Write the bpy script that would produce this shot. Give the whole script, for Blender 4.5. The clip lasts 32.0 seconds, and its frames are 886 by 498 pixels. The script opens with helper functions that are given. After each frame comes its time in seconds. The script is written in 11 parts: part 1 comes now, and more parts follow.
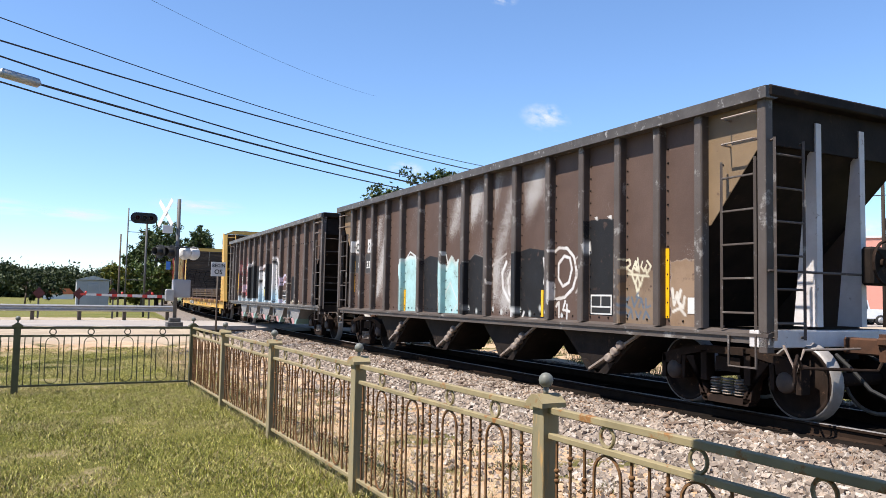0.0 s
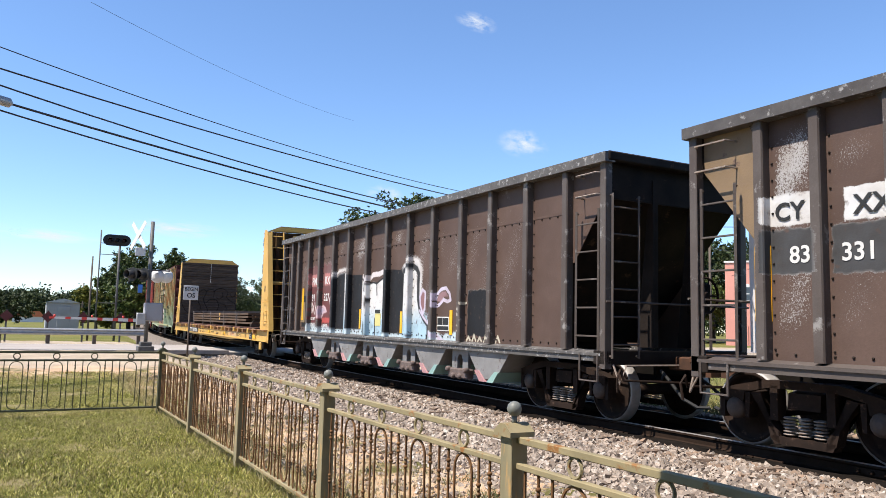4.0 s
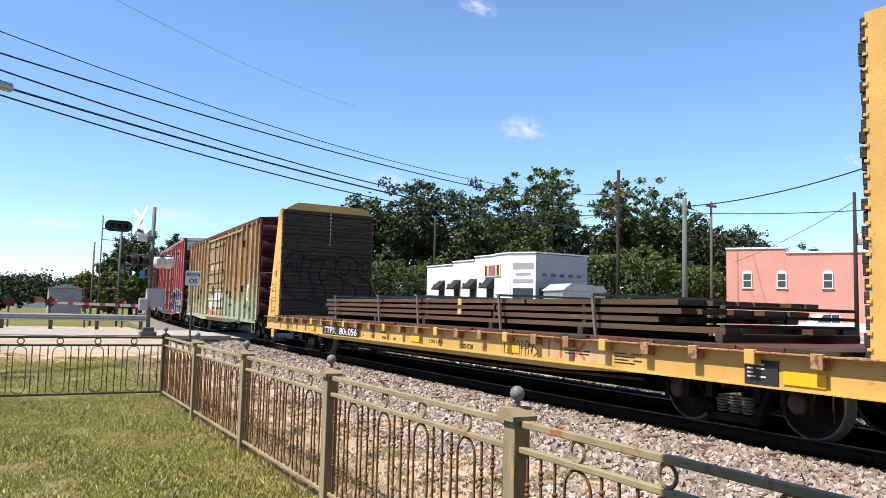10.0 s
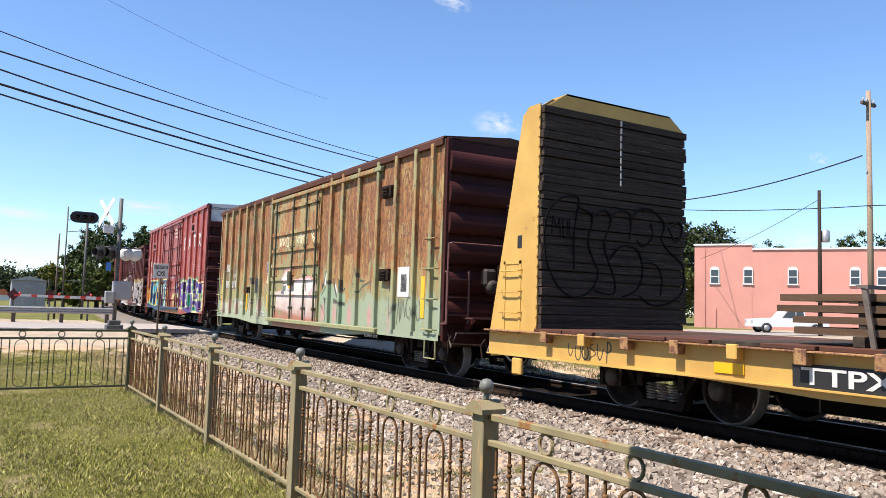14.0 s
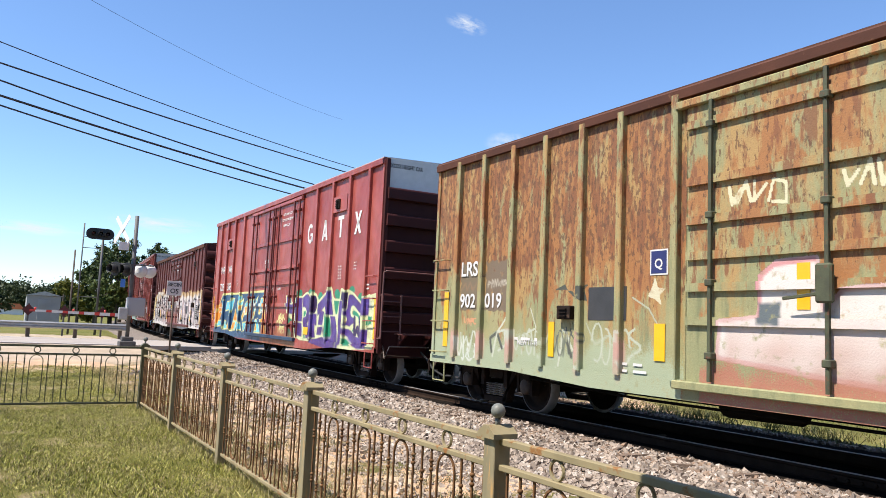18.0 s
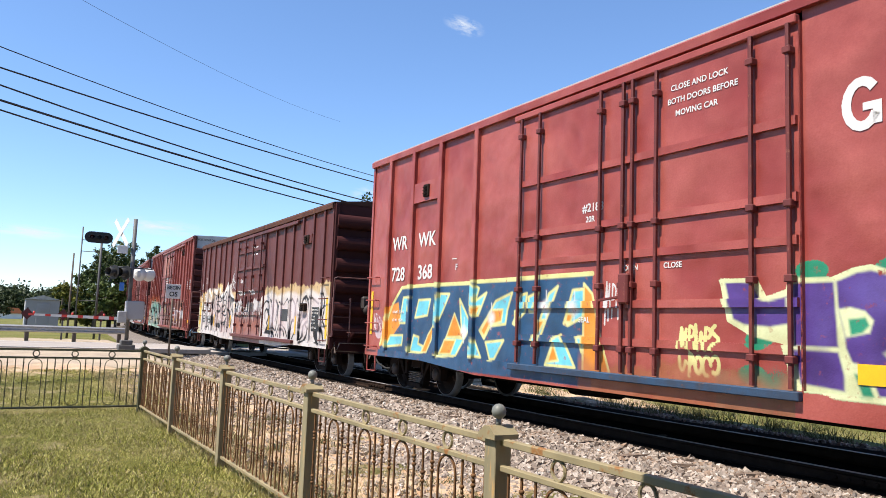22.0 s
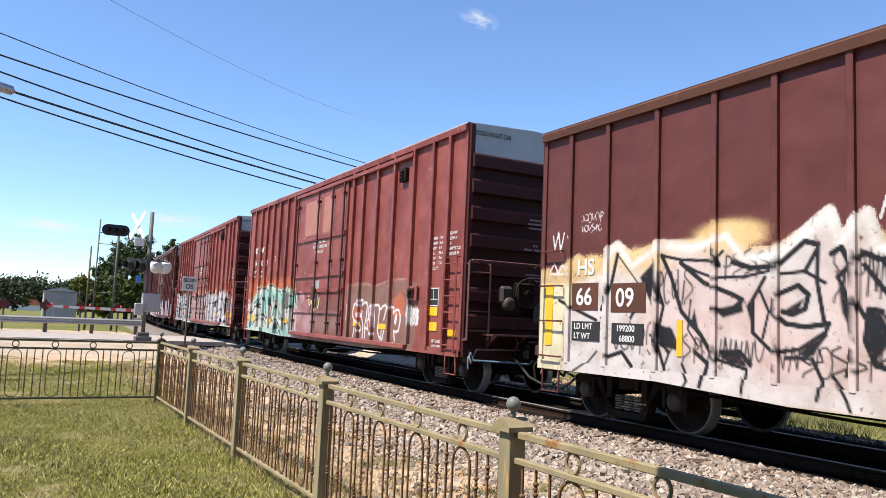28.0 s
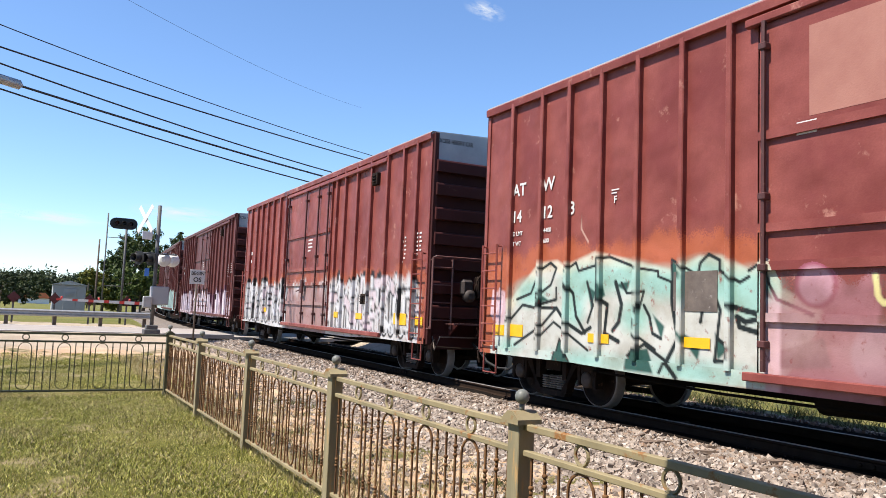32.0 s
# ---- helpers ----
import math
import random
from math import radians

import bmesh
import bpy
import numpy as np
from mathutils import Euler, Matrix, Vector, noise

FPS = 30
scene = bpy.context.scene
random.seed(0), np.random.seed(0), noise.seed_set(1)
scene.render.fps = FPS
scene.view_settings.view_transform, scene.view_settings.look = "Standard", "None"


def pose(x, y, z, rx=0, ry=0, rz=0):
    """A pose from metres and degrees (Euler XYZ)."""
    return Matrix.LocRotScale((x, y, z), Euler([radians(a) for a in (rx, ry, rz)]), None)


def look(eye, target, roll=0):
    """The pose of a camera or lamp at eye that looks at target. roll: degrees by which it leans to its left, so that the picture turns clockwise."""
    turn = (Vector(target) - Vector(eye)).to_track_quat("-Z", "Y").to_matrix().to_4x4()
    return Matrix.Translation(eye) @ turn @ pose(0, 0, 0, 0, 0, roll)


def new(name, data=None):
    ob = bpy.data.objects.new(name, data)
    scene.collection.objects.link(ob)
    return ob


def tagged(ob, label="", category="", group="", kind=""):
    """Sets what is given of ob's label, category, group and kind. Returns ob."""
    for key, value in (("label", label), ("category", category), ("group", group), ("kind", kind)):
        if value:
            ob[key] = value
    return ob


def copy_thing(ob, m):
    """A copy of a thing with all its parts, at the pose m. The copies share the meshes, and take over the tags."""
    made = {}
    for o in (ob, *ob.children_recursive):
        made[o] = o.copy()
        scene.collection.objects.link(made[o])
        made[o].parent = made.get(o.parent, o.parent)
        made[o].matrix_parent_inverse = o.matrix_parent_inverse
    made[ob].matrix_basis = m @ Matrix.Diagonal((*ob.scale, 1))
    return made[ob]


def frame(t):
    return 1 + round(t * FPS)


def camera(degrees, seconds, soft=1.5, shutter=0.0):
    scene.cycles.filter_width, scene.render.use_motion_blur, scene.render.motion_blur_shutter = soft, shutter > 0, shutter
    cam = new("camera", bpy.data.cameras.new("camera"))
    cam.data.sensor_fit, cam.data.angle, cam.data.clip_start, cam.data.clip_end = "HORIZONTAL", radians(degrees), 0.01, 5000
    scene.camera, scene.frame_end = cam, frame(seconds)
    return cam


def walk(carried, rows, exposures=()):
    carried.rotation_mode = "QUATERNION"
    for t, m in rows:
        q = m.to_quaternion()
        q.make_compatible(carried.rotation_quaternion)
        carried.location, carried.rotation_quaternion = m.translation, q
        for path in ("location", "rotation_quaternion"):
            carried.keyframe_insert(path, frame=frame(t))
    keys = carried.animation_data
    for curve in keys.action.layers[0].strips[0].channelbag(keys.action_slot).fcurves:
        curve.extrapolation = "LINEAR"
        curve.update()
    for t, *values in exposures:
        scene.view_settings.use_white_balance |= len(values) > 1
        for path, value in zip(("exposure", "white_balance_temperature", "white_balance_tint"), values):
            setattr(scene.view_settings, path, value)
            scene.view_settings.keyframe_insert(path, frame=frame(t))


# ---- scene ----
cam = camera(60.7, 32.0, soft=0.4)
# seconds, eye, heading (degrees east of the track's line), tilt, lean
PATH = [
    (0, -0.040, -0.011, 1.598, 27.64, 3.92, 1.05),
    (0.5, 0.014, 0.005, 1.604, 27.46, 3.92, 0.85),
    (1, 0.008, 0.006, 1.599, 27.40, 4.27, 1.27),
    (1.5, 0.008, 0.003, 1.605, 27.52, 4.57, 1.42),
    (2, 0.014, 0.006, 1.597, 27.94, 5.05, 1.63),
    (2.5, 0.015, 0.002, 1.605, 28.52, 5.32, 1.51),
    (3, 0.019, 0.006, 1.607, 28.96, 5.58, 1.52),
    (3.5, 0.023, 0.006, 1.611, 29.22, 5.74, 1.45),
    (5.5, 0.025, 0.010, 1.601, 29.33, 5.90, 1.21),
    (6, 0.026, 0.010, 1.602, 29.17, 5.69, 1.09),
    (6.5, 0.025, 0.011, 1.610, 29.04, 5.45, 0.91),
    (7, 0.019, 0.005, 1.606, 28.89, 5.48, 1.05),
    (7.5, 0.020, 0.006, 1.606, 28.83, 5.55, 1.11),
    (8, 0.015, 0.002, 1.608, 28.89, 5.60, 1.11),
    (8.5, 0.023, 0.006, 1.610, 28.93, 5.52, 1.03),
    (9, 0.015, 0.001, 1.607, 29.00, 5.41, 1.25),
    (9.5, 0.015, 0.001, 1.608, 29.07, 5.09, 1.31),
    (10, 0.007, 0.001, 1.604, 29.24, 4.78, 1.44),
    (10.5, 0.006, -0.000, 1.604, 29.50, 4.46, 1.46),
    (11, 0.016, 0.005, 1.597, 29.87, 4.32, 1.60),
    (11.5, 0.009, 0.000, 1.599, 30.32, 4.24, 1.74),
    (12, 0.012, 0.005, 1.599, 30.77, 4.25, 1.78),
    (12.5, 0.013, 0.006, 1.598, 31.09, 4.34, 1.87),
    (13, 0.016, 0.009, 1.593, 31.33, 4.41, 1.89),
    (13.5, 0.025, 0.016, 1.597, 31.43, 4.39, 1.73),
    (14, 0.029, 0.020, 1.594, 31.39, 4.42, 1.66),
    (14.5, 0.027, 0.014, 1.599, 31.18, 4.41, 1.59),
    (16.5, 0.007, -0.001, 1.602, 29.98, 5.08, 2.16),
    (17, 0.007, -0.001, 1.601, 30.01, 5.36, 2.30),
    (17.5, 0.005, -0.000, 1.604, 30.19, 5.69, 2.49),
    (18, -0.002, -0.012, 1.611, 30.42, 5.94, 2.50),
    (18.5, -0.004, -0.010, 1.604, 30.62, 6.23, 2.56),
    (19, -0.003, -0.006, 1.603, 30.86, 6.40, 2.49),
    (19.5, -0.002, -0.007, 1.608, 31.11, 6.44, 2.37),
    (20, 0.006, -0.006, 1.611, 31.31, 6.43, 2.20),
    (20.5, 0.002, -0.007, 1.603, 31.38, 6.55, 2.32),
    (21, 0.001, -0.005, 1.606, 31.26, 6.46, 2.23),
    (21.5, 0.003, -0.001, 1.602, 30.88, 6.34, 2.24),
    (22, -0.000, -0.002, 1.606, 30.50, 6.06, 2.14),
    (22.5, -0.006, -0.008, 1.603, 30.13, 5.91, 2.15),
    (23, -0.004, -0.006, 1.605, 29.81, 5.75, 2.00),
    (23.5, 0.011, 0.005, 1.603, 29.51, 5.68, 1.92),
    (24, 0.009, 0.001, 1.611, 29.39, 5.54, 1.79),
    (24.5, 0.000, -0.000, 1.600, 29.35, 5.61, 2.11),
    (25, 0.003, 0.001, 1.610, 29.37, 5.40, 2.03),
    (25.5, -0.002, -0.003, 1.606, 29.41, 5.35, 2.23),
    (27.5, -0.008, -0.007, 1.603, 29.49, 5.56, 2.44),
    (28, -0.013, -0.011, 1.600, 29.45, 5.56, 2.46),
    (28.5, -0.019, -0.013, 1.603, 29.35, 5.34, 2.39),
    (29, -0.009, -0.003, 1.592, 29.23, 5.20, 2.54),
    (29.5, -0.012, -0.004, 1.603, 29.17, 4.87, 2.27),
    (30, -0.016, -0.006, 1.603, 29.07, 4.80, 2.26),
    (30.5, -0.013, -0.005, 1.605, 29.00, 4.78, 2.23),
    (31, -0.020, -0.008, 1.600, 28.91, 4.95, 2.32),
    (31.5, -0.022, -0.011, 1.606, 28.91, 4.93, 2.29),
    (32, -0.024, -0.011, 1.604, 28.97, 4.95, 2.32),
]


def eye_pose(x, y, z, heading, tilt, lean):
    a, b = radians(heading), radians(tilt)
    way = Vector((math.sin(a) * math.cos(b), math.cos(a) * math.cos(b), math.sin(b)))
    eye = Vector((x, y, z))
    return look(eye, eye + way, lean)


walk(cam, [(t, eye_pose(*row)) for t, *row in PATH], [(0.0, 0.80, 6500, 11.8), (32.0, 0.80, 6500, 11.8)])

# ---- light ----
SUN_EL, SUN_AZ = 58.0, -90.0  # degrees; azimuth from the track's line, towards the right
world = bpy.data.worlds.new("world")
scene.world = world
world.use_nodes = True
wn = world.node_tree.nodes
sky = wn.new("ShaderNodeTexSky")
sky.sky_type, sky.sun_disc = "NISHITA", False
sky.sun_elevation, sky.sun_rotation = radians(SUN_EL), radians(SUN_AZ)
sky.air_density, sky.dust_density, sky.ozone_density = 1.1, 0.0, 7.5
sky.altitude = 900.0
wn["Background"].inputs["Strength"].default_value = 0.125
world.node_tree.links.new(sky.outputs["Color"], wn["Background"].inputs["Color"])
sun_data = bpy.data.lights.new("sun", "SUN")
sun_data.energy, sun_data.angle, sun_data.color = 5.0, radians(0.5), (1.0, 0.935, 0.83)
sun = new("sun", sun_data)
_e, _a = radians(SUN_EL), radians(SUN_AZ)
sun.matrix_world = look((math.sin(_a) * math.cos(_e) * 80, math.cos(_a) * math.cos(_e) * 80, math.sin(_e) * 80), (0, 0, 0))


# ---- materials ----
def nodes_of(name):
    m = bpy.data.materials.new(name)
    m.use_nodes = True
    nt = m.node_tree
    return m, nt, nt.nodes["Principled BSDF"]


def coords(nt, scale, vary=True):
    """Object coordinates, shifted at random from object to object, scaled."""
    tc = nt.nodes.new("ShaderNodeTexCoord")
    mp = nt.nodes.new("ShaderNodeMapping")
    mp.inputs["Scale"].default_value = scale
    nt.links.new(tc.outputs["Object"], mp.inputs["Vector"])
    if vary:
        oi = nt.nodes.new("ShaderNodeObjectInfo")
        mul = nt.nodes.new("ShaderNodeMath")
        mul.operation, mul.inputs[1].default_value = "MULTIPLY", 37.0
        nt.links.new(oi.outputs["Random"], mul.inputs[0])
        nt.links.new(mul.outputs[0], mp.inputs["Location"])
    return mp.outputs["Vector"]


def noise_fac(nt, vec, scale, detail=4.0, lo=0.35, hi=0.65, rough=0.6):
    n = nt.nodes.new("ShaderNodeTexNoise")
    n.inputs["Scale"].default_value, n.inputs["Detail"].default_value, n.inputs["Roughness"].default_value = scale, detail, rough
    nt.links.new(vec, n.inputs["Vector"])
    r = nt.nodes.new("ShaderNodeMapRange")
    r.inputs["From Min"].default_value, r.inputs["From Max"].default_value = lo, hi
    nt.links.new(n.outputs["Fac"], r.inputs["Value"])
    return r.outputs["Result"]


def mixed(nt, fac, a, b):
    m = nt.nodes.new("ShaderNodeMix")
    m.data_type = "RGBA"
    for key, v in (("Factor", fac), ("A", a), ("B", b)):
        sock = [s for s in m.inputs if s.name == key and (s.type == "RGBA" or key == "Factor" and s.type == "VALUE")][0]
        if isinstance(v, (tuple, list)):
            sock.default_value = (*v, 1.0) if len(v) == 3 else v
        elif isinstance(v, float):
            sock.default_value = v
        else:
            nt.links.new(v, sock)
    return [s for s in m.outputs if s.type == "RGBA"][0]


def stippled(nt, vec, alpha):
    """Thin paint breaks up into fine specks; full paint covers."""
    tw = nt.nodes.new("ShaderNodeMath")
    tw.operation, tw.inputs[1].default_value, tw.inputs[2].default_value = "MULTIPLY_ADD", 2.0, -1.5
    nt.links.new(alpha, tw.inputs[0])
    ad = nt.nodes.new("ShaderNodeMath")
    ad.operation = "ADD"
    nt.links.new(tw.outputs[0], ad.inputs[0])
    nt.links.new(noise_fac(nt, vec, 62.0, 4.0, 0.32, 0.68, 0.7), ad.inputs[1])
    r = nt.nodes.new("ShaderNodeMapRange")
    r.inputs["From Min"].default_value, r.inputs["From Max"].default_value = -0.15, 0.15
    nt.links.new(ad.outputs[0], r.inputs["Value"])
    return r.outputs["Result"]


BARE = {}  # for each sprayed material, the same one with no spray


def surf(name, base, second=None, wear=None, scale=3.0, rough=0.7, metal=0.0, bump=0.15, stretch=(1, 1, 1), wear_amount=0.6, fine=40.0, paint=False, spec=0.4, dents=0.0):
    """A worn surface: two tones at a large scale, grain at a small one, worn or rusty spots, and where asked, sprayed paint from the 'paint' attribute."""
    if paint:
        bare = surf(name + "_bare", base, second, wear, scale, rough, metal, bump, stretch, wear_amount, fine, False, spec, dents)
    m, nt, b = nodes_of(name)
    if paint:
        BARE[m] = bare
    vec = coords(nt, stretch)
    second = second or tuple(c * 0.75 for c in base)
    col = mixed(nt, noise_fac(nt, vec, scale), base, second)
    grain = noise_fac(nt, vec, fine, 2.0, 0.25, 0.75)
    dark = tuple(c * 0.8 for c in base)
    gm = nt.nodes.new("ShaderNodeMath")
    gm.operation, gm.inputs[1].default_value = "MULTIPLY", 0.35
    nt.links.new(grain, gm.inputs[0])
    col = mixed(nt, gm.outputs[0], col, dark)
    if wear:
        col = mixed(nt, noise_fac(nt, vec, scale * 2.3, 6.0, wear_amount, wear_amount + 0.08, 0.7), col, wear)
    if paint:
        at = nt.nodes.new("ShaderNodeAttribute")
        at.attribute_name = "paint"
        fade = nt.nodes.new("ShaderNodeMath")
        fade.operation = "MULTIPLY"
        fl = noise_fac(nt, vec, 9.0, 6.0, 0.25, 0.40)
        nt.links.new(stippled(nt, vec, at.outputs["Alpha"]), fade.inputs[0])
        nt.links.new(fl, fade.inputs[1])
        soil = nt.nodes.new("ShaderNodeVectorMath")
        soil.operation, soil.inputs[1].default_value = "MULTIPLY", (0.74, 0.68, 0.62)
        nt.links.new(at.outputs["Color"], soil.inputs[0])
        grimy = mixed(nt, noise_fac(nt, vec, 2.6, 6.0, 0.45, 0.75), at.outputs["Color"], soil.outputs[0])
        col = mixed(nt, fade.outputs[0], col, grimy)
    nt.links.new(col, b.inputs["Base Color"])
    b.inputs["Roughness"].default_value, b.inputs["Metallic"].default_value = rough, metal
    b.inputs["Specular IOR Level"].default_value = spec
    if bump:
        bp = nt.nodes.new("ShaderNodeBump")
        bp.inputs["Strength"].default_value, bp.inputs["Distance"].default_value = bump, 0.007
        nt.links.new(grain, bp.inputs["Height"])
        if dents:
            big = nt.nodes.new("ShaderNodeBump")
            big.inputs["Strength"].default_value, big.inputs["Distance"].default_value = 1.0, dents
            nt.links.new(noise_fac(nt, vec, 1.5, 1.5, 0.2, 0.8), big.inputs["Height"])
            nt.links.new(big.outputs["Normal"], bp.inputs["Normal"])
        nt.links.new(bp.outputs["Normal"], b.inputs["Normal"])
    return m


def plain(name, col, rough=0.5, metal=0.0):
    return surf(name, col, tuple(c * 0.9 for c in col), scale=6.0, rough=rough, metal=metal, bump=0.05)


M_HOPPER = surf("hopper_brown_paint", (0.080, 0.050, 0.039), (0.108, 0.070, 0.055), (0.165, 0.135, 0.115), 0.9, 0.6, 0.0, 0.15, paint=True, wear_amount=0.65, dents=0.02, spec=0.25)
M_HOPPER_POST = surf("hopper_post_paint", (0.072, 0.056, 0.048), (0.10, 0.084, 0.075), (0.24, 0.225, 0.21), 1.6, 0.55, 0.0, 0.15, paint=True, wear_amount=0.58, spec=0.3)
M_HOPPER_CHORD = surf("scuffed_hopper_rim", (0.060, 0.052, 0.048), (0.095, 0.086, 0.080), (0.27, 0.26, 0.25), 4.0, 0.5, wear_amount=0.58, spec=0.3)
# Near-black steel: shade inside and under the hoppers is put into the colour.
M_HOPPER_DARK = surf("hopper_shade_dark_steel", (0.016, 0.013, 0.012), (0.03, 0.023, 0.019), (0.07, 0.045, 0.03), 2.0, 0.6, wear_amount=0.62, spec=0.05)
M_HOPPER_GREY = surf("grey_weathered_steel", (0.22, 0.215, 0.21), (0.14, 0.135, 0.13), (0.07, 0.045, 0.035), 2.0, 0.6, wear_amount=0.6)
M_YELLOW = surf("yellow_flatcar_paint", (0.58, 0.355, 0.09), (0.47, 0.275, 0.07), (0.16, 0.075, 0.04), 1.4, 0.6, wear_amount=0.66, paint=False)
M_HOPPER_WORN = surf("worn_dark_steel", (0.115, 0.108, 0.102), (0.075, 0.068, 0.064), (0.34, 0.33, 0.32), 5.0, 0.55, wear_amount=0.56, spec=0.25)
M_YELLOW_DARK = surf("dirty_yellow_steel", (0.12, 0.07, 0.025), (0.045, 0.03, 0.02), (0.06, 0.035, 0.025), 1.5, 0.6, wear_amount=0.52, spec=0.05)


def rusted_green(name, paint, bias=0.0):
    """Green paint with streaks and blotches of rust that thin out towards the sill."""
    m, nt, b = nodes_of(name)
    vec = coords(nt, (1, 1, 1), False)
    tall = nt.nodes.new("ShaderNodeMapping")
    tall.inputs["Scale"].default_value = (1, 1.0, 0.16)
    nt.links.new(vec, tall.inputs["Vector"])
    col = mixed(nt, noise_fac(nt, vec, 1.4, 5), (0.25, 0.265, 0.13), (0.345, 0.315, 0.15))
    col = mixed(nt, noise_fac(nt, tall.outputs["Vector"], 7.0, 4, 0.52, 0.7), col, (0.19, 0.205, 0.10))
    xyz = nt.nodes.new("ShaderNodeSeparateXYZ")
    nt.links.new(vec, xyz.inputs[0])
    height = nt.nodes.new("ShaderNodeMapRange")
    height.inputs["From Min"].default_value, height.inputs["From Max"].default_value = 1.1, 2.5
    height.inputs["To Min"].default_value, height.inputs["To Max"].default_value = -0.10 + bias, 0.065 + bias
    nt.links.new(xyz.outputs["Z"], height.inputs["Value"])
    for stretch, size, c, lo, hi, full in ((0.30, 2.2, (0.40, 0.235, 0.08), 0.46, 0.56, 0.85), (0.35, 3.4, (0.335, 0.14, 0.044), 0.495, 0.56, 0.95), (0.22, 9.0, (0.20, 0.072, 0.028), 0.535, 0.59, 0.85), (0.5, 17.0, (0.10, 0.043, 0.02), 0.57, 0.63, 0.8)):
        tall = nt.nodes.new("ShaderNodeMapping")
        tall.inputs["Scale"].default_value = (1, 1, stretch)
        nt.links.new(vec, tall.inputs["Vector"])
        add = nt.nodes.new("ShaderNodeMath")
        add.operation = "ADD"
        nt.links.new(noise_fac(nt, tall.outputs["Vector"], size, 8, 0.0, 1.0, 0.66), add.inputs[0])
        nt.links.new(height.outputs["Result"], add.inputs[1])
        r = nt.nodes.new("ShaderNodeMapRange")
        r.inputs["From Min"].default_value, r.inputs["From Max"].default_value = lo, hi
        r.inputs["To Max"].default_value = full
        nt.links.new(add.outputs[0], r.inputs["Value"])
        col = mixed(nt, r.outputs["Result"], col, c)
    grain = noise_fac(nt, vec, 45, 4, 0.25, 0.75)
    gm = nt.nodes.new("ShaderNodeMath")
    gm.operation, gm.inputs[1].default_value = "MULTIPLY", 0.3
    nt.links.new(grain, gm.inputs[0])
    col = mixed(nt, gm.outputs[0], col, (0.09, 0.06, 0.035))
    if paint:
        at = nt.nodes.new("ShaderNodeAttribute")
        at.attribute_name = "paint"
        f = nt.nodes.new("ShaderNodeMath")
        f.operation = "MULTIPLY"
        nt.links.new(stippled(nt, vec, at.outputs["Alpha"]), f.inputs[0])
        nt.links.new(noise_fac(nt, vec, 7.0, 6, 0.26, 0.42), f.inputs[1])
        col = mixed(nt, f.outputs[0], col, at.outputs["Color"])
    nt.links.new(col, b.inputs["Base Color"])
    b.inputs["Roughness"].default_value = 0.7
    bp = nt.nodes.new("ShaderNodeBump")
    bp.inputs["Strength"].default_value, bp.inputs["Distance"].default_value = 0.15, 0.02
    nt.links.new(grain, bp.inputs["Height"])
    nt.links.new(bp.outputs["Normal"], b.inputs["Normal"])
    return m


M_LRS = rusted_green("green_paint_with_rust", True)
BARE[M_LRS] = rusted_green("green_paint_with_rust_bare", False)
M_LRS_RIB = rusted_green("green_post_paint", True, -0.075)
BARE[M_LRS_RIB] = rusted_green("green_post_paint_bare", False, -0.075)
M_LRS_DOOR = rusted_green("green_door_paint", True, -0.06)
BARE[M_LRS_DOOR] = rusted_green("green_door_paint_bare", False, -0.08)
M_RED_ROD = surf("dark_red_lock_rod", (0.15, 0.028, 0.023), (0.10, 0.022, 0.02), (0.22, 0.08, 0.05), 5.0, 0.55, wear_amount=0.6)
M_BROWN_ROD = surf("dark_brown_lock_rod", (0.085, 0.027, 0.024), (0.06, 0.022, 0.02), (0.16, 0.08, 0.055), 5.0, 0.55, wear_amount=0.6)
M_LRS_ROD = surf("dark_green_grimy_rod", (0.075, 0.085, 0.045), (0.045, 0.045, 0.028), (0.12, 0.055, 0.03), 5.0, 0.65, wear_amount=0.55)
M_RED = surf("bright_oxide_red_paint", (0.235, 0.038, 0.030), (0.38, 0.10, 0.078), (0.32, 0.11, 0.085), 0.75, 0.38, paint=True, wear_amount=0.68, dents=0.05)
M_MAROON = surf("dark_maroon_paint", (0.118, 0.036, 0.031), (0.092, 0.029, 0.026), (0.16, 0.068, 0.045), 0.8, 0.5, paint=True, wear_amount=0.66, spec=0.2, dents=0.035)
M_BROWNRED = surf("faded_brown_red_paint", (0.17, 0.040, 0.034), (0.27, 0.080, 0.064), (0.36, 0.17, 0.13), 0.9, 0.44, paint=True, wear_amount=0.62, spec=0.2, dents=0.05)
# Darker than the sides: the shade on the car ends is in this colour.
M_END_SHADE = surf("dusty_shaded_end_paint", (0.062, 0.018, 0.017), (0.046, 0.0145, 0.0135), (0.09, 0.045, 0.036), 1.2, 0.6, wear_amount=0.66, spec=0.15)
M_ROOFRUST = surf("rusty_roof_steel", (0.10, 0.040, 0.025), (0.07, 0.030, 0.021), (0.15, 0.07, 0.04), 1.5, 0.75, spec=0.2)
M_GALV = surf("weathered_galvanised_roof", (0.42, 0.42, 0.42), (0.33, 0.33, 0.33), (0.25, 0.18, 0.13), 1.5, 0.45, wear_amount=0.66)
M_TRUCK = surf("grimy_cast_steel", (0.020, 0.0145, 0.012), (0.034, 0.022, 0.017), (0.085, 0.052, 0.036), 4.0, 0.75, wear_amount=0.60, spec=0.05)
M_TREAD = surf("worn_bright_steel", (0.30, 0.28, 0.265), (0.22, 0.205, 0.195), scale=8.0, rough=0.5, metal=0.3)
# Underframe grime taken to near-black, so the colour carries the shade below.
M_UNDER = surf("shaded_underframe_grime", (0.008, 0.007, 0.006), (0.014, 0.011, 0.009), scale=3.0, rough=0.85, spec=0.05)
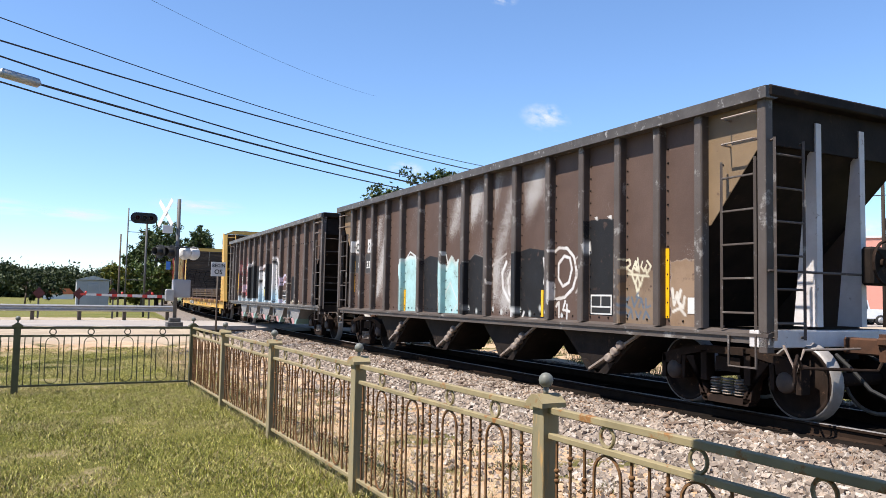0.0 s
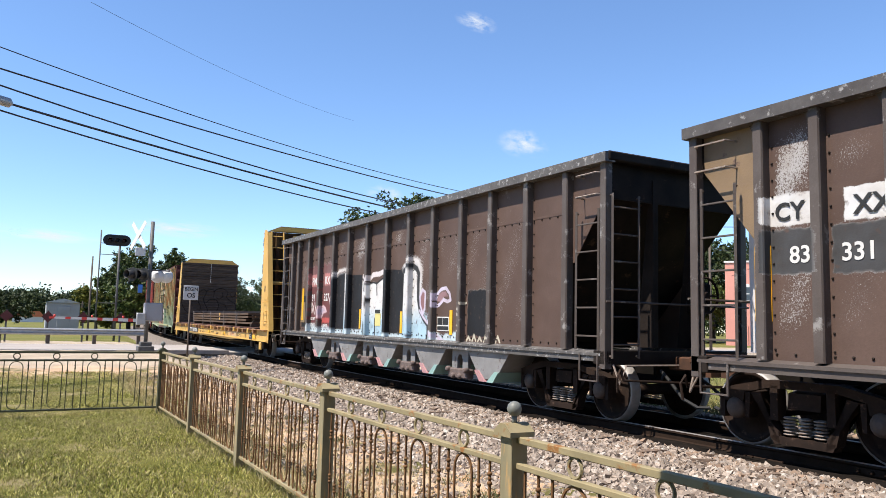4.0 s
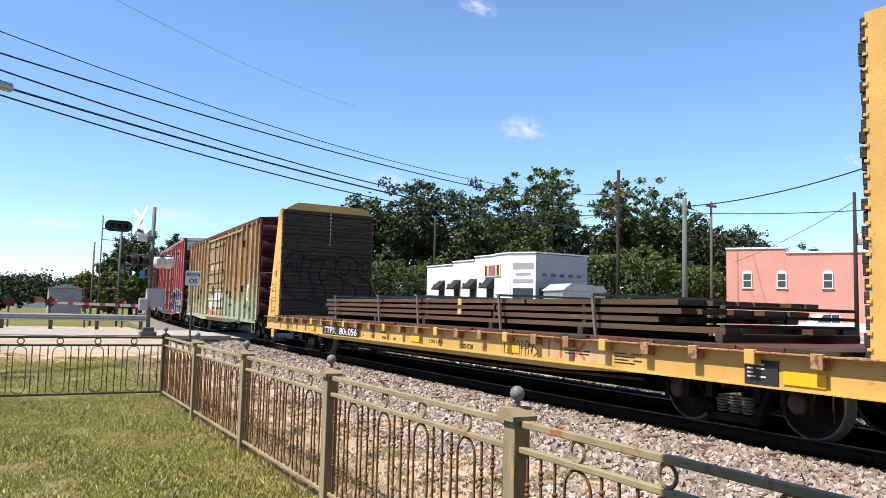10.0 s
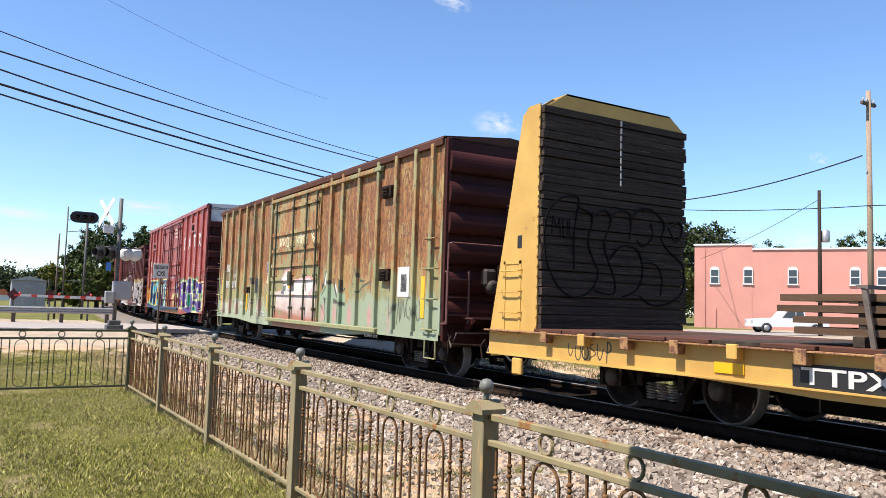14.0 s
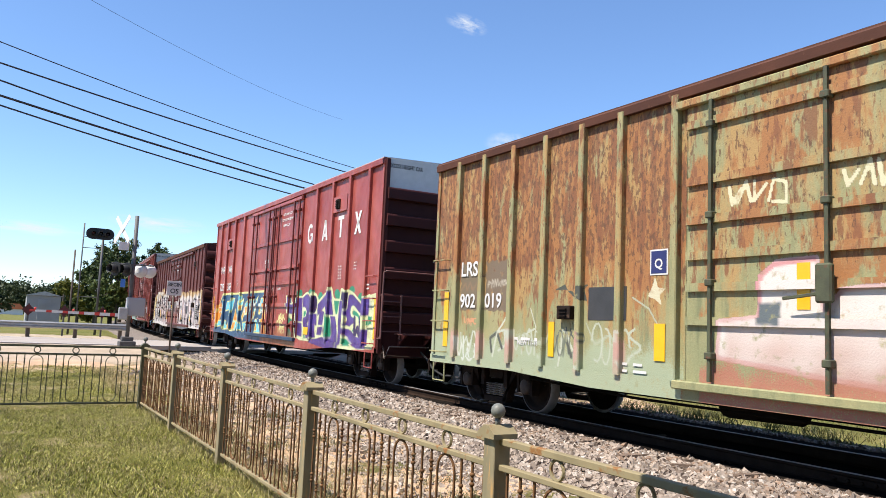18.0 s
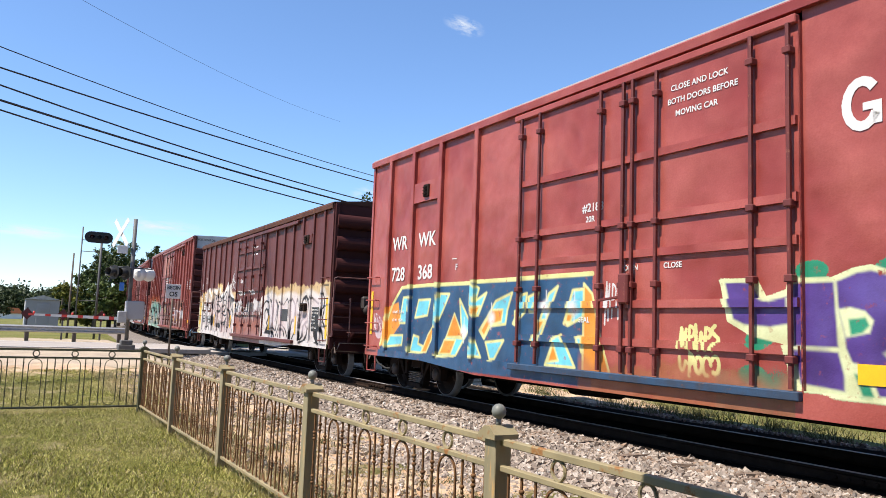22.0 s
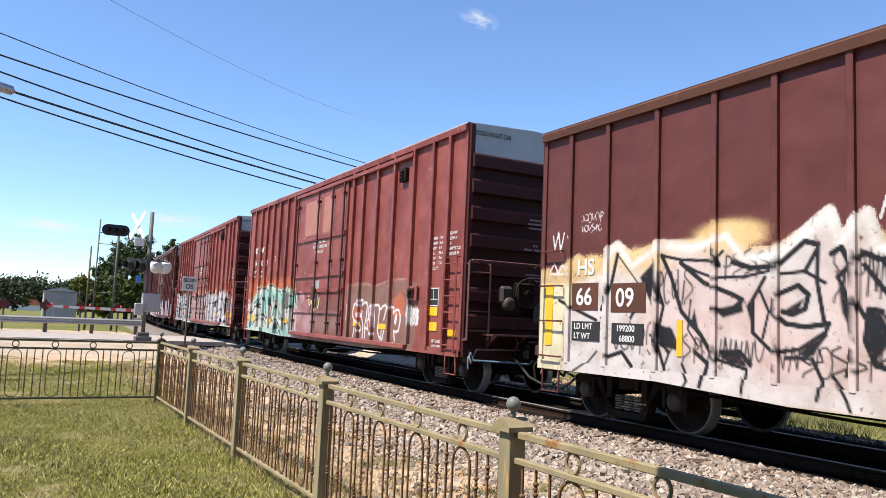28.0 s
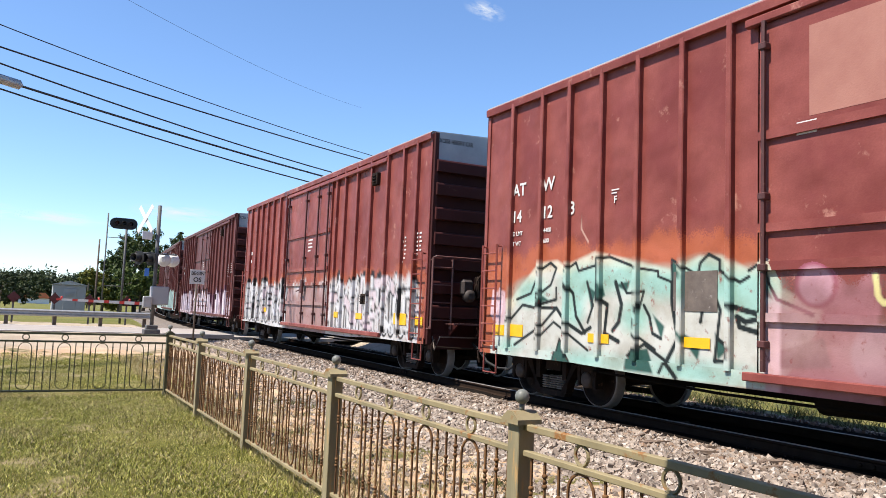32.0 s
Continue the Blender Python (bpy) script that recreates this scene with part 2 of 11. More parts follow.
M_REFLECT = plain("yellow_reflective_sheet", (0.8, 0.43, 0.012), 0.35)
M_WHITE = plain("white_stencil_paint", (0.62, 0.61, 0.59), 0.6)
M_BLACK = plain("black_stencil_paint", (0.02, 0.02, 0.02), 0.6)
M_COUPLER = surf("rusty_cast_steel", (0.10, 0.048, 0.028), (0.05, 0.03, 0.022), scale=5.0, rough=0.85, spec=0.15)
M_GEAR = surf("dusty_pinkish_gear", (0.15, 0.112, 0.098), (0.085, 0.062, 0.055), scale=14.0, rough=0.8)
M_NOTICE = surf("yellowed_notice_paper", (0.60, 0.52, 0.20), (0.48, 0.42, 0.18), scale=9.0, rough=0.8, bump=0.0)
M_SPRING = surf("pale_dusty_steel", (0.28, 0.23, 0.19), (0.16, 0.12, 0.10), scale=12.0, rough=0.7)
M_STEEL_LOAD = surf("rusty_steel_billets", (0.075, 0.045, 0.028), (0.12, 0.072, 0.042), (0.19, 0.115, 0.065), 2.5, 0.6, stretch=(1, 0.15, 3), spec=0.2)
M_STRAP = surf("grey_steel_stake", (0.15, 0.12, 0.10), (0.09, 0.07, 0.058), (0.24, 0.21, 0.19), scale=6.0, rough=0.6)
M_WOOD_DARK = surf("dark_creosoted_boards", (0.075, 0.056, 0.045), (0.034, 0.027, 0.023), (0.13, 0.105, 0.088), 3.0, 0.85, stretch=(0.22, 1, 11), bump=0.9, wear_amount=0.56, spec=0.05)
M_FENCE = surf("sage_green_fence_paint", (0.31, 0.255, 0.145), (0.215, 0.18, 0.105), (0.25, 0.115, 0.04), 3.5, 0.6, wear_amount=0.57, spec=0.12, bump=0.05)
M_POST = surf("peeling_sage_post_paint", (0.295, 0.25, 0.15), (0.20, 0.175, 0.11), (0.44, 0.27, 0.11), 9.0, 0.6, stretch=(1, 1, 0.12), wear_amount=0.56, spec=0.12, bump=0.1)
M_FENCE_RUST = surf("rusting_picket_iron", (0.20, 0.105, 0.046), (0.09, 0.045, 0.024), (0.24, 0.19, 0.11), 7.0, 0.75, wear_amount=0.60, spec=0.12, bump=0.05)
M_FENCE_DARK = surf("dark_green_fence_paint", (0.125, 0.118, 0.066), (0.085, 0.082, 0.048), (0.14, 0.08, 0.035), 4.0, 0.5, wear_amount=0.66, spec=0.12, bump=0.05)
M_RAIL = surf("rusty_rail_side", (0.034, 0.022, 0.016), (0.024, 0.016, 0.012), scale=5.0, rough=0.8, spec=0.0)
M_TIE = surf("weathered_tie_timber", (0.04, 0.031, 0.025), (0.085, 0.066, 0.052), scale=3.0, rough=0.9, stretch=(0.4, 3, 3), bump=0.4, spec=0.05)
M_POLEWOOD = surf("weathered_pole_timber", (0.12, 0.095, 0.075), (0.085, 0.065, 0.05), scale=3.0, rough=0.9, stretch=(4, 4, 0.4), bump=0.4)
M_ALU = surf("dull_aluminium", (0.40, 0.40, 0.40), (0.32, 0.32, 0.32), scale=5.0, rough=0.45, metal=0.5)
M_MAST = surf("dark_grey_mast_paint", (0.095, 0.092, 0.09), (0.065, 0.063, 0.061), scale=4.0, rough=0.6)
M_DARKPOLE = surf("dark_tarred_pole", (0.035, 0.027, 0.022), (0.055, 0.043, 0.035), scale=3.0, rough=0.9, stretch=(4, 4, 0.4), bump=0.4, spec=0.1)
M_GREYPOLE = surf("grey_weathered_pole", (0.13, 0.14, 0.12), (0.09, 0.10, 0.085), scale=3.0, rough=0.9, stretch=(4, 4, 0.4), bump=0.4)
M_PALEPOLE = surf("pale_new_pole", (0.34, 0.25, 0.18), (0.25, 0.18, 0.13), scale=3.0, rough=0.9, stretch=(4, 4, 0.4), bump=0.4)
M_ENDRAIL = surf("dusty_grab_iron_paint", (0.15, 0.062, 0.055), (0.10, 0.045, 0.04), (0.20, 0.13, 0.10), 8.0, 0.55, wear_amount=0.6)
M_PLATEDARK = surf("dark_end_plate_paint", (0.032, 0.032, 0.034), (0.045, 0.043, 0.043), scale=4.0, rough=0.5)
M_GEARGREY = surf("dusty_dark_casting", (0.055, 0.042, 0.037), (0.03, 0.024, 0.021), scale=9.0, rough=0.7)
M_FADEDWHITE = plain("faded_white_stencil", (0.34, 0.29, 0.28), 0.7)
M_INK = surf("black_spray_ink", (0.010, 0.010, 0.011), (0.014, 0.013, 0.013), scale=6.0, rough=0.9, bump=0.0, spec=0.02)
M_NAVY_STEEL = surf("navy_oversprayed_steel", (0.022, 0.06, 0.12), (0.03, 0.035, 0.05), (0.10, 0.05, 0.035), 3.0, 0.7, wear_amount=0.6)
M_BLACKPAINT = plain("flat_black_paint", (0.012, 0.012, 0.012), 0.6)
M_WHITEPAINT = surf("white_building_paint", (0.66, 0.67, 0.69), (0.60, 0.61, 0.63), (0.55, 0.55, 0.56), 0.6, 0.7, wear_amount=0.7)
M_GREYWALL = surf("plain_grey_wall", (0.33, 0.33, 0.34), (0.28, 0.28, 0.29), scale=0.8, rough=0.8)
M_PINK = surf("salmon_pink_painted_brick", (0.60, 0.275, 0.22), (0.54, 0.245, 0.195), (0.47, 0.22, 0.18), 0.5, 0.8, wear_amount=0.66)
M_GLASS = plain("dark_window_glass", (0.05, 0.065, 0.08), 0.08)
M_RED_SIGN = plain("dull_red_reflector", (0.075, 0.01, 0.01), 0.4)
M_STRIPE_RED = plain("gate_red_stripe", (0.55, 0.05, 0.04), 0.45)
M_BLUE_SIGN = plain("blue_sign_plate", (0.05, 0.18, 0.55), 0.4)
M_BLUE_ROD = surf("faded_blue_rod_paint", (0.13, 0.24, 0.34), (0.09, 0.16, 0.24), scale=6.0, rough=0.6)
M_BLUE_DARK = plain("dark_blue_sticker", (0.025, 0.03, 0.12), 0.4)
M_GREEN_SIGN = plain("green_sign_plate", (0.01, 0.22, 0.09), 0.4)
M_WIRE = plain("black_cable", (0.015, 0.015, 0.017), 0.5)
M_RUBBER = plain("black_rubber", (0.02, 0.02, 0.02), 0.8)
M_TRUCKWHITE = plain("white_car_paint", (0.75, 0.76, 0.78), 0.25)
M_ORANGE_ROOF = plain("orange_tiled_roof", (0.55, 0.16, 0.07), 0.8)
M_BRONZE = surf("brown_valve_iron", (0.05, 0.036, 0.03), (0.09, 0.065, 0.05), scale=6.0, rough=0.7)


# ---- mesh tools ----
def box(bm, x0, x1, y0, y1, z0, z1, bevel=0.0):
    vs = [bm.verts.new((x, y, z)) for x in (x0, x1) for y in (y0, y1) for z in (z0, z1)]
    fs = [bm.faces.new([vs[i] for i in q]) for q in ((0, 1, 3, 2), (4, 6, 7, 5), (0, 4, 5, 1), (2, 3, 7, 6), (0, 2, 6, 4), (1, 5, 7, 3))]
    if bevel:
        bmesh.ops.bevel(bm, geom=list({e for f in fs for e in f.edges}), offset=bevel, segments=1, affect="EDGES")
    return bm


def prism(bm, pts, x0, x1, axis="x"):
    """A plate: an outline in (y, z) drawn through x0 to x1; axis 'y': outline in (x, z); 'z': outline in (x, y)."""
    def at(a, b, c):
        return {"x": (c, a, b), "y": (a, c, b), "z": (a, b, c)}[axis]
    lo = [bm.verts.new(at(a, b, x0)) for a, b in pts]
    hi = [bm.verts.new(at(a, b, x1)) for a, b in pts]
    n = len(pts)
    bm.faces.new(lo)
    bm.faces.new(hi[::-1])
    for i in range(n):
        j = (i + 1) % n
        bm.faces.new((lo[j], lo[i], hi[i], hi[j]))
    return bm


def rod(bm, p, q, r, n=6, r2=None):
    p, q = Vector(p), Vector(q)
    r2 = r if r2 is None else r2
    d = (q - p).normalized()
    u = d.cross(Vector((0, 0, 1)) if abs(d.z) < 0.9 else Vector((1, 0, 0))).normalized()
    v = d.cross(u)
    a = [bm.verts.new(p + r * (math.cos(2 * math.pi * i / n) * u + math.sin(2 * math.pi * i / n) * v)) for i in range(n)]
    b = [bm.verts.new(q + r2 * (math.cos(2 * math.pi * i / n) * u + math.sin(2 * math.pi * i / n) * v)) for i in range(n)]
    for i in range(n):
        f = bm.faces.new((a[i], a[(i + 1) % n], b[(i + 1) % n], b[i]))
        f.smooth = n > 7
    bm.faces.new(a[::-1])
    bm.faces.new(b)
    return bm


def pipe(bm, pts, r, n=6):
    """One bent tube through the points."""
    pts = [Vector(p) for p in pts]
    rows, side = [], None
    for k, p in enumerate(pts):
        d = (pts[min(k + 1, len(pts) - 1)] - pts[max(k - 1, 0)]).normalized()
        if side is None:
            side = d.orthogonal().normalized()
        side = (side - d * side.dot(d)).normalized()
        up = d.cross(side)
        rows.append([bm.verts.new(p + (side * math.cos(6.2832 * i / n) + up * math.sin(6.2832 * i / n)) * r) for i in range(n)])
    for a, b in zip(rows, rows[1:]):
        for i in range(n):
            bm.faces.new((a[i], a[(i + 1) % n], b[(i + 1) % n], b[i]))
    bm.faces.new(rows[0][::-1])
    bm.faces.new(rows[-1])
    return bm


def lathe(bm, prof, centre, axis="z", n=20, smooth=True, caps=True):
    """Turns a profile of (radius, height) about an axis through centre."""
    c = Vector(centre)
    rings = []
    for r, h in prof:
        ring = []
        for i in range(n):
            a = 2 * math.pi * i / n
            u, v = r * math.cos(a), r * math.sin(a)
            ring.append(bm.verts.new(c + Vector({"z": (u, v, h), "x": (h, u, v), "y": (v, h, u)}[axis])))
        rings.append(ring)
    for a, b in zip(rings, rings[1:]):
        for i in range(n):
            f = bm.faces.new((a[i], a[(i + 1) % n], b[(i + 1) % n], b[i]))
            f.smooth = smooth
    if caps:
        bm.faces.new(rings[0][::-1])
        bm.faces.new(rings[-1])
    return bm


def ring(bm, centre, r, t, normal="x", n=16, m=5):
    """A torus of radius r and thickness t."""
    c = Vector(centre)
    vs = []
    for i in range(n):
        a = 2 * math.pi * i / n
        row = []
        for j in range(m):
            b = 2 * math.pi * j / m
            q = r + t * math.cos(b)
            u, v, w = q * math.cos(a), q * math.sin(a), t * math.sin(b)
            row.append(bm.verts.new(c + Vector({"x": (w, u, v), "y": (u, w, v), "z": (u, v, w)}[normal])))
        vs.append(row)
    for i in range(n):
        for j in range(m):
            bm.faces.new((vs[i][j], vs[(i + 1) % n][j], vs[(i + 1) % n][(j + 1) % m], vs[i][(j + 1) % m]))
    return bm


def arc(bm, centre, r, t, a0, a1, normal="x", n=8):
    c = Vector(centre)
    pts = []
    for i in range(n + 1):
        a = radians(a0 + (a1 - a0) * i / n)
        u, v = r * math.cos(a), r * math.sin(a)
        pts.append(c + Vector({"x": (0, u, v), "y": (u, 0, v), "z": (u, v, 0)}[normal]))
    return pipe(bm, pts, t, 4)


def data_of(name, bm, material):
    me = bpy.data.meshes.new(name)
    bmesh.ops.recalc_face_normals(bm, faces=bm.faces)
    bm.to_mesh(me)
    bm.free()
    if material:
        me.materials.append(BARE.get(material, material))
    return me


def part(name, bm, material, parent, label=""):
    """One mesh object under a thing or under a part. bm: a bmesh, or mesh data to share."""
    me = bm if isinstance(bm, bpy.types.Mesh) else data_of(name, bm, material)
    ob = new(name, me)
    ob.parent = parent
    return tagged(ob, label)


def thing(name, label, category, group="", at=None, kind=""):
    ob = new(name)
    ob.empty_display_size = 0.2
    if at is not None:
        ob.matrix_world = at
    return tagged(ob, label, category, group, kind)


def solid(name, bm, material, label="", category="", group="", kind=""):
    return tagged(new(name, data_of(name, bm, material)), label, category, group, kind)


def B():
    return bmesh.new()


def letters(text, size, material, m, parent, name="lettering", width=None, label="", bold=0.018):
    """Flat letters from the built-in font, as a mesh part. m: their pose in the parent's space; they read along the pose's x and stand along its y."""
    cu = bpy.data.curves.new("t", "FONT")
    cu.body, cu.size, cu.resolution_u, cu.extrude = text, size, 3, 0.001
    cu.offset = size * bold
    ob = new("t", cu)
    me = bpy.data.meshes.new_from_object(ob.evaluated_get(bpy.context.evaluated_depsgraph_get()))
    bpy.data.objects.remove(ob)
    me.name = name
    if width and len(me.vertices):
        w = max(v.co.x for v in me.vertices) - min(v.co.x for v in me.vertices)
        me.transform(Matrix.Diagonal((width / w, 1, 1, 1)))
    me.materials.clear()
    me.materials.append(material)
    ob = part(name, me, None, parent, label)
    ob.matrix_basis = m
    return ob


def side_pose(x, y, z):
    """Pose for letters on a wall that faces -x: they read towards -y."""
    return Matrix(((0, 0, -1, x), (-1, 0, 0, y), (0, 1, 0, z), (0, 0, 0, 1)))


def end_pose(x, y, z):
    """Pose for letters on a wall that faces -y: they read towards +x."""
    return Matrix(((1, 0, 0, x), (0, 0, -1, y), (0, 1, 0, z), (0, 0, 0, 1)))


# ---- sprayed paint: colours worked out point by point on a car's side, (u along the car, z up) ----
class Spray:
    def __init__(self, seed):
        self.ops, self.rng, self.shift = [], random.Random(seed), 0.0

    def band(self, u0, u1, top, colour, wobble=0.1, soft=0.06, bottom=-9.0, alpha=1.0, freq=1.3):
        ph = self.rng.random() * 50
        def op(u, z):
            edge = top + wobble * (np.sin(u * freq * 2.1 + ph) * 0.5 + np.sin(u * freq * 5.3 + ph * 2) * 0.35 + np.sin(u * freq * 13.7 + ph) * 0.3)
            a = np.clip((edge - z) / soft + 0.5, 0, 1) * np.clip((u - u0) / 0.05 + 0.5, 0, 1) * np.clip((u1 - u) / 0.05 + 0.5, 0, 1)
            return a * (z > bottom) * alpha, colour
        self.ops.append(op)

    def line(self, pts, width, colour, soft=0.018, alpha=1.0):
        p = np.array(pts, float)
        lo, hi = p.min(0) - width, p.max(0) + width
        def op(u, z):
            near = (u > lo[0]) & (u < hi[0]) & (z > lo[1]) & (z < hi[1])
            a = np.zeros_like(u)
            if near.any():
                q = np.stack([u[near], z[near]], 1)
                best = np.full(len(q), 99.0)
                for s, e in zip(p, p[1:]):
                    d = e - s
                    k = np.clip(((q - s) @ d) / max(d @ d, 1e-9), 0, 1)
                    best = np.minimum(best, np.hypot(*(q - s - k[:, None] * d).T))
                a[near] = np.clip((width / 2 - best) / soft + 0.5, 0, 1) * alpha
            return a, colour
        self.ops.append(op)

    def blob(self, uc, zc, ru, rz, colour, soft=0.05, alpha=1.0):
        def op(u, z):
            d = np.hypot((u - uc) / ru, (z - zc) / rz)
            return np.clip((1 - d) * min(ru, rz) / soft + 0.5, 0, 1) * alpha, colour
        self.ops.append(op)

    def block(self, u0, u1, z0, z1, colour, ragged=0.03, alpha=1.0):
        ph = self.rng.random() * 40
        def op(u, z):
            n = ragged * (np.sin(u * 17 + ph) + np.sin(z * 23 + ph * 2) + np.sin(u * 41 + z * 31))
            d = np.minimum(np.minimum(u - u0, u1 - u), np.minimum(z - z0, z1 - z)) + n
            return np.clip(d / 0.03 + 0.5, 0, 1) * alpha, colour
        self.ops.append(op)

    def poly(self, pts, colour, edge=None, width=0.03, alpha=1.0):
        """A filled shape with an outline."""
        p = np.array(pts, float)
        lo, hi = p.min(0) - 0.02, p.max(0) + 0.02
        def op(u, z):
            a = np.zeros_like(u)
            near = (u > lo[0]) & (u < hi[0]) & (z > lo[1]) & (z < hi[1])
            if near.any():
                x, y = u[near], z[near]
                odd, gap = np.zeros(len(x), bool), np.full(len(x), 9.0)
                for (x0, y0), (x1, y1) in zip(p, np.roll(p, -1, 0)):
                    if y0 != y1:
                        odd ^= ((y0 > y) != (y1 > y)) & (x < (x1 - x0) * (y - y0) / (y1 - y0) + x0)
                    dx, dy = x1 - x0, y1 - y0
                    k = np.clip(((x - x0) * dx + (y - y0) * dy) / max(dx * dx + dy * dy, 1e-9), 0, 1)
                    gap = np.minimum(gap, np.hypot(x - x0 - k * dx, y - y0 - k * dy))
                a[near] = np.clip(0.5 + np.where(odd, gap, -gap) / 0.03, 0, 1) * alpha
            return a, colour
        self.ops.append(op)
        if edge:
            self.line(list(pts) + [pts[0]], width, edge)

    def chalk(self, u0, u1, z0, z1, colour, share=0.5, alpha=0.7):
        """Speckled chalky wear that thins out at its rim."""
        def op(u, z):
            d = np.minimum(np.minimum(u - u0, u1 - u) / 0.12, np.minimum(z - z0, z1 - z) / 0.5)
            d = np.clip(d, 0, 1) * (0.8 + 0.2 * np.sin(u * 9 + z * 4))
            return d * (0.22 + 0.40 * share) * (d > 0), colour
        self.ops.append(op)

    def outlines(self, rows, width, colour, vary=0.4, seed=0):
        """Sprayed outlines whose width swells and thins from stroke to stroke."""
        r = random.Random(seed)
        for pts in rows:
            self.line(pts, width * r.uniform(1 - vary, 1 + vary), colour, 0.012)

    FORMS = [
        [[(-.1, .1), (.25, .9), (.55, .35), (1.05, .95)], [(.1, .45), (.9, .1)], [(.5, .35), (.6, 1.05)]],
        [[(.95, 1.0), (.2, .8), (.75, .5), (.0, .1)], [(.75, .5), (1.1, .0)], [(.3, .0), (.5, .3)]],
        [[(.05, 1.05), (.3, .1), (.8, .0), (.95, .6), (.5, .75)], [(.6, .2), (1.15, .35)]],
        [[(.0, .0), (.15, .7), (.7, 1.0), (1.0, .6), (.55, .3), (.85, -.05)], [(-.1, .55), (.35, .5)]],
        [[(.9, .9), (.3, 1.0), (.05, .55), (.5, .4), (.9, .3), (.6, .0), (-.1, .15)], [(.5, .4), (.45, 1.0)]],
        [[(.1, .0), (.1, .6), (.5, 1.0), (.6, .4), (1.0, .8), (.9, .0)], [(.3, .25), (.75, .2)]],
        [[(-.05, .85), (.5, .95), (1.05, .7)], [(.55, .95), (.35, .4), (.7, .05), (1.1, .2)], [(.0, .3), (.35, .4)]],
    ]

    def piece(self, u0, u1, z0, z1, count, fills, outline, halo=None, width=0.2, slant=0.15, edge=0.07, seed=0, curl=0.12):
        """A row of interlocked, unreadable forms: halo, outline, fill and highlights. It reads towards -u."""
        r = random.Random(seed)
        cell = (u1 - u0) / count
        strokes = []
        for i in range(count):
            for st in r.choice(self.FORMS):
                pts = []
                base = u1 - (i + 0.12) * cell
                for a, b in st:
                    lift = z0 + (z1 - z0) * (b * 0.92 + 0.04 + r.uniform(-curl, curl) * 0.5)
                    pts.append((base - (a * 1.05 + (b - 0.5) * slant + r.uniform(-curl, curl) * 0.5) * cell, lift))
                strokes.append((pts, width * r.uniform(0.75, 1.25)))
        if halo:
            for pts, w in strokes:
                self.line(pts, w + edge * 4.2, halo, 0.03)
        for k, (pts, w) in enumerate(strokes):
            self.line(pts, w + edge * 2, outline)
            self.line(pts, w, fills[k % len(fills)])
        for k, (pts, w) in enumerate(strokes):
            if len(fills) > 1 and r.random() < 0.7:
                a, b = pts[0], pts[1]
                m = ((a[0] * 0.4 + b[0] * 0.6), (a[1] * 0.4 + b[1] * 0.6))
                self.line([a, m], w * 0.45, fills[(k + 1) % len(fills)], 0.03)

    def strokes(self, rows, width, fills, outline, halo=None, edge=0.05, shine=None, seed=0):
        """Broad strokes laid one over the other, each with its outline; the halo lies under them all."""
        r = random.Random(seed)
        if halo:
            for pts in rows:
                self.line(pts, width + edge * 4.5, halo, 0.03)
        for k, pts in enumerate(rows):
            w = width * r.uniform(0.85, 1.15)
            self.line(pts, w + edge * 2, outline)
        for k, pts in enumerate(rows):
            w = width * r.uniform(0.85, 1.15)
            if k % 3 == 1:
                self.line(pts, w + edge * 1.4, outline)
            self.line(pts, w, fills[k % len(fills)])
            if shine and len(pts) > 1:
                (a, b), (c, d) = pts[0], pts[1]
                self.line([(a * 0.8 + c * 0.2, b * 0.8 + d * 0.2), (a * 0.4 + c * 0.6, b * 0.4 + d * 0.6)], w * 0.5, shine, 0.04)

    def scrawl(self, u, z, w, h, colour, width=0.035, seed=0, strokes=4):
        """A quick tag that cannot be read: loops, hooks and slashes with one nozzle."""
        r = random.Random(seed)
        cell = w / strokes
        for k in range(strokes):
            x, rx, rz = u + w / 2 - cell * (k + 0.5), cell * r.uniform(0.4, 0.62), h * r.uniform(0.35, 0.55)
            zc = z + h * r.uniform(0.42, 0.58)
            kind = r.randrange(5)
            if kind == 0:
                a = r.uniform(0, 6)
                pts = [(x + rx * math.cos(a + t), zc + rz * math.sin(a + t)) for t in np.linspace(0, r.uniform(4.4, 6.6), 10)]
            elif kind == 1:
                pts = [(x + rx * 0.8, zc + rz)] + [(x + rx * 0.8 - rx * 1.5 * t, zc - rz * math.sin(3.1 * t) + rz * 0.5 * t) for t in np.linspace(0.1, 1, 7)]
            elif kind == 2:
                pts = [(x + rx * math.sin(2.6 * t * math.pi), zc + rz - 2 * rz * t) for t in np.linspace(0, 1, 9)]
            elif kind == 3:
                pts = [(x + rx, zc - rz), (x + rx * 0.3, zc + rz), (x - rx * 0.4, zc - rz * 0.8), (x - rx * 0.9, zc + rz * 0.9)]
            else:
                pts = [(x + rx * 0.4, zc - rz * 1.1), (x + rx * 0.2, zc + rz)] + [(x + rx * 0.2 - rx * math.sin(t), zc + rz * math.cos(t) * 0.5 + rz * 0.5) for t in np.linspace(0.3, 3.6, 7)]
            self.line(pts, width * r.uniform(0.85, 1.15), colour)

    def spikes(self, u0, u1, z0, z1, step, colour, outline, seed=0):
        """Drips and flames: tall pale wedges with dark edges."""
        r = random.Random(seed)
        u = u0
        while u < u1:
            h = r.uniform(0.55, 1.0) * (z1 - z0)
            w = step * r.uniform(0.5, 0.9)
            self.line([(u, z0), (u + r.uniform(-.1, .1), z0 + h)], w, outline, 0.03)
            self.line([(u, z0), (u + r.uniform(-.1, .1), z0 + h * 0.93)], w * 0.66, colour, 0.03)
            u += step * r.uniform(0.7, 1.1)

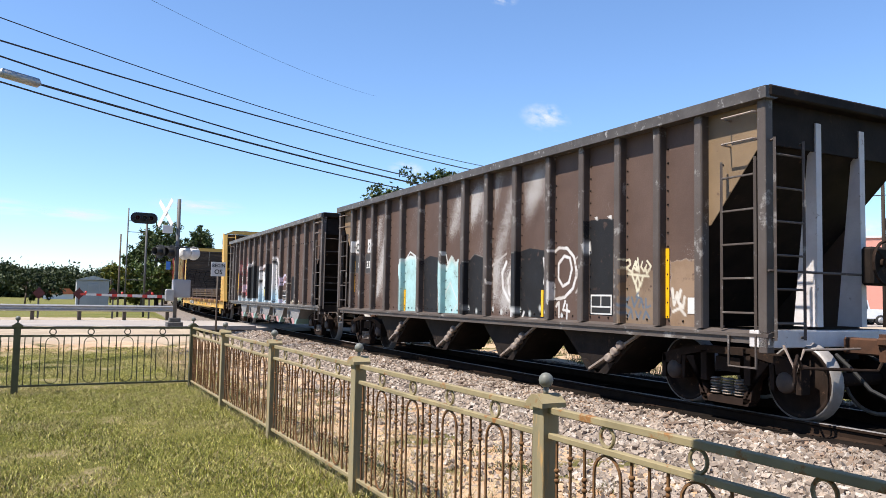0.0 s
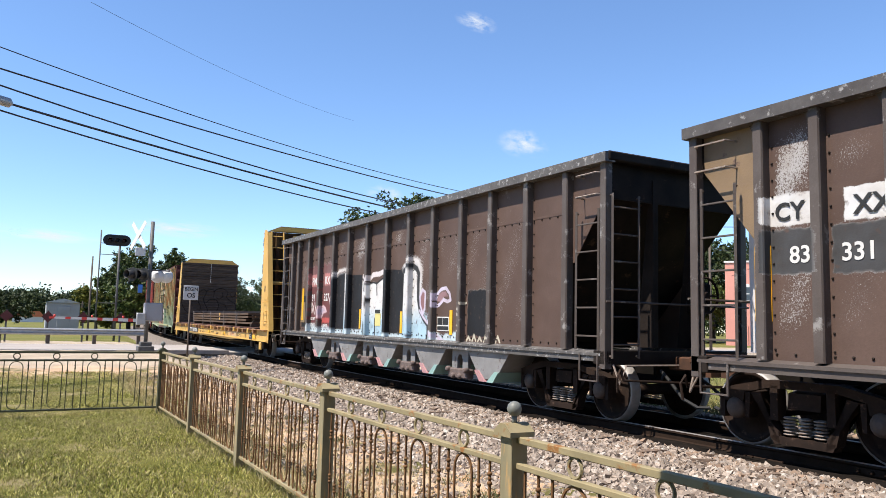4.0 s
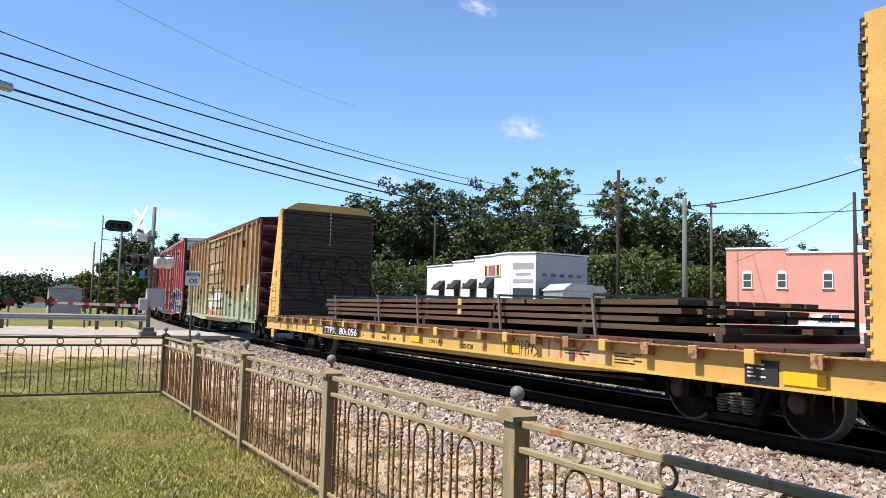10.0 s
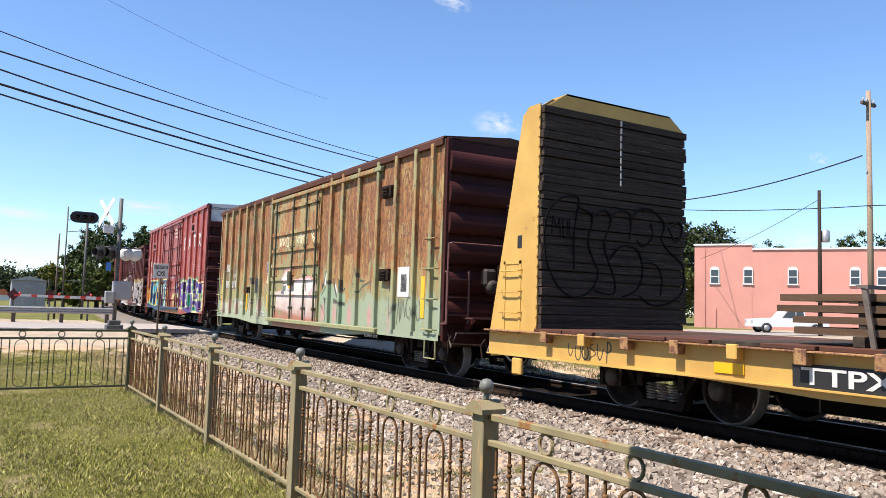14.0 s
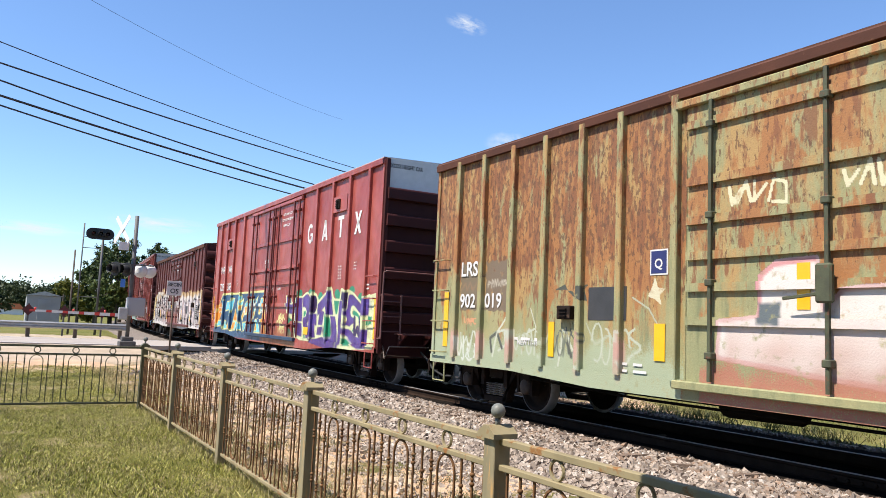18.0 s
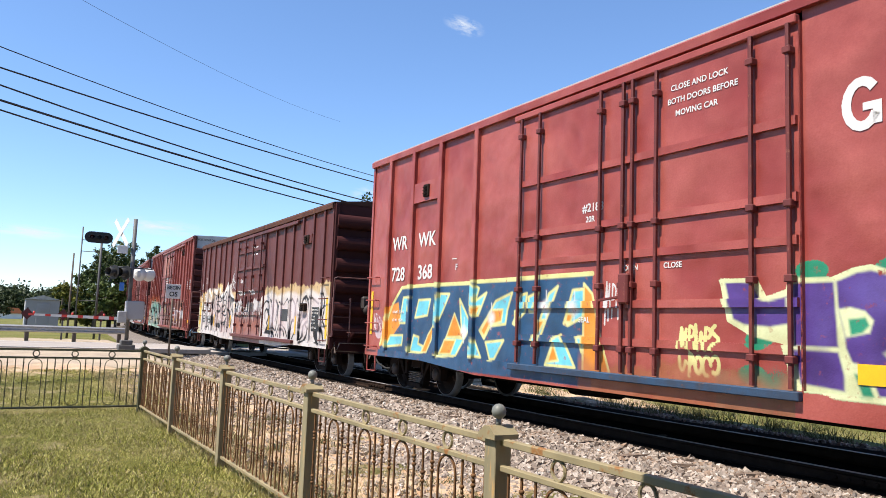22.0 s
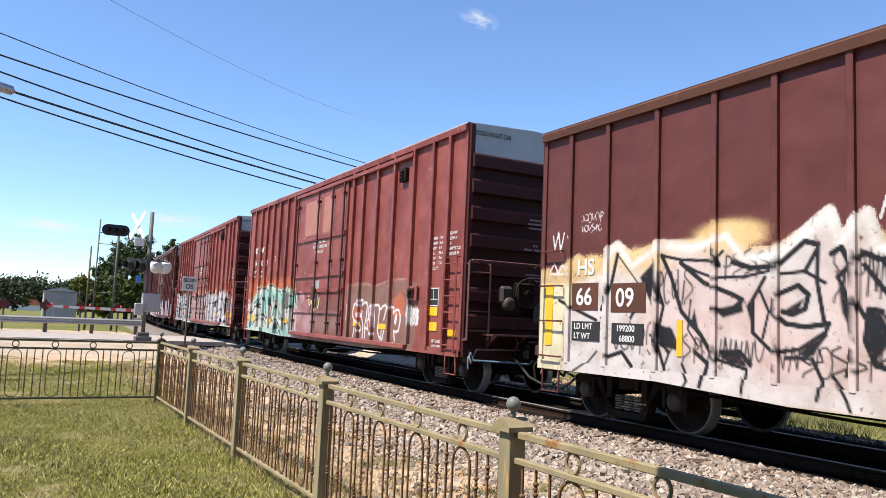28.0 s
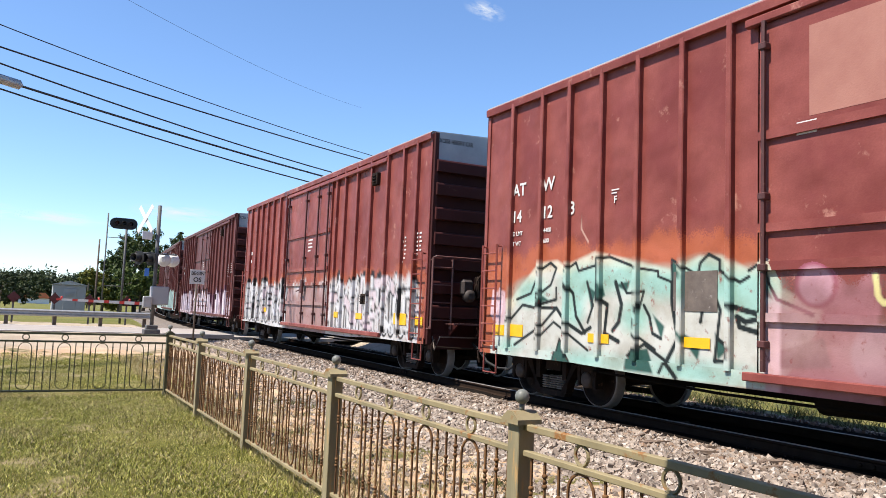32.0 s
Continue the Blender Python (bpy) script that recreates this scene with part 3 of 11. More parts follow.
    def at(self, u, z):
        u = u + self.shift
        col, alpha = np.zeros((len(u), 3)), np.zeros(len(u))
        for op in self.ops:
            a, c = op(u, z)
            out = a + alpha * (1 - a)
            k = np.where(out > 1e-6, a / np.maximum(out, 1e-6), 0)[:, None]
            col = col * (1 - k) + np.array(c) * k
            alpha = out
        return np.concatenate([col, alpha[:, None]], 1)


def sheet(name, us, zs, x, material, spray, flip=False, depth=None):
    """A wall sheet that faces -x: a grid over us and zs at x, coloured by the spray. depth(u, z) may press it in or out."""
    nu, nz = len(us), len(zs)
    U, Z = np.meshgrid(us, zs, indexing="ij")
    X = np.full_like(U, x)
    if depth is not None:
        X = X + depth(U, Z)
    co = np.stack([X, U, Z], -1).reshape(-1, 3)
    i = (np.arange(nu - 1)[:, None] * nz + np.arange(nz - 1)[None, :]).ravel()
    quads = np.stack([i, i + 1, i + nz + 1, i + nz], 1)
    return painted(name, co, quads, material, spray)


def painted(name, co, quads, material, spray):
    me = bpy.data.meshes.new(name)
    me.vertices.add(len(co))
    me.vertices.foreach_set("co", co.astype(np.float32).ravel())
    n = len(quads)
    me.loops.add(n * 4)
    me.loops.foreach_set("vertex_index", quads.astype(np.int32).ravel())
    me.polygons.add(n)
    me.polygons.foreach_set("loop_start", np.arange(n, dtype=np.int32) * 4)
    me.update(calc_edges=True)
    me.validate()
    me.shade_flat()
    me.materials.append(material)
    if spray is not None:
        at = me.attributes.new("paint", "FLOAT_COLOR", "POINT")
        at.data.foreach_set("color", spray.at(co[:, 1], co[:, 2]).astype(np.float32).ravel())
    return me


def post_mesh(name, u, w, x, depth, z0, z1, material, spray, step=0.05):
    """A vertical post: a hat section that stands out by depth from a wall that faces -x."""
    zs = np.linspace(z0, z1, max(2, int((z1 - z0) / step)))
    prof = [(x, u - w / 2), (x - depth * 0.85, u - w / 2), (x - depth, u - w / 2 + 0.012), (x - depth, u + w / 2 - 0.012), (x - depth * 0.85, u + w / 2), (x, u + w / 2)]
    nz, k = len(zs), len(prof)
    co = np.array([(px, py, z) for px, py in prof for z in zs])
    i = (np.arange(k - 1)[:, None] * nz + np.arange(nz - 1)[None, :]).ravel()
    return painted(name, co, np.stack([i, i + 1, i + nz + 1, i + nz], 1), material, spray)


def rows_between(z0, z1, dense_to, fine=0.018, coarse=0.35):
    if dense_to <= z0:
        return np.linspace(z0, z1, max(2, int((z1 - z0) / coarse) + 1))
    dense_to = min(dense_to, z1)
    a = np.linspace(z0, dense_to, max(2, int((dense_to - z0) / fine) + 1))
    if dense_to >= z1 - 1e-6:
        return a
    return np.concatenate([a, np.linspace(dense_to, z1, max(2, int((z1 - dense_to) / coarse) + 1))[1:]])


# ---- the train ----
TRACK_X, RAIL_Z, BEND_Y, BEND_R, GRADE = 8.735, 0.268, 10.0, 600.0, 0.005


def on_track(s, side=0.0):
    """The point of the track's centre line (or side metres to its right) at s metres along it, and the heading there."""
    a = max(0.0, (s - BEND_Y) / BEND_R)
    r = BEND_R - side
    if a == 0.0:
        return Vector((TRACK_X + side, s, RAIL_Z)), 0.0
    return Vector((TRACK_X + BEND_R - r * math.cos(a), BEND_Y + r * math.sin(a), RAIL_Z + GRADE * (s - BEND_Y))), a


def travelled(t):
    return 3.4249 * t + 0.013738 * t * t - 6.434e-5 * t ** 3


GEAR = {}


def gear(radius):
    """Shared meshes of a truck and its wheels, about the truck's centre on the rail's top."""
    if radius in GEAR:
        return GEAR[radius]
    r = radius
    g = {}
    bm = B()
    rod(bm, (-0.95, 0, 0), (0.95, 0, 0), 0.085, 10)
    for sx in (-1, 1):
        prof = [(0.09, 0.82), (0.13, 0.80), (0.16, 0.745), (r - 0.13, 0.735), (r - 0.085, 0.72), (r - 0.075, 0.80), (r - 0.024, 0.806), (r - 0.024, 0.67), (0.16, 0.69), (0.1, 0.66)]
        lathe(bm, [(a, sx * b) for a, b in prof], (0, 0, 0), "x", 28)
    g["wheelset"] = data_of("wheelset", bm, M_TRUCK)
    for sx, nm in ((-1, "tread_near"), (1, "tread_far")):
        bm = B()
        lathe(bm, [(r - 0.026, sx * 0.809), (r - 0.003, sx * 0.803), (r, sx * 0.72), (r + 0.028, sx * 0.685), (r + 0.028, sx * 0.665), (r - 0.026, sx * 0.668), (r - 0.026, sx * 0.809)], (0, 0, 0), "x", 32, caps=False)
        g[nm] = data_of("tread", bm, M_TREAD)
    h = 0.89
    for sx, nm in ((-1, "frame_near"), (1, "frame_far")):
        x0, x1 = sx * 0.91, sx * 1.06
        bm = B()
        prism(bm, [(-h - 0.2, r + 0.08), (-h + 0.12, r + 0.08), (-h + 0.14, r + 0.2), (-0.42, r + 0.27), (0.42, r + 0.27), (h - 0.14, r + 0.2), (h - 0.12, r + 0.08), (h + 0.2, r + 0.08), (h + 0.22, r + 0.2), (h, r + 0.27), (0.45, r + 0.36), (-0.45, r + 0.36), (-h, r + 0.27), (-h - 0.22, r + 0.2)], x0, x1)
        for sy in (-1, 1):
            prism(bm, [(sy * (h - 0.22), r + 0.2), (sy * (h - 0.36), r + 0.22), (sy * 0.40, 0.16), (sy * 0.28, 0.10), (sy * 0.30, 0.24)], x0, x1)
            prism(bm, [(sy * 0.30, 0.36), (sy * 0.40, 0.36), (sy * 0.40, r + 0.3), (sy * 0.30, r + 0.3)], x0, x1)
            prism(bm, [(sy * (h + 0.22), r + 0.2), (sy * (h + 0.15), r + 0.2), (sy * (h + 0.15), r - 0.12), (sy * (h + 0.22), r - 0.12)], x0, x1)
            prism(bm, [(sy * (h - 0.15), r + 0.2), (sy * (h - 0.22), r + 0.2), (sy * (h - 0.2), r - 0.1), (sy * (h - 0.15), r - 0.1)], x0, x1)
        prism(bm, [(-0.36, 0.10), (0.36, 0.10), (0.40, 0.19), (-0.40, 0.19)], x0, x1)
        g[nm] = data_of("side_frame", bm, M_TRUCK)
        bm = B()
        for k in (-0.19, 0.0, 0.19):
            for i in range(6):
                lathe(bm, [(0.06, -0.012), (0.085, 0.0), (0.06, 0.012)], (sx * 0.985, k, 0.22 + i * 0.036), "z", 10)
        g["spring" + nm[5:]] = data_of("spring_nest", bm, M_SPRING)
        bm = B()
        lathe(bm, [(0.11, sx * 0.93), (0.125, sx * 0.96), (0.125, sx * 1.06), (0.09, sx * 1.085), (0.03, sx * 1.10)], (0, 0, r), "x", 14)
        g["bearing" + nm[5:]] = data_of("bearing_cap", bm, M_BRONZE)
    bm = B()
    prism(bm, [(-1.02, 0.50), (1.02, 0.50), (1.0, 0.68), (0.35, 0.78), (-0.35, 0.78), (-1.0, 0.68)], -0.2, 0.2, "y")
    for sy in (-1, 1):
        prism(bm, [(-0.85, 0.40), (0.85, 0.40), (0.85, 0.46), (-0.85, 0.46)], sy * 0.38 - 0.05, sy * 0.38 + 0.05, "y")
    g["bolster"] = data_of("bolster", bm, M_TRUCK)
    GEAR[radius] = g
    return g


WHEELS = []


def add_truck(car, u, radius=0.42):
    g = gear(radius)
    made = {}
    for key, nm in (("bolster", "bolster"), ("frame_near", "side_frame"), ("frame_far", "side_frame")):
        made[key] = part(nm, g[key], None, car)
        made[key].location = (0, u, 0)
    for end in ("near", "far"):
        part("spring_nest", g["spring_" + end], None, made["frame_" + end])
        for sy in (-1, 1):
            part("bearing_cap", g["bearing_" + end], None, made["frame_" + end]).location = (0, sy * 0.89, 0)
    for sy in (-1, 1):
        w = part("wheelset", g["wheelset"], None, car)
        w.location = (0, u + sy * 0.89, radius)
        part("tread", g["tread_near"], None, w)
        part("tread", g["tread_far"], None, w)
        WHEELS.append((w, u + sy * 0.89, radius))


def add_coupler(car, u, sy, height=0.88, lever=None, reach=0.86):
    bm = B()
    neck = reach - 0.36
    box(bm, -0.1, 0.1, min(u, u + sy * (neck + 0.05)), max(u, u + sy * (neck + 0.05)), height - 0.1, height + 0.1, 0.02)
    prism(bm, [(-0.15, u + sy * neck), (0.17, u + sy * neck), (0.21, u + sy * (neck + 0.22)), (0.07, u + sy * (neck + 0.18)), (0.03, u + sy * reach), (-0.13, u + sy * (reach - 0.02)), (-0.19, u + sy * (neck + 0.14))], height - 0.16, height + 0.16, "z")
    box(bm, -0.21, -0.12, min(u + sy * neck, u + sy * (neck + 0.2)), max(u + sy * neck, u + sy * (neck + 0.2)), height + 0.02, height + 0.12, 0.02)
    part("coupler", bm, M_COUPLER, car, "rusty cast-steel knuckle coupler")
    bm = B()
    pts = [(0.25, u + sy * 0.1, height - 0.12), (0.22, u + sy * reach * 0.58, height - 0.3), (0.12, u + sy * reach * 0.93, height - 0.42), (0.0, u + sy * reach * 1.1, height - 0.3)]
    pipe(bm, pts, 0.025, 6)
    part("air_hose", bm, M_RUBBER, car, "black rubber air hose")
    bm = B()
    pipe(bm, [(-1.3, u + sy * 0.12, height + 0.02), (-1.32, u + sy * 0.3, height - 0.28), (-1.22, u + sy * 0.32, height - 0.02), (-0.2, u + sy * 0.3, height - 0.02)], 0.016, 5)
    part("cut_lever", bm, M_SPRING, car, "bent steel uncoupling lever")
    bm = B()
    pipe(bm, [(-1.40, u + sy * 0.34, 0.50), (-1.42, u + sy * 0.36, 0.70), (-1.36, u + sy * 0.34, 0.80), (-1.30, u + sy * 0.36, 0.66), (-0.9, u + sy * 0.40, 0.645), (-0.12, u + sy * 0.46, 0.61), (-0.02, u + sy * 0.46, 0.72)], 0.019, 6)
    part("uncoupling_lever", bm, lever or M_TRUCK, car)
    bm = B()
    pipe(bm, [(-0.36, u + sy * 0.1, 0.78), (-0.36, u + sy * reach * 0.35, 0.62), (-0.34, u + sy * reach * 0.6, 0.40), (-0.28, u + sy * reach * 0.85, 0.30), (-0.2, u + sy * reach * 1.02, 0.31)], 0.025, 6)
    part("air_hose", bm, M_RUBBER, car)


def ladder(car, x, u, z0, z1, width, count, along="y", material=None, rails=True, out=0.09, lean=0.0):
    """A ladder that stands out from a wall: two stiles and its rungs, the rungs as parts."""
    base = None
    bm = B()
    def at(a, z):
        off = lean * (z - z0)
        return (x - out, u + a, z) if along == "y" else (x + a, u - out + off, z)
    if rails:
        for a in (-width / 2, width / 2):
            p, q = Vector(at(a, z0)), Vector(at(a, z1))
            rod(bm, p, q, 0.022, 4)
        for z in (z0 + 0.03, z1 - 0.03):
            for a in (-width / 2, width / 2):
                p = Vector(at(a, z))
                q = p + (Vector((out, 0, 0)) if along == "y" else Vector((0, out, 0)))
                rod(bm, p, q, 0.016, 4)
        base = part("ladder", bm, material, car)
    else:
        bm.free()
    for i in range(count):
        z = z0 + (z1 - z0) * (i + 0.5) / count if rails else z0 + (z1 - z0) * i / max(1, count - 1)
        bm = B()
        p, q = Vector(at(-width / 2, z)), Vector(at(width / 2, z))
        rod(bm, p, q, 0.014, 5)
        if not rails:
            d = Vector((out, 0, 0)) if along == "y" else Vector((0, out, 0))
            rod(bm, p, p + d, 0.014, 5)
            rod(bm, q, q + d, 0.014, 5)
        part("rung" if rails else "grab_iron", bm, material, base or car)
    return base


def stirrup(car, x, u, z, material, w=0.4):
    bm = B()
    pipe(bm, [(x, u - w / 2, z), (x, u - w / 2, z - 0.38), (x, u + w / 2, z - 0.38), (x, u + w / 2, z)], 0.018, 5)
    part("stirrup_step", bm, material, car)


def reflector(car, x, u0, u1, z0, z1, label="yellow reflective patch"):
    bm = B()
    box(bm, x - 0.005, x + 0.004, u0, u1, z0, z1)
    part("reflector", bm, M_REFLECT, car, label)


def plate(car, name, x, u0, u1, z0, z1, material, label="", t=0.006):
    bm = B()
    box(bm, x - t, x + 0.006, u0, u1, z0, z1)
    return part(name, bm, material, car, label)


def stencil_rows(car, x, u, z, rows, height, material=None, gap=1.5):
    """Small data stencils too fine to read: plain bars. rows: lists of bar lengths, read towards -u."""
    bm = B()
    for k, row in enumerate(rows):
        v = u
        for ln in row:
            zz = z - k * height * gap
            tall = height * 0.6
            vs = [bm.verts.new((x, a, b)) for a, b in ((v, zz), (v - ln * 0.8, zz), (v - ln * 0.8, zz + tall), (v, zz + tall))]
            bm.faces.new(vs)
            v -= ln + height * 0.8
    me = data_of("data_stencil", bm, material or M_WHITE)
    return part("data_stencil", me, None, car, "small data stencils too fine to read")


def brake_wheel(car, x, y, z, material):
    bm = B()
    ring(bm, (x, y, z), 0.27, 0.02, "y", 18, 5)
    for k in range(5):
        a = 2 * math.pi * k / 5
        rod(bm, (x, y, z), (x + 0.27 * math.cos(a), y, z + 0.27 * math.sin(a)), 0.014, 4)
    lathe(bm, [(0.05, -0.04), (0.07, 0.0), (0.04, 0.12)], (x, y, z), "y", 10)
    w = part("brake_wheel", bm, M_TRUCK, car, "black spoked hand-brake wheel")
    bm = B()
    box(bm, x - 0.2, x + 0.2, y + 0.06, y + 0.22, z - 0.28, z + 0.2, 0.03)
    part("brake_housing", bm, material, car)


def boxcar(name, spec):
    """A boxcar. Its origin is on the rail's top under its leading end; y runs towards its rear end, and the lit side faces -x."""
    shift = spec.get("shift", 0.0)
    L, W, H, sill = spec["L"] - shift, 1.465, spec["H"], spec.get("sill", 0.80)
    gable = spec.get("gable", 0.16)
    mat, rib_mat = spec["mat"], spec.get("rib_mat", spec["mat"])
    eave = spec.get("eave_mat", rib_mat)
    spray, top = spec.get("spray"), spec.get("paint_top", 0.0)
    car = thing(name, spec["label"], "freight car", "cars of the train")
    if spray:
        spray.shift = shift
    d0, d1 = (d - shift for d in spec["door"])
    posts = [p - shift for p in spec["posts"]]
    cuts = [0.0] + [p for p in posts if p < d0 - 0.05] + [d0, d1] + [p for p in posts if p > d1 + 0.05] + [L]
    rnd = random.Random(name)
    # wall sheets between the posts, on the lit side
    for a, b in zip(cuts, cuts[1:]):
        us = np.linspace(a, b, max(2, int((b - a) / spec.get("grain", 0.015)) + 1)) if top > sill else np.linspace(a, b, 9)
        zs = rows_between(sill + 0.02, H - 0.14, top, spec.get("grain", 0.015))
        amp, ph = rnd.uniform(0.001, 0.004), rnd.random() * 6
        def press(u, z, a=a, b=b, amp=amp, ph=ph):
            return amp * np.sin((u - a) / (b - a) * math.pi) * np.sin(z * 1.7 + ph)
        if (a, b) == (d0, d1):
            continue
        part("side_sheet", sheet("side_sheet", us, zs, -W, mat, spray, depth=press), None, car)
    for p in posts:
        part("side_post", post_mesh("side_post", p, spec.get("post_w", 0.10), -W, spec.get("post_d", 0.085), sill + 0.02, H - 0.10, rib_mat, spray), None, car)
    for p in (0.04, L - 0.04):
        part("corner_post", post_mesh("corner_post", p, 0.085, -W, 0.03, sill, H - 0.05, rib_mat, spray), None, car)
    bm = B()
    box(bm, W - 0.05, W, 0, L, sill, H - 0.1)
    part("far_side", bm, mat, car)
    for p in posts:
        bm = B()
        box(bm, W, W + 0.06, p - 0.05, p + 0.05, sill, H - 0.1)
        part("far_post", bm, rib_mat, car)
    # eave and sill
    bm = B()
    for s in (-1, 1):
        prism(bm, [(s * (W - 0.04), H - 0.16), (s * (W + 0.075), H - 0.16), (s * (W + 0.085), H - 0.05), (s * (W + 0.03), H), (s * (W - 0.04), H)], 0, L, "y")
    part("top_chord", bm, eave, car)
    us = np.linspace(0, L, int(L / 0.02))
    fish = spec.get("fish", 0.0)
    def belly(u):
        m = np.clip((np.abs(u - L / 2) - L * 0.22) / (L * 0.12), 0, 1)
        return sill - 0.10 - fish * (1 - m)
    nz = 8
    co = np.array([(-W - 0.045, u, z) for u in us for z in np.linspace(belly(u), sill + 0.04, nz)])
    i = (np.arange(len(us) - 1)[:, None] * nz + np.arange(nz - 1)[None, :]).ravel()
    part("side_sill", painted("side_sill", co, np.stack([i, i + 1, i + nz + 1, i + nz], 1), spec.get("sill_mat", mat), spray), None, car)
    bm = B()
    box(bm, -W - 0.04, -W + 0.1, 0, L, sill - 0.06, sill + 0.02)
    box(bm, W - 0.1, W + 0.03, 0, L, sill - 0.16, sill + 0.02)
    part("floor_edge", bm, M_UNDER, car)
    # door
    door = part("door", sheet("door", np.linspace(d0, d1, int((d1 - d0) / (spec.get("grain", 0.015) if top > sill else 0.3)) + 2), rows_between(sill + 0.015, H - 0.3, top, spec.get("grain", 0.015)), -W - 0.05, spec.get("door_mat", mat), spray), None, car, spec.get("door_label", ""))
    bm = B()
    box(bm, -W - 0.05, -W, d0, d0 + 0.02, sill + 0.015, H - 0.28)
    box(bm, -W - 0.05, -W, d1 - 0.02, d1, sill + 0.015, H - 0.28)
    box(bm, -W - 0.05, -W, d0, d1, H - 0.32, H - 0.29)
    part("door_edge", bm, rib_mat, door)
    for z in spec.get("door_beams", (1.55, 2.35, 3.1, H - 0.75)):
        me = sheet("door_beam", np.linspace(d0 + 0.03, d1 - 0.03, 160), np.linspace(z - 0.05, z + 0.05, 5), -W - 0.095, spec.get("door_mat", mat), spray)
        part("door_beam", me, None, door)
        bm = B()
        box(bm, -W - 0.093, -W - 0.04, d0 + 0.03, d1 - 0.03, z - 0.05, z + 0.05)
        part("beam_web", bm, rib_mat, door)
    for f in spec.get("rods", (0.08, 0.36, 0.64, 0.92)):
        u = d0 + (d1 - d0) * f
        me = post_mesh("lock_rod", u, 0.045, -W - 0.09, 0.045, sill + 0.05, H - 0.3, spec.get("rod_mat", spec.get("door_mat", mat)), None if "rod_mat" in spec else spray, 0.04)
        part("lock_rod", me, None, door)
        for z in (sill + 0.35, 2.0, 2.8, H - 0.6):
            bm = B()
            box(bm, -W - 0.155, -W - 0.05, u - 0.05, u + 0.05, z - 0.04, z + 0.04, 0.01)
            part("rod_keeper", bm, spec.get("rod_mat", spec.get("door_mat", rib_mat)), door)
    bm = B()
    box(bm, -W - 0.20, -W - 0.12, (d0 + d1) / 2 - 0.09, (d0 + d1) / 2 + 0.09, 1.75, 2.15, 0.02)
    rod(bm, (-W - 0.18, (d0 + d1) / 2, 1.85), (-W - 0.18, (d0 + d1) / 2 + 0.45, 1.80), 0.02, 5)
    part("lock_handle", bm, spec.get("rod_mat", rib_mat), door)
    lo = spec.get("track_from", max(0.3, d0 - (d1 - d0) * 0.95))
    for nm, z, o in (("lower_track", sill - 0.02, 0.13), ("upper_track", H - 0.26, 0.11)):
        bm = B()
        box(bm, -W - o, -W - 0.02, lo, d1 + 0.15, z - 0.05, z + 0.05, 0.012)
        part(nm, bm, spec.get("track_mat", rib_mat) if nm == "lower_track" else rib_mat, car)
    # roof
    bm = B()
    prism(bm, [(-W - 0.05, H), (0, H + gable), (W + 0.05, H), (W + 0.05, H - 0.06), (-W - 0.05, H - 0.06)], 0, L, "y")
    n = 18
    for k in range(n):
        u = L * (k + 0.5) / n
        prism(bm, [(-W - 0.04, H + 0.005), (0, H + gable + 0.04), (W + 0.04, H + 0.005), (0, H + gable - 0.01)], u - 0.05, u + 0.05, "y")
    part("roof", bm, spec.get("roof_mat", M_ROOFRUST), car)
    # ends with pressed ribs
    em = spec.get("end_mat", M_END_SHADE)
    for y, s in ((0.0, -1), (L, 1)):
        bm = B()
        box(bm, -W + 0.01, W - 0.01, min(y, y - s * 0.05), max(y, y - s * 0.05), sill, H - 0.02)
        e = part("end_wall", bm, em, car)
        white = spec.get("white_top", 0.0)
        if white:
            bm = B()
            prism(bm, [(-W + 0.02, H - white), (W - 0.02, H - white), (W - 0.02, H - 0.02), (0, H + gable - 0.03), (-W + 0.02, H - 0.02)], min(y, y + s * 0.012), max(y, y + s * 0.012), "y")
            part("excess_height_panel", bm, spec.get("panel_mat", M_GALV), e, "white-painted panel at the top of the end")
            if s < 0:
                letters("EXCESS HEIGHT CAR", 0.13, M_BLACK, end_pose(-W + 0.08, -0.016, H - 0.22), e, "warning_lettering", 0.85)
                for text in spec.get("end_text", ()):
                    letters(text, 0.15, M_BLACK, end_pose(0.45, -0.016, H - 0.32), e, "end_number", 0.85)
        elif s < 0:
            for text in spec.get("end_text", ()):
                letters(text, 0.17, M_WHITE, end_pose(0.55, -0.165, 3.9), e, "end_number", 0.62)
        tall = spec.get("rib_tall", 0.27)
        for zt in spec.get("rib_tops", (4.53, 4.04, 3.53, 3.01, 2.5, 2.0, 1.5)):
            bm = B()
            if spec.get("round_ribs"):
                prof = [(y + s * (0.15 if s < 0 else 0.05) * math.sin(a) ** 0.7, zt - tall / 2 + tall / 2 * math.cos(a)) for a in np.linspace(0, math.pi, 11)]
            else:
                prof = [(y, zt + 0.01), (y + s * 0.10, zt), (y + s * 0.125, zt - 0.012), (y + s * 0.135, zt - 0.04), (y + s * 0.135, zt - tall + 0.02), (y, zt - tall)]
            prism(bm, prof, -W + 0.06, W - 0.06)
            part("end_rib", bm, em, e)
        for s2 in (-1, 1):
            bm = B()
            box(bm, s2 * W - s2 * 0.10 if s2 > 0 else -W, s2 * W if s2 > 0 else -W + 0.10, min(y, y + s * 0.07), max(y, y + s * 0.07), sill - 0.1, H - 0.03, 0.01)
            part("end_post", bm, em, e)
    # ladders, steps, brake gear
    lad = spec.get("ladder_top", 2.35)
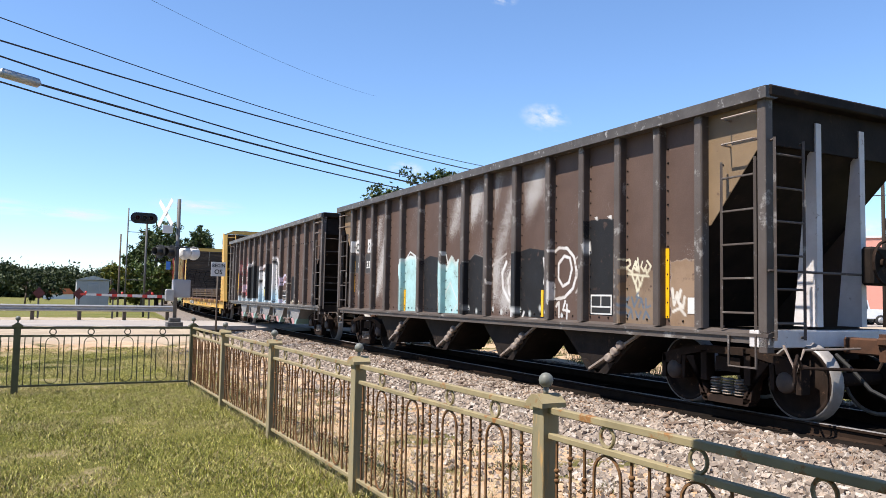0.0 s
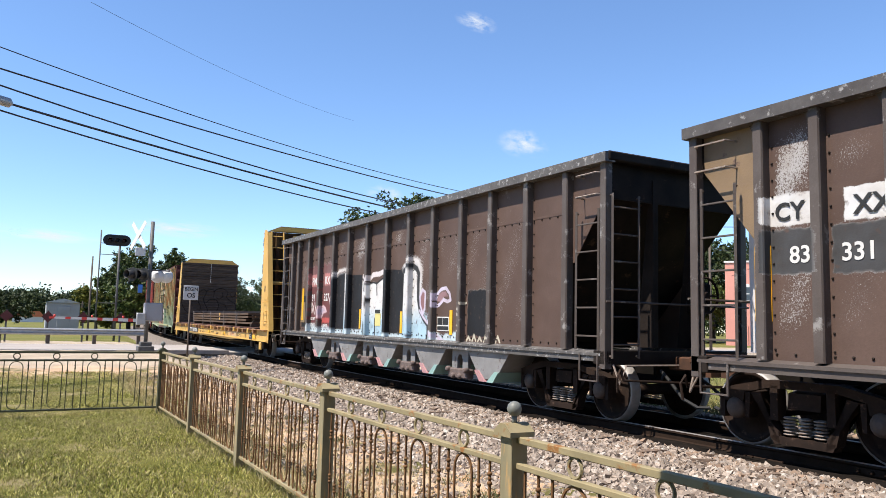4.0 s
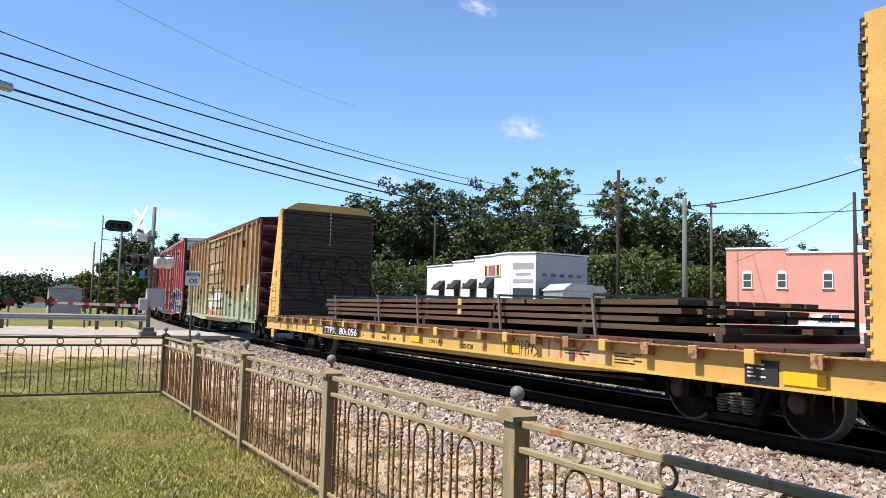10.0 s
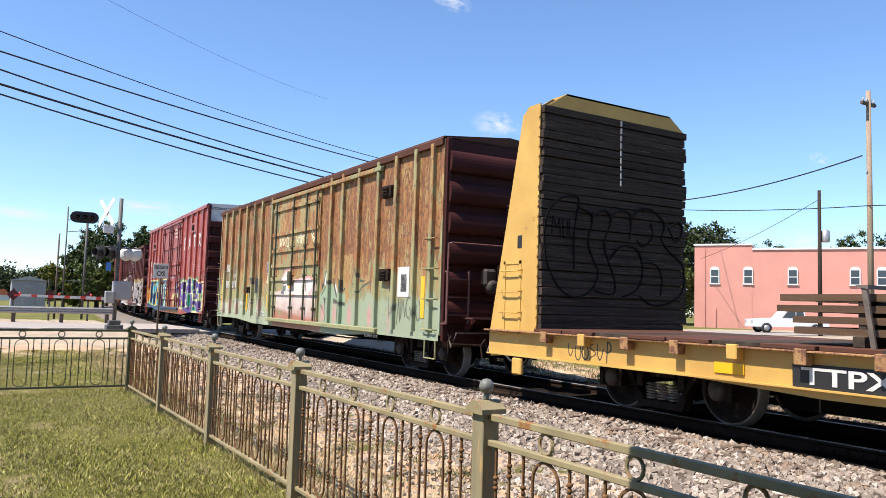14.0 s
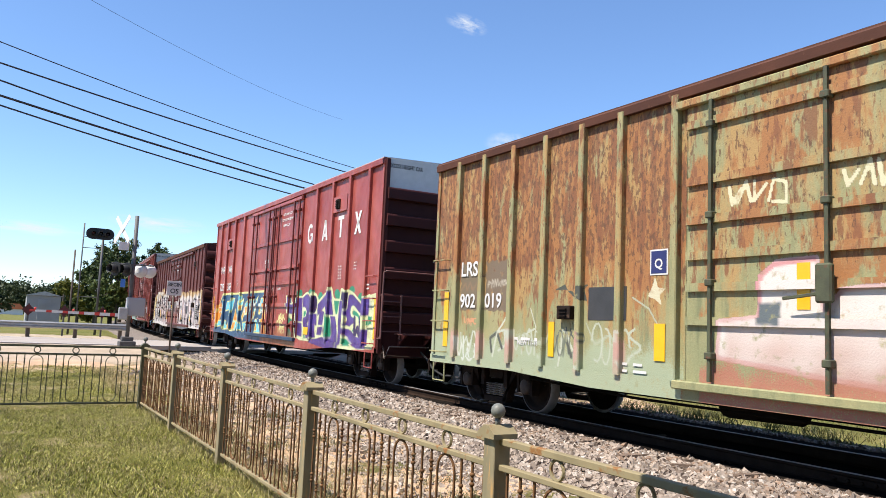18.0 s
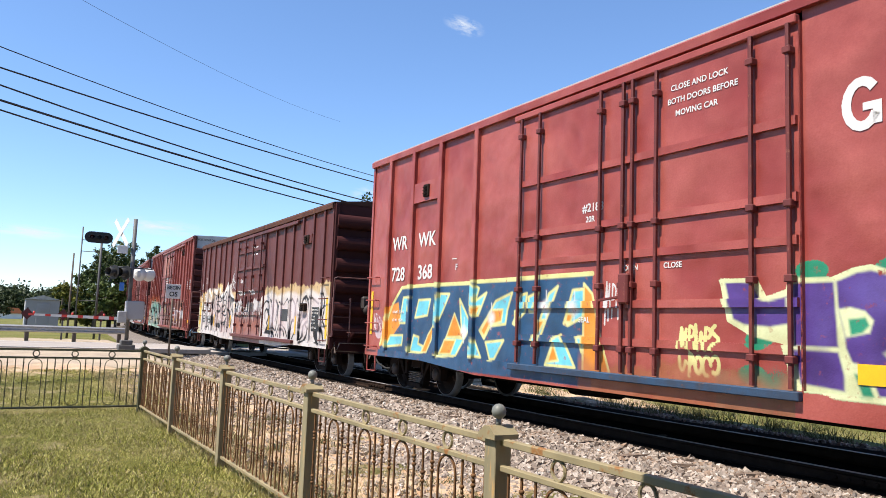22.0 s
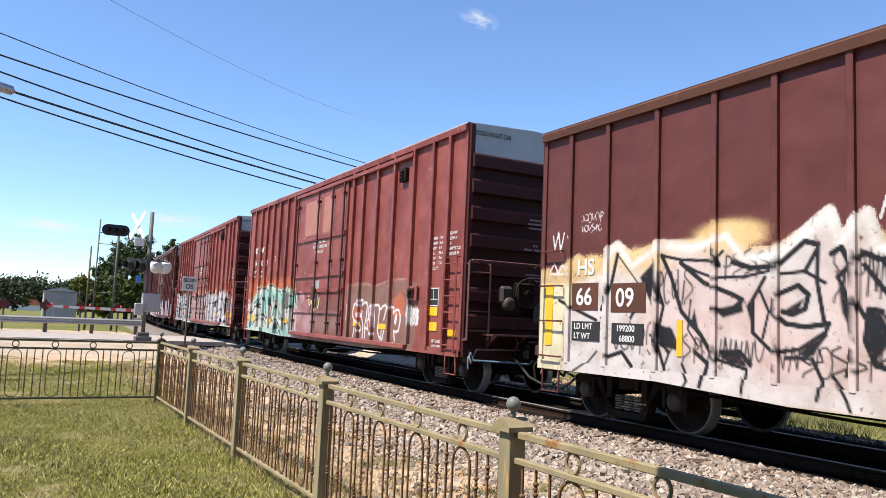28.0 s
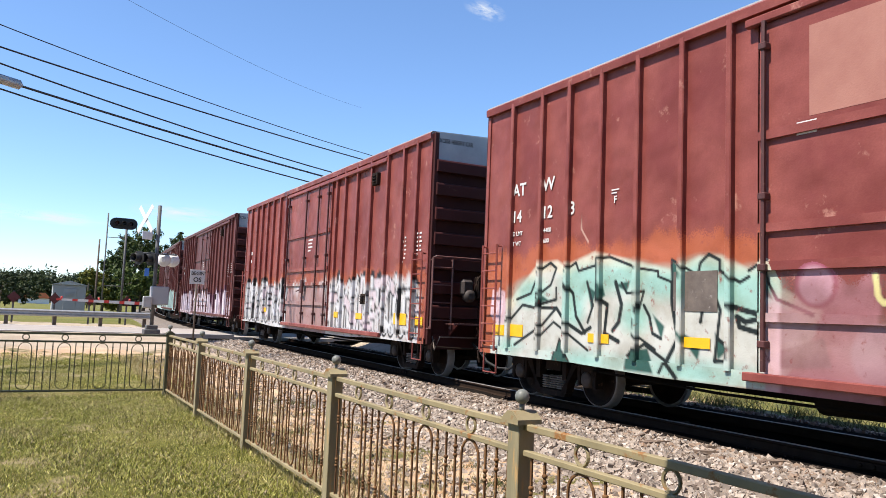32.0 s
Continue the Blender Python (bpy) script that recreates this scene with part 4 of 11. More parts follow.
    for u in (0.32, L - 0.32):
        if spec.get("tall_ladders", True):
            ladder(car, -W - 0.02, u, sill - 0.05, lad, 0.46, 6, "y", rib_mat)
        else:
            ladder(car, -W - 0.02, u, sill + 0.1, lad, 0.46, 4, "y", rib_mat, rails=False)
        stirrup(car, -W - 0.03, u, sill - 0.05, rib_mat)
    rail_z, low_z = spec.get("rail_z", 2.48), 1.02
    for sx in (-1, 1):
        ladder(car, sx * 1.23, -0.12, low_z, spec.get("end_ladder", 2.0), 0.47, 3 if spec.get("end_ladder", 2.0) < 2.2 else 4, "x", M_ENDRAIL, out=0.07)
    bm = B()
    pipe(bm, [(-1.46, -0.02, low_z), (-1.46, -0.2, low_z), (-1.46, -0.2, rail_z), (-1.40, -0.22, rail_z + 0.02), (1.40, -0.22, rail_z + 0.02), (1.46, -0.2, rail_z), (1.46, -0.02, rail_z)], 0.019, 6)
    part("end_handrail", bm, M_ENDRAIL, car)
    bm = B()
    pipe(bm, [(0.05, -0.02, rail_z - 0.1), (0.05, -0.22, rail_z + 0.02)], 0.014, 5)
    part("handrail_bracket", bm, M_ENDRAIL, car)
    if spec.get("brake", True):
        bx = spec.get("brake_x", -0.16)
        brake_wheel(car, bx, -0.36, 1.94, M_TRUCK)
        bm = B()
        box(bm, bx - 0.56, bx - 0.28, -0.30, -0.14, 1.72, 2.06, 0.05)
        lathe(bm, [(0.06, -0.36), (0.13, -0.33), (0.13, -0.20), (0.06, -0.14)], (bx - 0.38, 0, 1.72), "y", 12)
        part("brake_gearbox", bm, M_GEARGREY, car, "grey hand brake gear housing")
        bm = B()
        for k in range(10):
            ring(bm, (bx - 0.12, -0.24, 1.58 - k * 0.075), 0.032, 0.009, "y" if k % 2 else "x", 8, 4)
        rod(bm, (bx - 0.12, -0.24, 0.86), (bx - 0.12, -0.1, 0.62), 0.014, 5)
        part("brake_chain", bm, M_TRUCK, car, "hand brake chain and rod")
    px0, px1, pz0, pz1 = spec.get("plate_at", (0.03, 0.55, 1.40, 1.78))
    bm = B()
    box(bm, px0, px1, -0.16, -0.145, pz0, pz1, 0.004)
    part("end_plate", bm, M_PLATEDARK, car, "dark plate on the car's end")
    for x0 in (-0.95, -0.3, 0.3, 0.95):
        bm = B()
        prism(bm, [(-0.44, 1.12), (-0.04, 1.12), (-0.04, 0.84)], x0 - 0.02, x0 + 0.02)
        part("platform_bracket", bm, em, car)
    bm = B()
    for k in range(6):
        box(bm, -1.06, 0.98, -0.45 + k * 0.068, -0.42 + k * 0.068, 1.12, 1.15)
    for k in range(7):
        box(bm, -1.06 + k * 0.335, -1.04 + k * 0.335, -0.44, -0.05, 1.122, 1.145)
    part("end_platform", bm, M_ENDRAIL, car, "open grating crossover platform")
    bm = B()
    box(bm, -1.3, 1.3, -0.03, 0.2, sill - 0.2, sill + 0.1)
    part("end_sill", bm, em, car)
    for x, z, rows, hh in spec.get("end_bars", ((0.05, 3.36, [[0.32], [0.4], [0.36]], 0.055), (0.05, 2.86, [[0.12], [0.2, 0.16, 0.18]], 0.055), (0.05, 2.3, [[0.45], [0.3], [0.26]], 0.04))):
        bm = B()
        for k, row in enumerate(rows):
            v, zz = x - sum(row) / 2, z - k * hh * 1.45
            for ln in row:
                n_ = max(2, int(ln / hh / 0.8))
                for q in range(n_):
                    a_, b_ = v + ln * q / n_, v + ln * (q + 0.72) / n_
                    bm.faces.new([bm.verts.new((p, -0.1385, w)) for p, w in ((a_, zz), (b_, zz), (b_, zz + hh * 0.7), (a_, zz + hh * 0.7))])
                v += ln + hh * 0.6
        tagged(part("end_stencil", bm, M_FADEDWHITE, car, "faded end stencils too fine to read"), kind="stuff")
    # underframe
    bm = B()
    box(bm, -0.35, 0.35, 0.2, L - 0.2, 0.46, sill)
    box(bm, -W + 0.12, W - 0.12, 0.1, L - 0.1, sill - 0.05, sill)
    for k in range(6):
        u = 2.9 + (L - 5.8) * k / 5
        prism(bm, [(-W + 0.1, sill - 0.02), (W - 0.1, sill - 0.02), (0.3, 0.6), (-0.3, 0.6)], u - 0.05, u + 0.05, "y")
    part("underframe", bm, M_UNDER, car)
    bm = B()
    lathe(bm, [(0.01, -0.55), (0.2, -0.5), (0.22, 0.5), (0.01, 0.55)], (-0.75, L * 0.58, 0.6), "y", 12)
    rod(bm, (-0.75, L * 0.40, 0.62), (-0.75, L * 0.50, 0.62), 0.11, 8)
    part("air_reservoir", bm, M_UNDER, car)
    bm = B()
    pipe(bm, [(-1.1, 2.6, 0.58), (-1.1, 5.0, 0.50), (-1.1, L - 5.0, 0.50), (-1.1, L - 2.6, 0.58)], 0.02, 5)
    part("brake_pipe", bm, M_UNDER, car)
    for u in (1.5, L - 1.5):
        add_truck(car, u)
    add_coupler(car, 0.15, -1, lever=spec.get("lever"), reach=1.28)
    add_coupler(car, L - 0.15, 1, reach=1.28)
    for u0, u1 in ((-0.42, 0.0), (L, L + 0.42)):
        bm = B()
        box(bm, -0.24, 0.24, u0, u1, 0.70, 1.04, 0.02)
        part("draft_housing", bm, M_UNDER, car)
    for kind, *a in spec.get("marks", ()):
        for k in {"text": (1,), "dark": (1,), "bars": (0,), "box": (0,), "shape": (0,)}.get(kind, (0, 1)):
            a[k] = a[k] - shift
        at_u = a[1] if kind in ("text", "dark") else a[0]
        W = 1.465 + (0.045 if d0 < at_u < d1 and kind != "box" else 0.0)
        if kind == "text":
            text, u, z, size, *w = a
            letters(text, size, spec.get("mark_mat", M_WHITE), side_pose(-W - 0.0125, u, z), car, "lettering", *w)
        elif kind == "patch":
            u0, u1, z0, z1, m, lab = a
            plate(car, "paint_patch", -W - (0.0085 if m is M_BLACK else 0.0055), u0, u1, z0, z1, m, lab, 0.002)
        elif kind == "reflector":
            reflector(car, -W - 0.008, *a)
        elif kind == "bars":
            stencil_rows(car, -W - 0.0125, *a)
        elif kind == "box":
            u, z, w, h = a
            b2 = B()
            box(b2, -W - 0.10, -W, u - w / 2, u + w / 2, z - h / 2, z + h / 2, 0.012)
            for k in range(3):
                box(b2, -W - 0.135, -W - 0.09, u - w * 0.3, u + w * 0.3, z - h * 0.3 + k * h * 0.25, z - h * 0.22 + k * h * 0.25)
            part("vent_box", b2, M_TRUCK, car)
        elif kind == "shape":
            b2 = B()
            for quad in a[1]:
                prism(b2, [(u + a[0], z) for u, z in quad], -W - 0.009, -W - 0.005)
            part("block_mark", b2, M_WHITE, car, "large plain white mark")
        elif kind == "blue":
            plate(car, "sticker", -W - 0.0075, *a, M_BLUE_DARK, "dark blue sticker", 0.002)
        elif kind == "dark":
            text, u, z, size = a
            letters(text, size, M_BLACK, side_pose(-W - 0.0095, u, z), car, "lettering")
        elif kind == "panel":
            u0, u1, z0, z1 = a
            plate(car, "cover_plate", -W - 0.03, u0, u1, z0, z1, mat, "", 0.03)
    return car


def hopper(name, spec):
    """An open-top coal hopper with outside posts. Same origin and axes as a boxcar."""
    L, W, H, sill = spec["L"], 1.465, 3.91, 1.05
    car = thing(name, spec["label"], "freight car", "cars of the train")
    spray, mat, pm = spec["spray"], M_HOPPER, spec["post_mat"]
    posts = spec["posts"]
    inner = -W + 0.13
    for a, b in zip(posts, posts[1:]):
        us = np.linspace(a, b, int((b - a) / 0.018) + 1)
        zs = rows_between(sill, H - 0.1, 3.6)
        part("side_sheet", sheet("side_sheet", us, zs, inner, mat, spray), None, car)
        bm = B()
        n = max(3, int((b - a) / 0.2))
        for k in range(n):
            u = a + (b - a) * (k + 0.5) / n
            for z in spec["rivet_rows"]:
                lathe(bm, [(0.016, 0), (0.016, -0.012), (0.006, -0.018)], (inner, u, z), "x", 5)
        for z in np.arange(sill + 0.12, H - 0.3, 0.19):
            lathe(bm, [(0.014, 0), (0.014, -0.012), (0.006, -0.018)], (inner, b - 0.1, z), "x", 5)
        tagged(part("bolt_row", bm, M_HOPPER_DARK, car), kind="stuff")
        if spec.get("seam"):
            bm = B()
            box(bm, inner - 0.006, inner + 0.01, a, b, 3.12, 3.16)
            part("sheet_lap", bm, mat, car)
    for p in posts:
        part("side_post", post_mesh("side_post", p, 0.13, inner, 0.13, sill, H - 0.1, pm, spray), None, car)
        bm = B()
        prism(bm, [(p + 0.06, H - 0.16), (p + 0.16, H - 0.16), (p + 0.06, H - 0.36)], inner - 0.05, inner - 0.03)
        part("gusset", bm, pm, car)
    # end triangles of the side over the slope sheets
    F = spec.get("front", 0.0)
    for s, y in ((1, F), (-1, L)):
        near = posts[0] if s > 0 else posts[-1]
        bm = B()
        prism(bm, [(y + s * 0.1, H - 0.1), (near, H - 0.1), (near, 2.35), (near - s * 0.1, 2.35), (y + s * 0.1, 3.35)], inner, inner + 0.012)
        part("end_gusset", bm, spec.get("tri_mat", mat), car)
        bm = B()
        box(bm, -W, -W + 0.13, min(y, y + s * 0.12), max(y, y + s * 0.12), sill - 0.25, H - 0.05, 0.008)
        part("corner_post", bm, pm, car)
        bm = B()
        box(bm, W - 0.13, W, min(y, y + s * 0.12), max(y, y + s * 0.12), sill - 0.25, H - 0.05, 0.008)
        part("corner_post", bm, pm, car)
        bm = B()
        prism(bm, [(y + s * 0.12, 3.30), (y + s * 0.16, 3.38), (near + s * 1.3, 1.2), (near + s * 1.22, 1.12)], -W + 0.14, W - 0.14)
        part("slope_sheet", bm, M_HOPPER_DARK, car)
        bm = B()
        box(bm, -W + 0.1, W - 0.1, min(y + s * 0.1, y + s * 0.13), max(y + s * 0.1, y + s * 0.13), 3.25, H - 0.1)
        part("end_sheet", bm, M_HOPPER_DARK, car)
        for x in (-0.42, 0.42):
            bm = B()
            prism(bm, [(y + s * 0.08, 3.6), (y + s * 0.16, 3.6), (y + s * 0.42, 1.1), (y + s * 0.08, 1.1)], x - 0.05, x + 0.05)
            part("end_strut", bm, spec["strut_mat"], car)
        bm = B()
        box(bm, -W, W, min(y, y + s * 0.25), max(y, y + s * 0.25), 0.86, 1.06, 0.01)
        part("end_sill", bm, spec["strut_mat"] if s > 0 else M_HOPPER_DARK, car)
        ladder(car, -W + 0.06, y + s * 0.42, sill - 0.0, 3.1, 0.5, 5, "y", pm, out=0.04)
        for z in (3.3, 3.62):
            bm = B()
            pipe(bm, [(-W + 0.02, y + s * 0.12, z), (-W - 0.05, y + s * 0.14, z), (-W - 0.05, y + s * 0.6, z), (inner, y + s * 0.62, z)], 0.013, 5)
            part("grab_iron", bm, M_SPRING, car)
        stirrup(car, -W, y + s * 0.35, sill - 0.05, pm)
        if s > 0:
            ladder(car, -W + 0.34, F, sill - 0.1, 3.3, 0.5, 6, "x", pm, out=0.05)
        bm = B()
        pipe(bm, [(-W, y - s * 0.03, 1.75), (W, y - s * 0.03, 1.75)], 0.016, 5)
        part("end_handrail", bm, pm, car)
    bm = B()
    prism(bm, [(-W - 0.06, H - 0.16), (-W - 0.06, H - 0.02), (-W + 0.2, H), (-W + 0.2, H - 0.1), (-W + 0.12, H - 0.16)], F - 0.06, L + 0.06, "y")
    part("top_chord", bm, spec.get("chord_mat", pm), car)
    bm = B()
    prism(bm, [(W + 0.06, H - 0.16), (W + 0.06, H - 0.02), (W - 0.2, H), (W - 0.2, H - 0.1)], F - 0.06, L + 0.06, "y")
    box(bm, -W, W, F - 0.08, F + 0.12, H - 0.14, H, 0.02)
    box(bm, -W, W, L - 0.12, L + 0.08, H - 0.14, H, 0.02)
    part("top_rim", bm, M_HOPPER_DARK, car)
    bm = B()
    box(bm, W - 0.14, W - 0.10, 0.9, L - 0.9, sill, H - 0.1)
    part("far_side", bm, mat, car)
    for p in posts:
        bm = B()
        box(bm, W - 0.10, W, p - 0.06, p + 0.06, sill, H - 0.1)
        part("far_post", bm, pm, car)
    bm = B()
    prism(bm, [(-W - 0.005, 0.98), (-W - 0.005, 1.02), (-W + 0.16, 1.06), (-W + 0.16, 0.98)], 0.1, L - 0.1, "y")
    part("side_sill", bm, spec.get("sill_mat", pm), car)
    bm = B()
    box(bm, -W + 0.02, -W + 0.05, 0.1, L - 0.1, 0.9, 0.985)
    part("sill_flange", bm, spec.get("sill_mat", pm), car)
    bm = B()
    box(bm, W - 0.14, W, 0.1, L - 0.1, 0.9, 1.05)
    part("side_sill", bm, spec.get("sill_mat", pm), car)
    bm = B()
    box(bm, -0.3, 0.3, 0.2, L - 0.2, 0.7, 1.0)
    prism(bm, [(-W + 0.2, 1.02), (W - 0.2, 1.02), (0.5, 1.6), (-0.5, 1.6)], 2.4, L - 2.4, "y")
    part("centre_sill", bm, M_UNDER, car)
    bays = spec["bays"]
    for uc in bays:
        hw = spec["bay_half"]
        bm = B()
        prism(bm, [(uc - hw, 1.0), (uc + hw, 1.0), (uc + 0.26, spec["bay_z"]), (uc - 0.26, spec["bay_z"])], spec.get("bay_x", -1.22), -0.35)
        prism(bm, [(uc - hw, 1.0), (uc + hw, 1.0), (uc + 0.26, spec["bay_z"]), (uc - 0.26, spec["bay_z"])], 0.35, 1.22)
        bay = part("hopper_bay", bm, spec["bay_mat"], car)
        for sy, m in ((-1, spec["lip"][0]), (1, spec["lip"][1])):
            bm = B()
            prism(bm, [(uc + sy * 0.27, spec["bay_z"] + 0.14), (uc + sy * 0.02, spec["bay_z"] - 0.05), (uc + sy * 0.22, spec["bay_z"] - 0.05), (uc + sy * 0.40, spec["bay_z"] + 0.14)], spec.get("bay_x", -1.22) - 0.03, -0.4)
            part("discharge_door", bm, m, bay)
        if spec.get("saddles"):
            continue
        bm = B()
        rod(bm, (-1.27, uc - hw * 0.95, 0.92), (-1.27, uc + 0.16, spec["bay_z"]), 0.028, 5)
        for k in range(3):
            lathe(bm, [(0.05, -1.34), (0.075, -1.30), (0.05, -1.22)], (0, uc - hw * 0.55 + k * 0.13, 0.72 - k * 0.1), "x", 8)
        part("door_linkage", bm, spec.get("link_mat", M_SPRING), bay)
    for a, b in zip(bays, bays[1:]):
        if spec.get("saddles"):
            m = (a + b) / 2
            bm = B()
            prism(bm, [(m - 0.3, 0.95), (m - 0.3, 0.5), (m - 0.1, 0.5), (m - 0.1, 0.72), (m - 0.05, 0.8), (m + 0.05, 0.8), (m + 0.1, 0.72), (m + 0.1, 0.5), (m + 0.3, 0.5), (m + 0.3, 0.95)], -1.30, -1.24)
            part("saddle", bm, M_HOPPER_GREY, car)
            bm = B()
            box(bm, -1.36, -1.2, m - 0.36, m + 0.36, 0.36, 0.54, 0.02)
            for k in (-0.33, -0.12, 0.12, 0.33):
                lathe(bm, [(0.03, -1.42), (0.052, -1.40), (0.052, -1.34), (0.03, -1.3)], (0, m + k, 0.40 if abs(k) < 0.2 else 0.52), "x", 9)
            part("door_gear", bm, M_GEAR, car, "dusty pinkish door gear")
    for u in spec["trucks"]:
        add_truck(car, u, 0.45)
    add_coupler(car, 0.15, -1)
    add_coupler(car, L - 0.15, 1)
    brake_wheel(car, 0.4, -0.12, 1.9, M_HOPPER_DARK)
    for kind, *a in spec.get("marks", ()):
        if kind == "text":
            text, u, z, size, *w = a
            letters(text, size, M_WHITE, side_pose(inner - 0.006, u, z), car, "lettering", *w)
        elif kind == "dark":
            letters(a[0], a[3], M_BLACK, side_pose(inner - 0.012, a[1], a[2]), car, "lettering")
        elif kind == "reflector":
            reflector(car, inner - 0.006, *a)
        elif kind == "patch":
            u0, u1, z0, z1, m, lab = a
            plate(car, "paint_patch", inner - (0.008 if m is M_BLACK else 0.004), u0, u1, z0, z1, m, lab, 0.003)
        elif kind == "bars":
            stencil_rows(car, inner - 0.012, *a)
    return car


def bulkhead(car, u, s, tag_boards):
    """A flatcar's end wall: u is its boarded face, s points from that face to its braces (-1 towards the car's front)."""
    W, far, z0, top = 1.45, 1.76, 0.66, 4.54 if s > 0 else 4.46
    crown = 0.22 if s > 0 else 0.15
    def yz(a, z):
        return (u + s * a, z)
    for x in (-W, far - 0.02):
        bm = B()
        prism(bm, [yz(0.02, z0), yz(1.2, z0 - 0.1), yz(1.2, z0 + 0.3), yz(0.42, top - 0.1), yz(0.30, top), yz(0.02, top)], x, x + 0.02)
        sp = part("side_plate", bm, M_YELLOW, car)
        if x < 0:
            for k in range(24):
                z = z0 + 0.1 + k * 0.155
                a0, a1 = sorted((u + s * 0.0, u + s * 0.05))
                bm = B()
                box(bm, -W - 0.02, -W, a0, a1, z, z + 0.03)
                part("edge_cleat", bm, M_YELLOW, sp)
            bm = B()
            box(bm, -W - 0.012, -W, *sorted((u + s * 0.42, u + s * 0.47)), 0.95, 2.1)
            box(bm, -W - 0.012, -W, *sorted((u + s * 0.83, u + s * 0.88)), 0.95, 2.1)
            box(bm, -W - 0.012, -W, *sorted((u + s * 0.42, u + s * 0.88)), 2.05, 2.1)
            part("hatch_frame", bm, M_YELLOW, sp)
            bm = B()
            box(bm, -W - 0.006, -W + 0.001, *sorted((u + s * 0.42, u + s * 0.53)), 2.30, 2.5)
            part("hand_hole", bm, M_BLACK, sp)
            for k in range(4):
                z = 0.95 + k * 0.33
                bm = B()
                pipe(bm, [(-W, u + s * 0.40, z + 0.02), (-W - 0.07, u + s * 0.40, z), (-W - 0.07, u + s * 0.90, z), (-W, u + s * 0.90, z + 0.02)], 0.013, 5)
                part("grab_iron", bm, M_YELLOW, sp)
        # flange of the sloping edge
        bm = B()
        x1, x2 = (x - 0.0, x + 0.16) if x < 0 else (x - 0.14, x + 0.02)
        prism(bm, [yz(1.2, z0 + 0.3), yz(1.24, z0 + 0.3), yz(0.45, top - 0.1), yz(0.42, top - 0.1)], x1, x2)
        part("edge_flange", bm, M_YELLOW, sp)
    for x in (-0.42, 0.36):
        bm = B()
        prism(bm, [yz(0.05, 1.0), yz(1.0, 1.0), yz(0.28, top - 0.15), yz(0.05, top - 0.15)], x, x + 0.02)
        prism(bm, [yz(1.0, 1.0), yz(1.02, 1.0), yz(0.30, top - 0.15), yz(0.28, top - 0.15)], x - 0.07, x + 0.09)
        part("brace", bm, M_YELLOW, car)
    bm = B()
    for x in (-1.0, -0.75, 0.0, 0.75, 1.0):
        a0, a1 = sorted((u + s * 0.05, u + s * 0.20))
        box(bm, x - 0.06, x + 0.06, a0, a1, 1.0, top - 0.1, 0.01)
    part("stud", bm, M_YELLOW_DARK, car)
    bm = B()
    a0, a1 = sorted((u + s * 0.55, u + s * 0.68))
    box(bm, -W + 0.02, far - 0.03, a0, a1, 2.55, 2.66, 0.01)
    part("cross_beam", bm, M_YELLOW, car)
    bm = B()
    a0, a1 = sorted((u + s * 0.03, u + s * 0.06))
    box(bm, -W + 0.03, far - 0.03, a0, a1, 0.95, top - 0.05)
    part("back_sheet", bm, M_YELLOW_DARK, car)
    bm = B()
    a0, a1 = sorted((u - s * 0.02, u + s * 0.34))
    prism(bm, [(-W + 0.5, top + crown), (far - 0.38, top + crown), (far - 0.03, top - 0.02), (-W + 0.12, top - 0.02)], a0, a0 + 0.03, "y")
    prism(bm, [(-W + 0.5, top + crown), (far - 0.38, top + crown), (far - 0.03, top - 0.02), (-W + 0.12, top - 0.02)], a1 - 0.03, a1, "y")
    prism(bm, [(-W + 0.5, top + crown), (far - 0.38, top + crown), (far - 0.38, top + crown - 0.03), (-W + 0.5, top + crown - 0.03)], a0, a1, "y")
    part("top_cap", bm, M_YELLOW, car)
    n, h = 26, (top - 1.02) / 26
    rnd = random.Random(int(u * 10))
    for k in range(n):
        z = 1.0 + k * h
        o = rnd.uniform(0.0, 0.02)
        a0, a1 = sorted((u + s * 0.03, u - s * (0.045 + o)))
        bm = B()
        box(bm, -W + rnd.uniform(-0.01, 0.04), far + rnd.uniform(-0.05, 0.04), a0, a1, z + rnd.uniform(0.001, 0.008), z + h - rnd.uniform(0.002, 0.014), 0.006)
        warp = [rnd.uniform(-0.012, 0.012) for _ in range(2)]
        for v in bm.verts:
            v.co.z += warp[0] if v.co.x < 0 else warp[1]
        part("board", bm, M_WOOD_DARK, car)


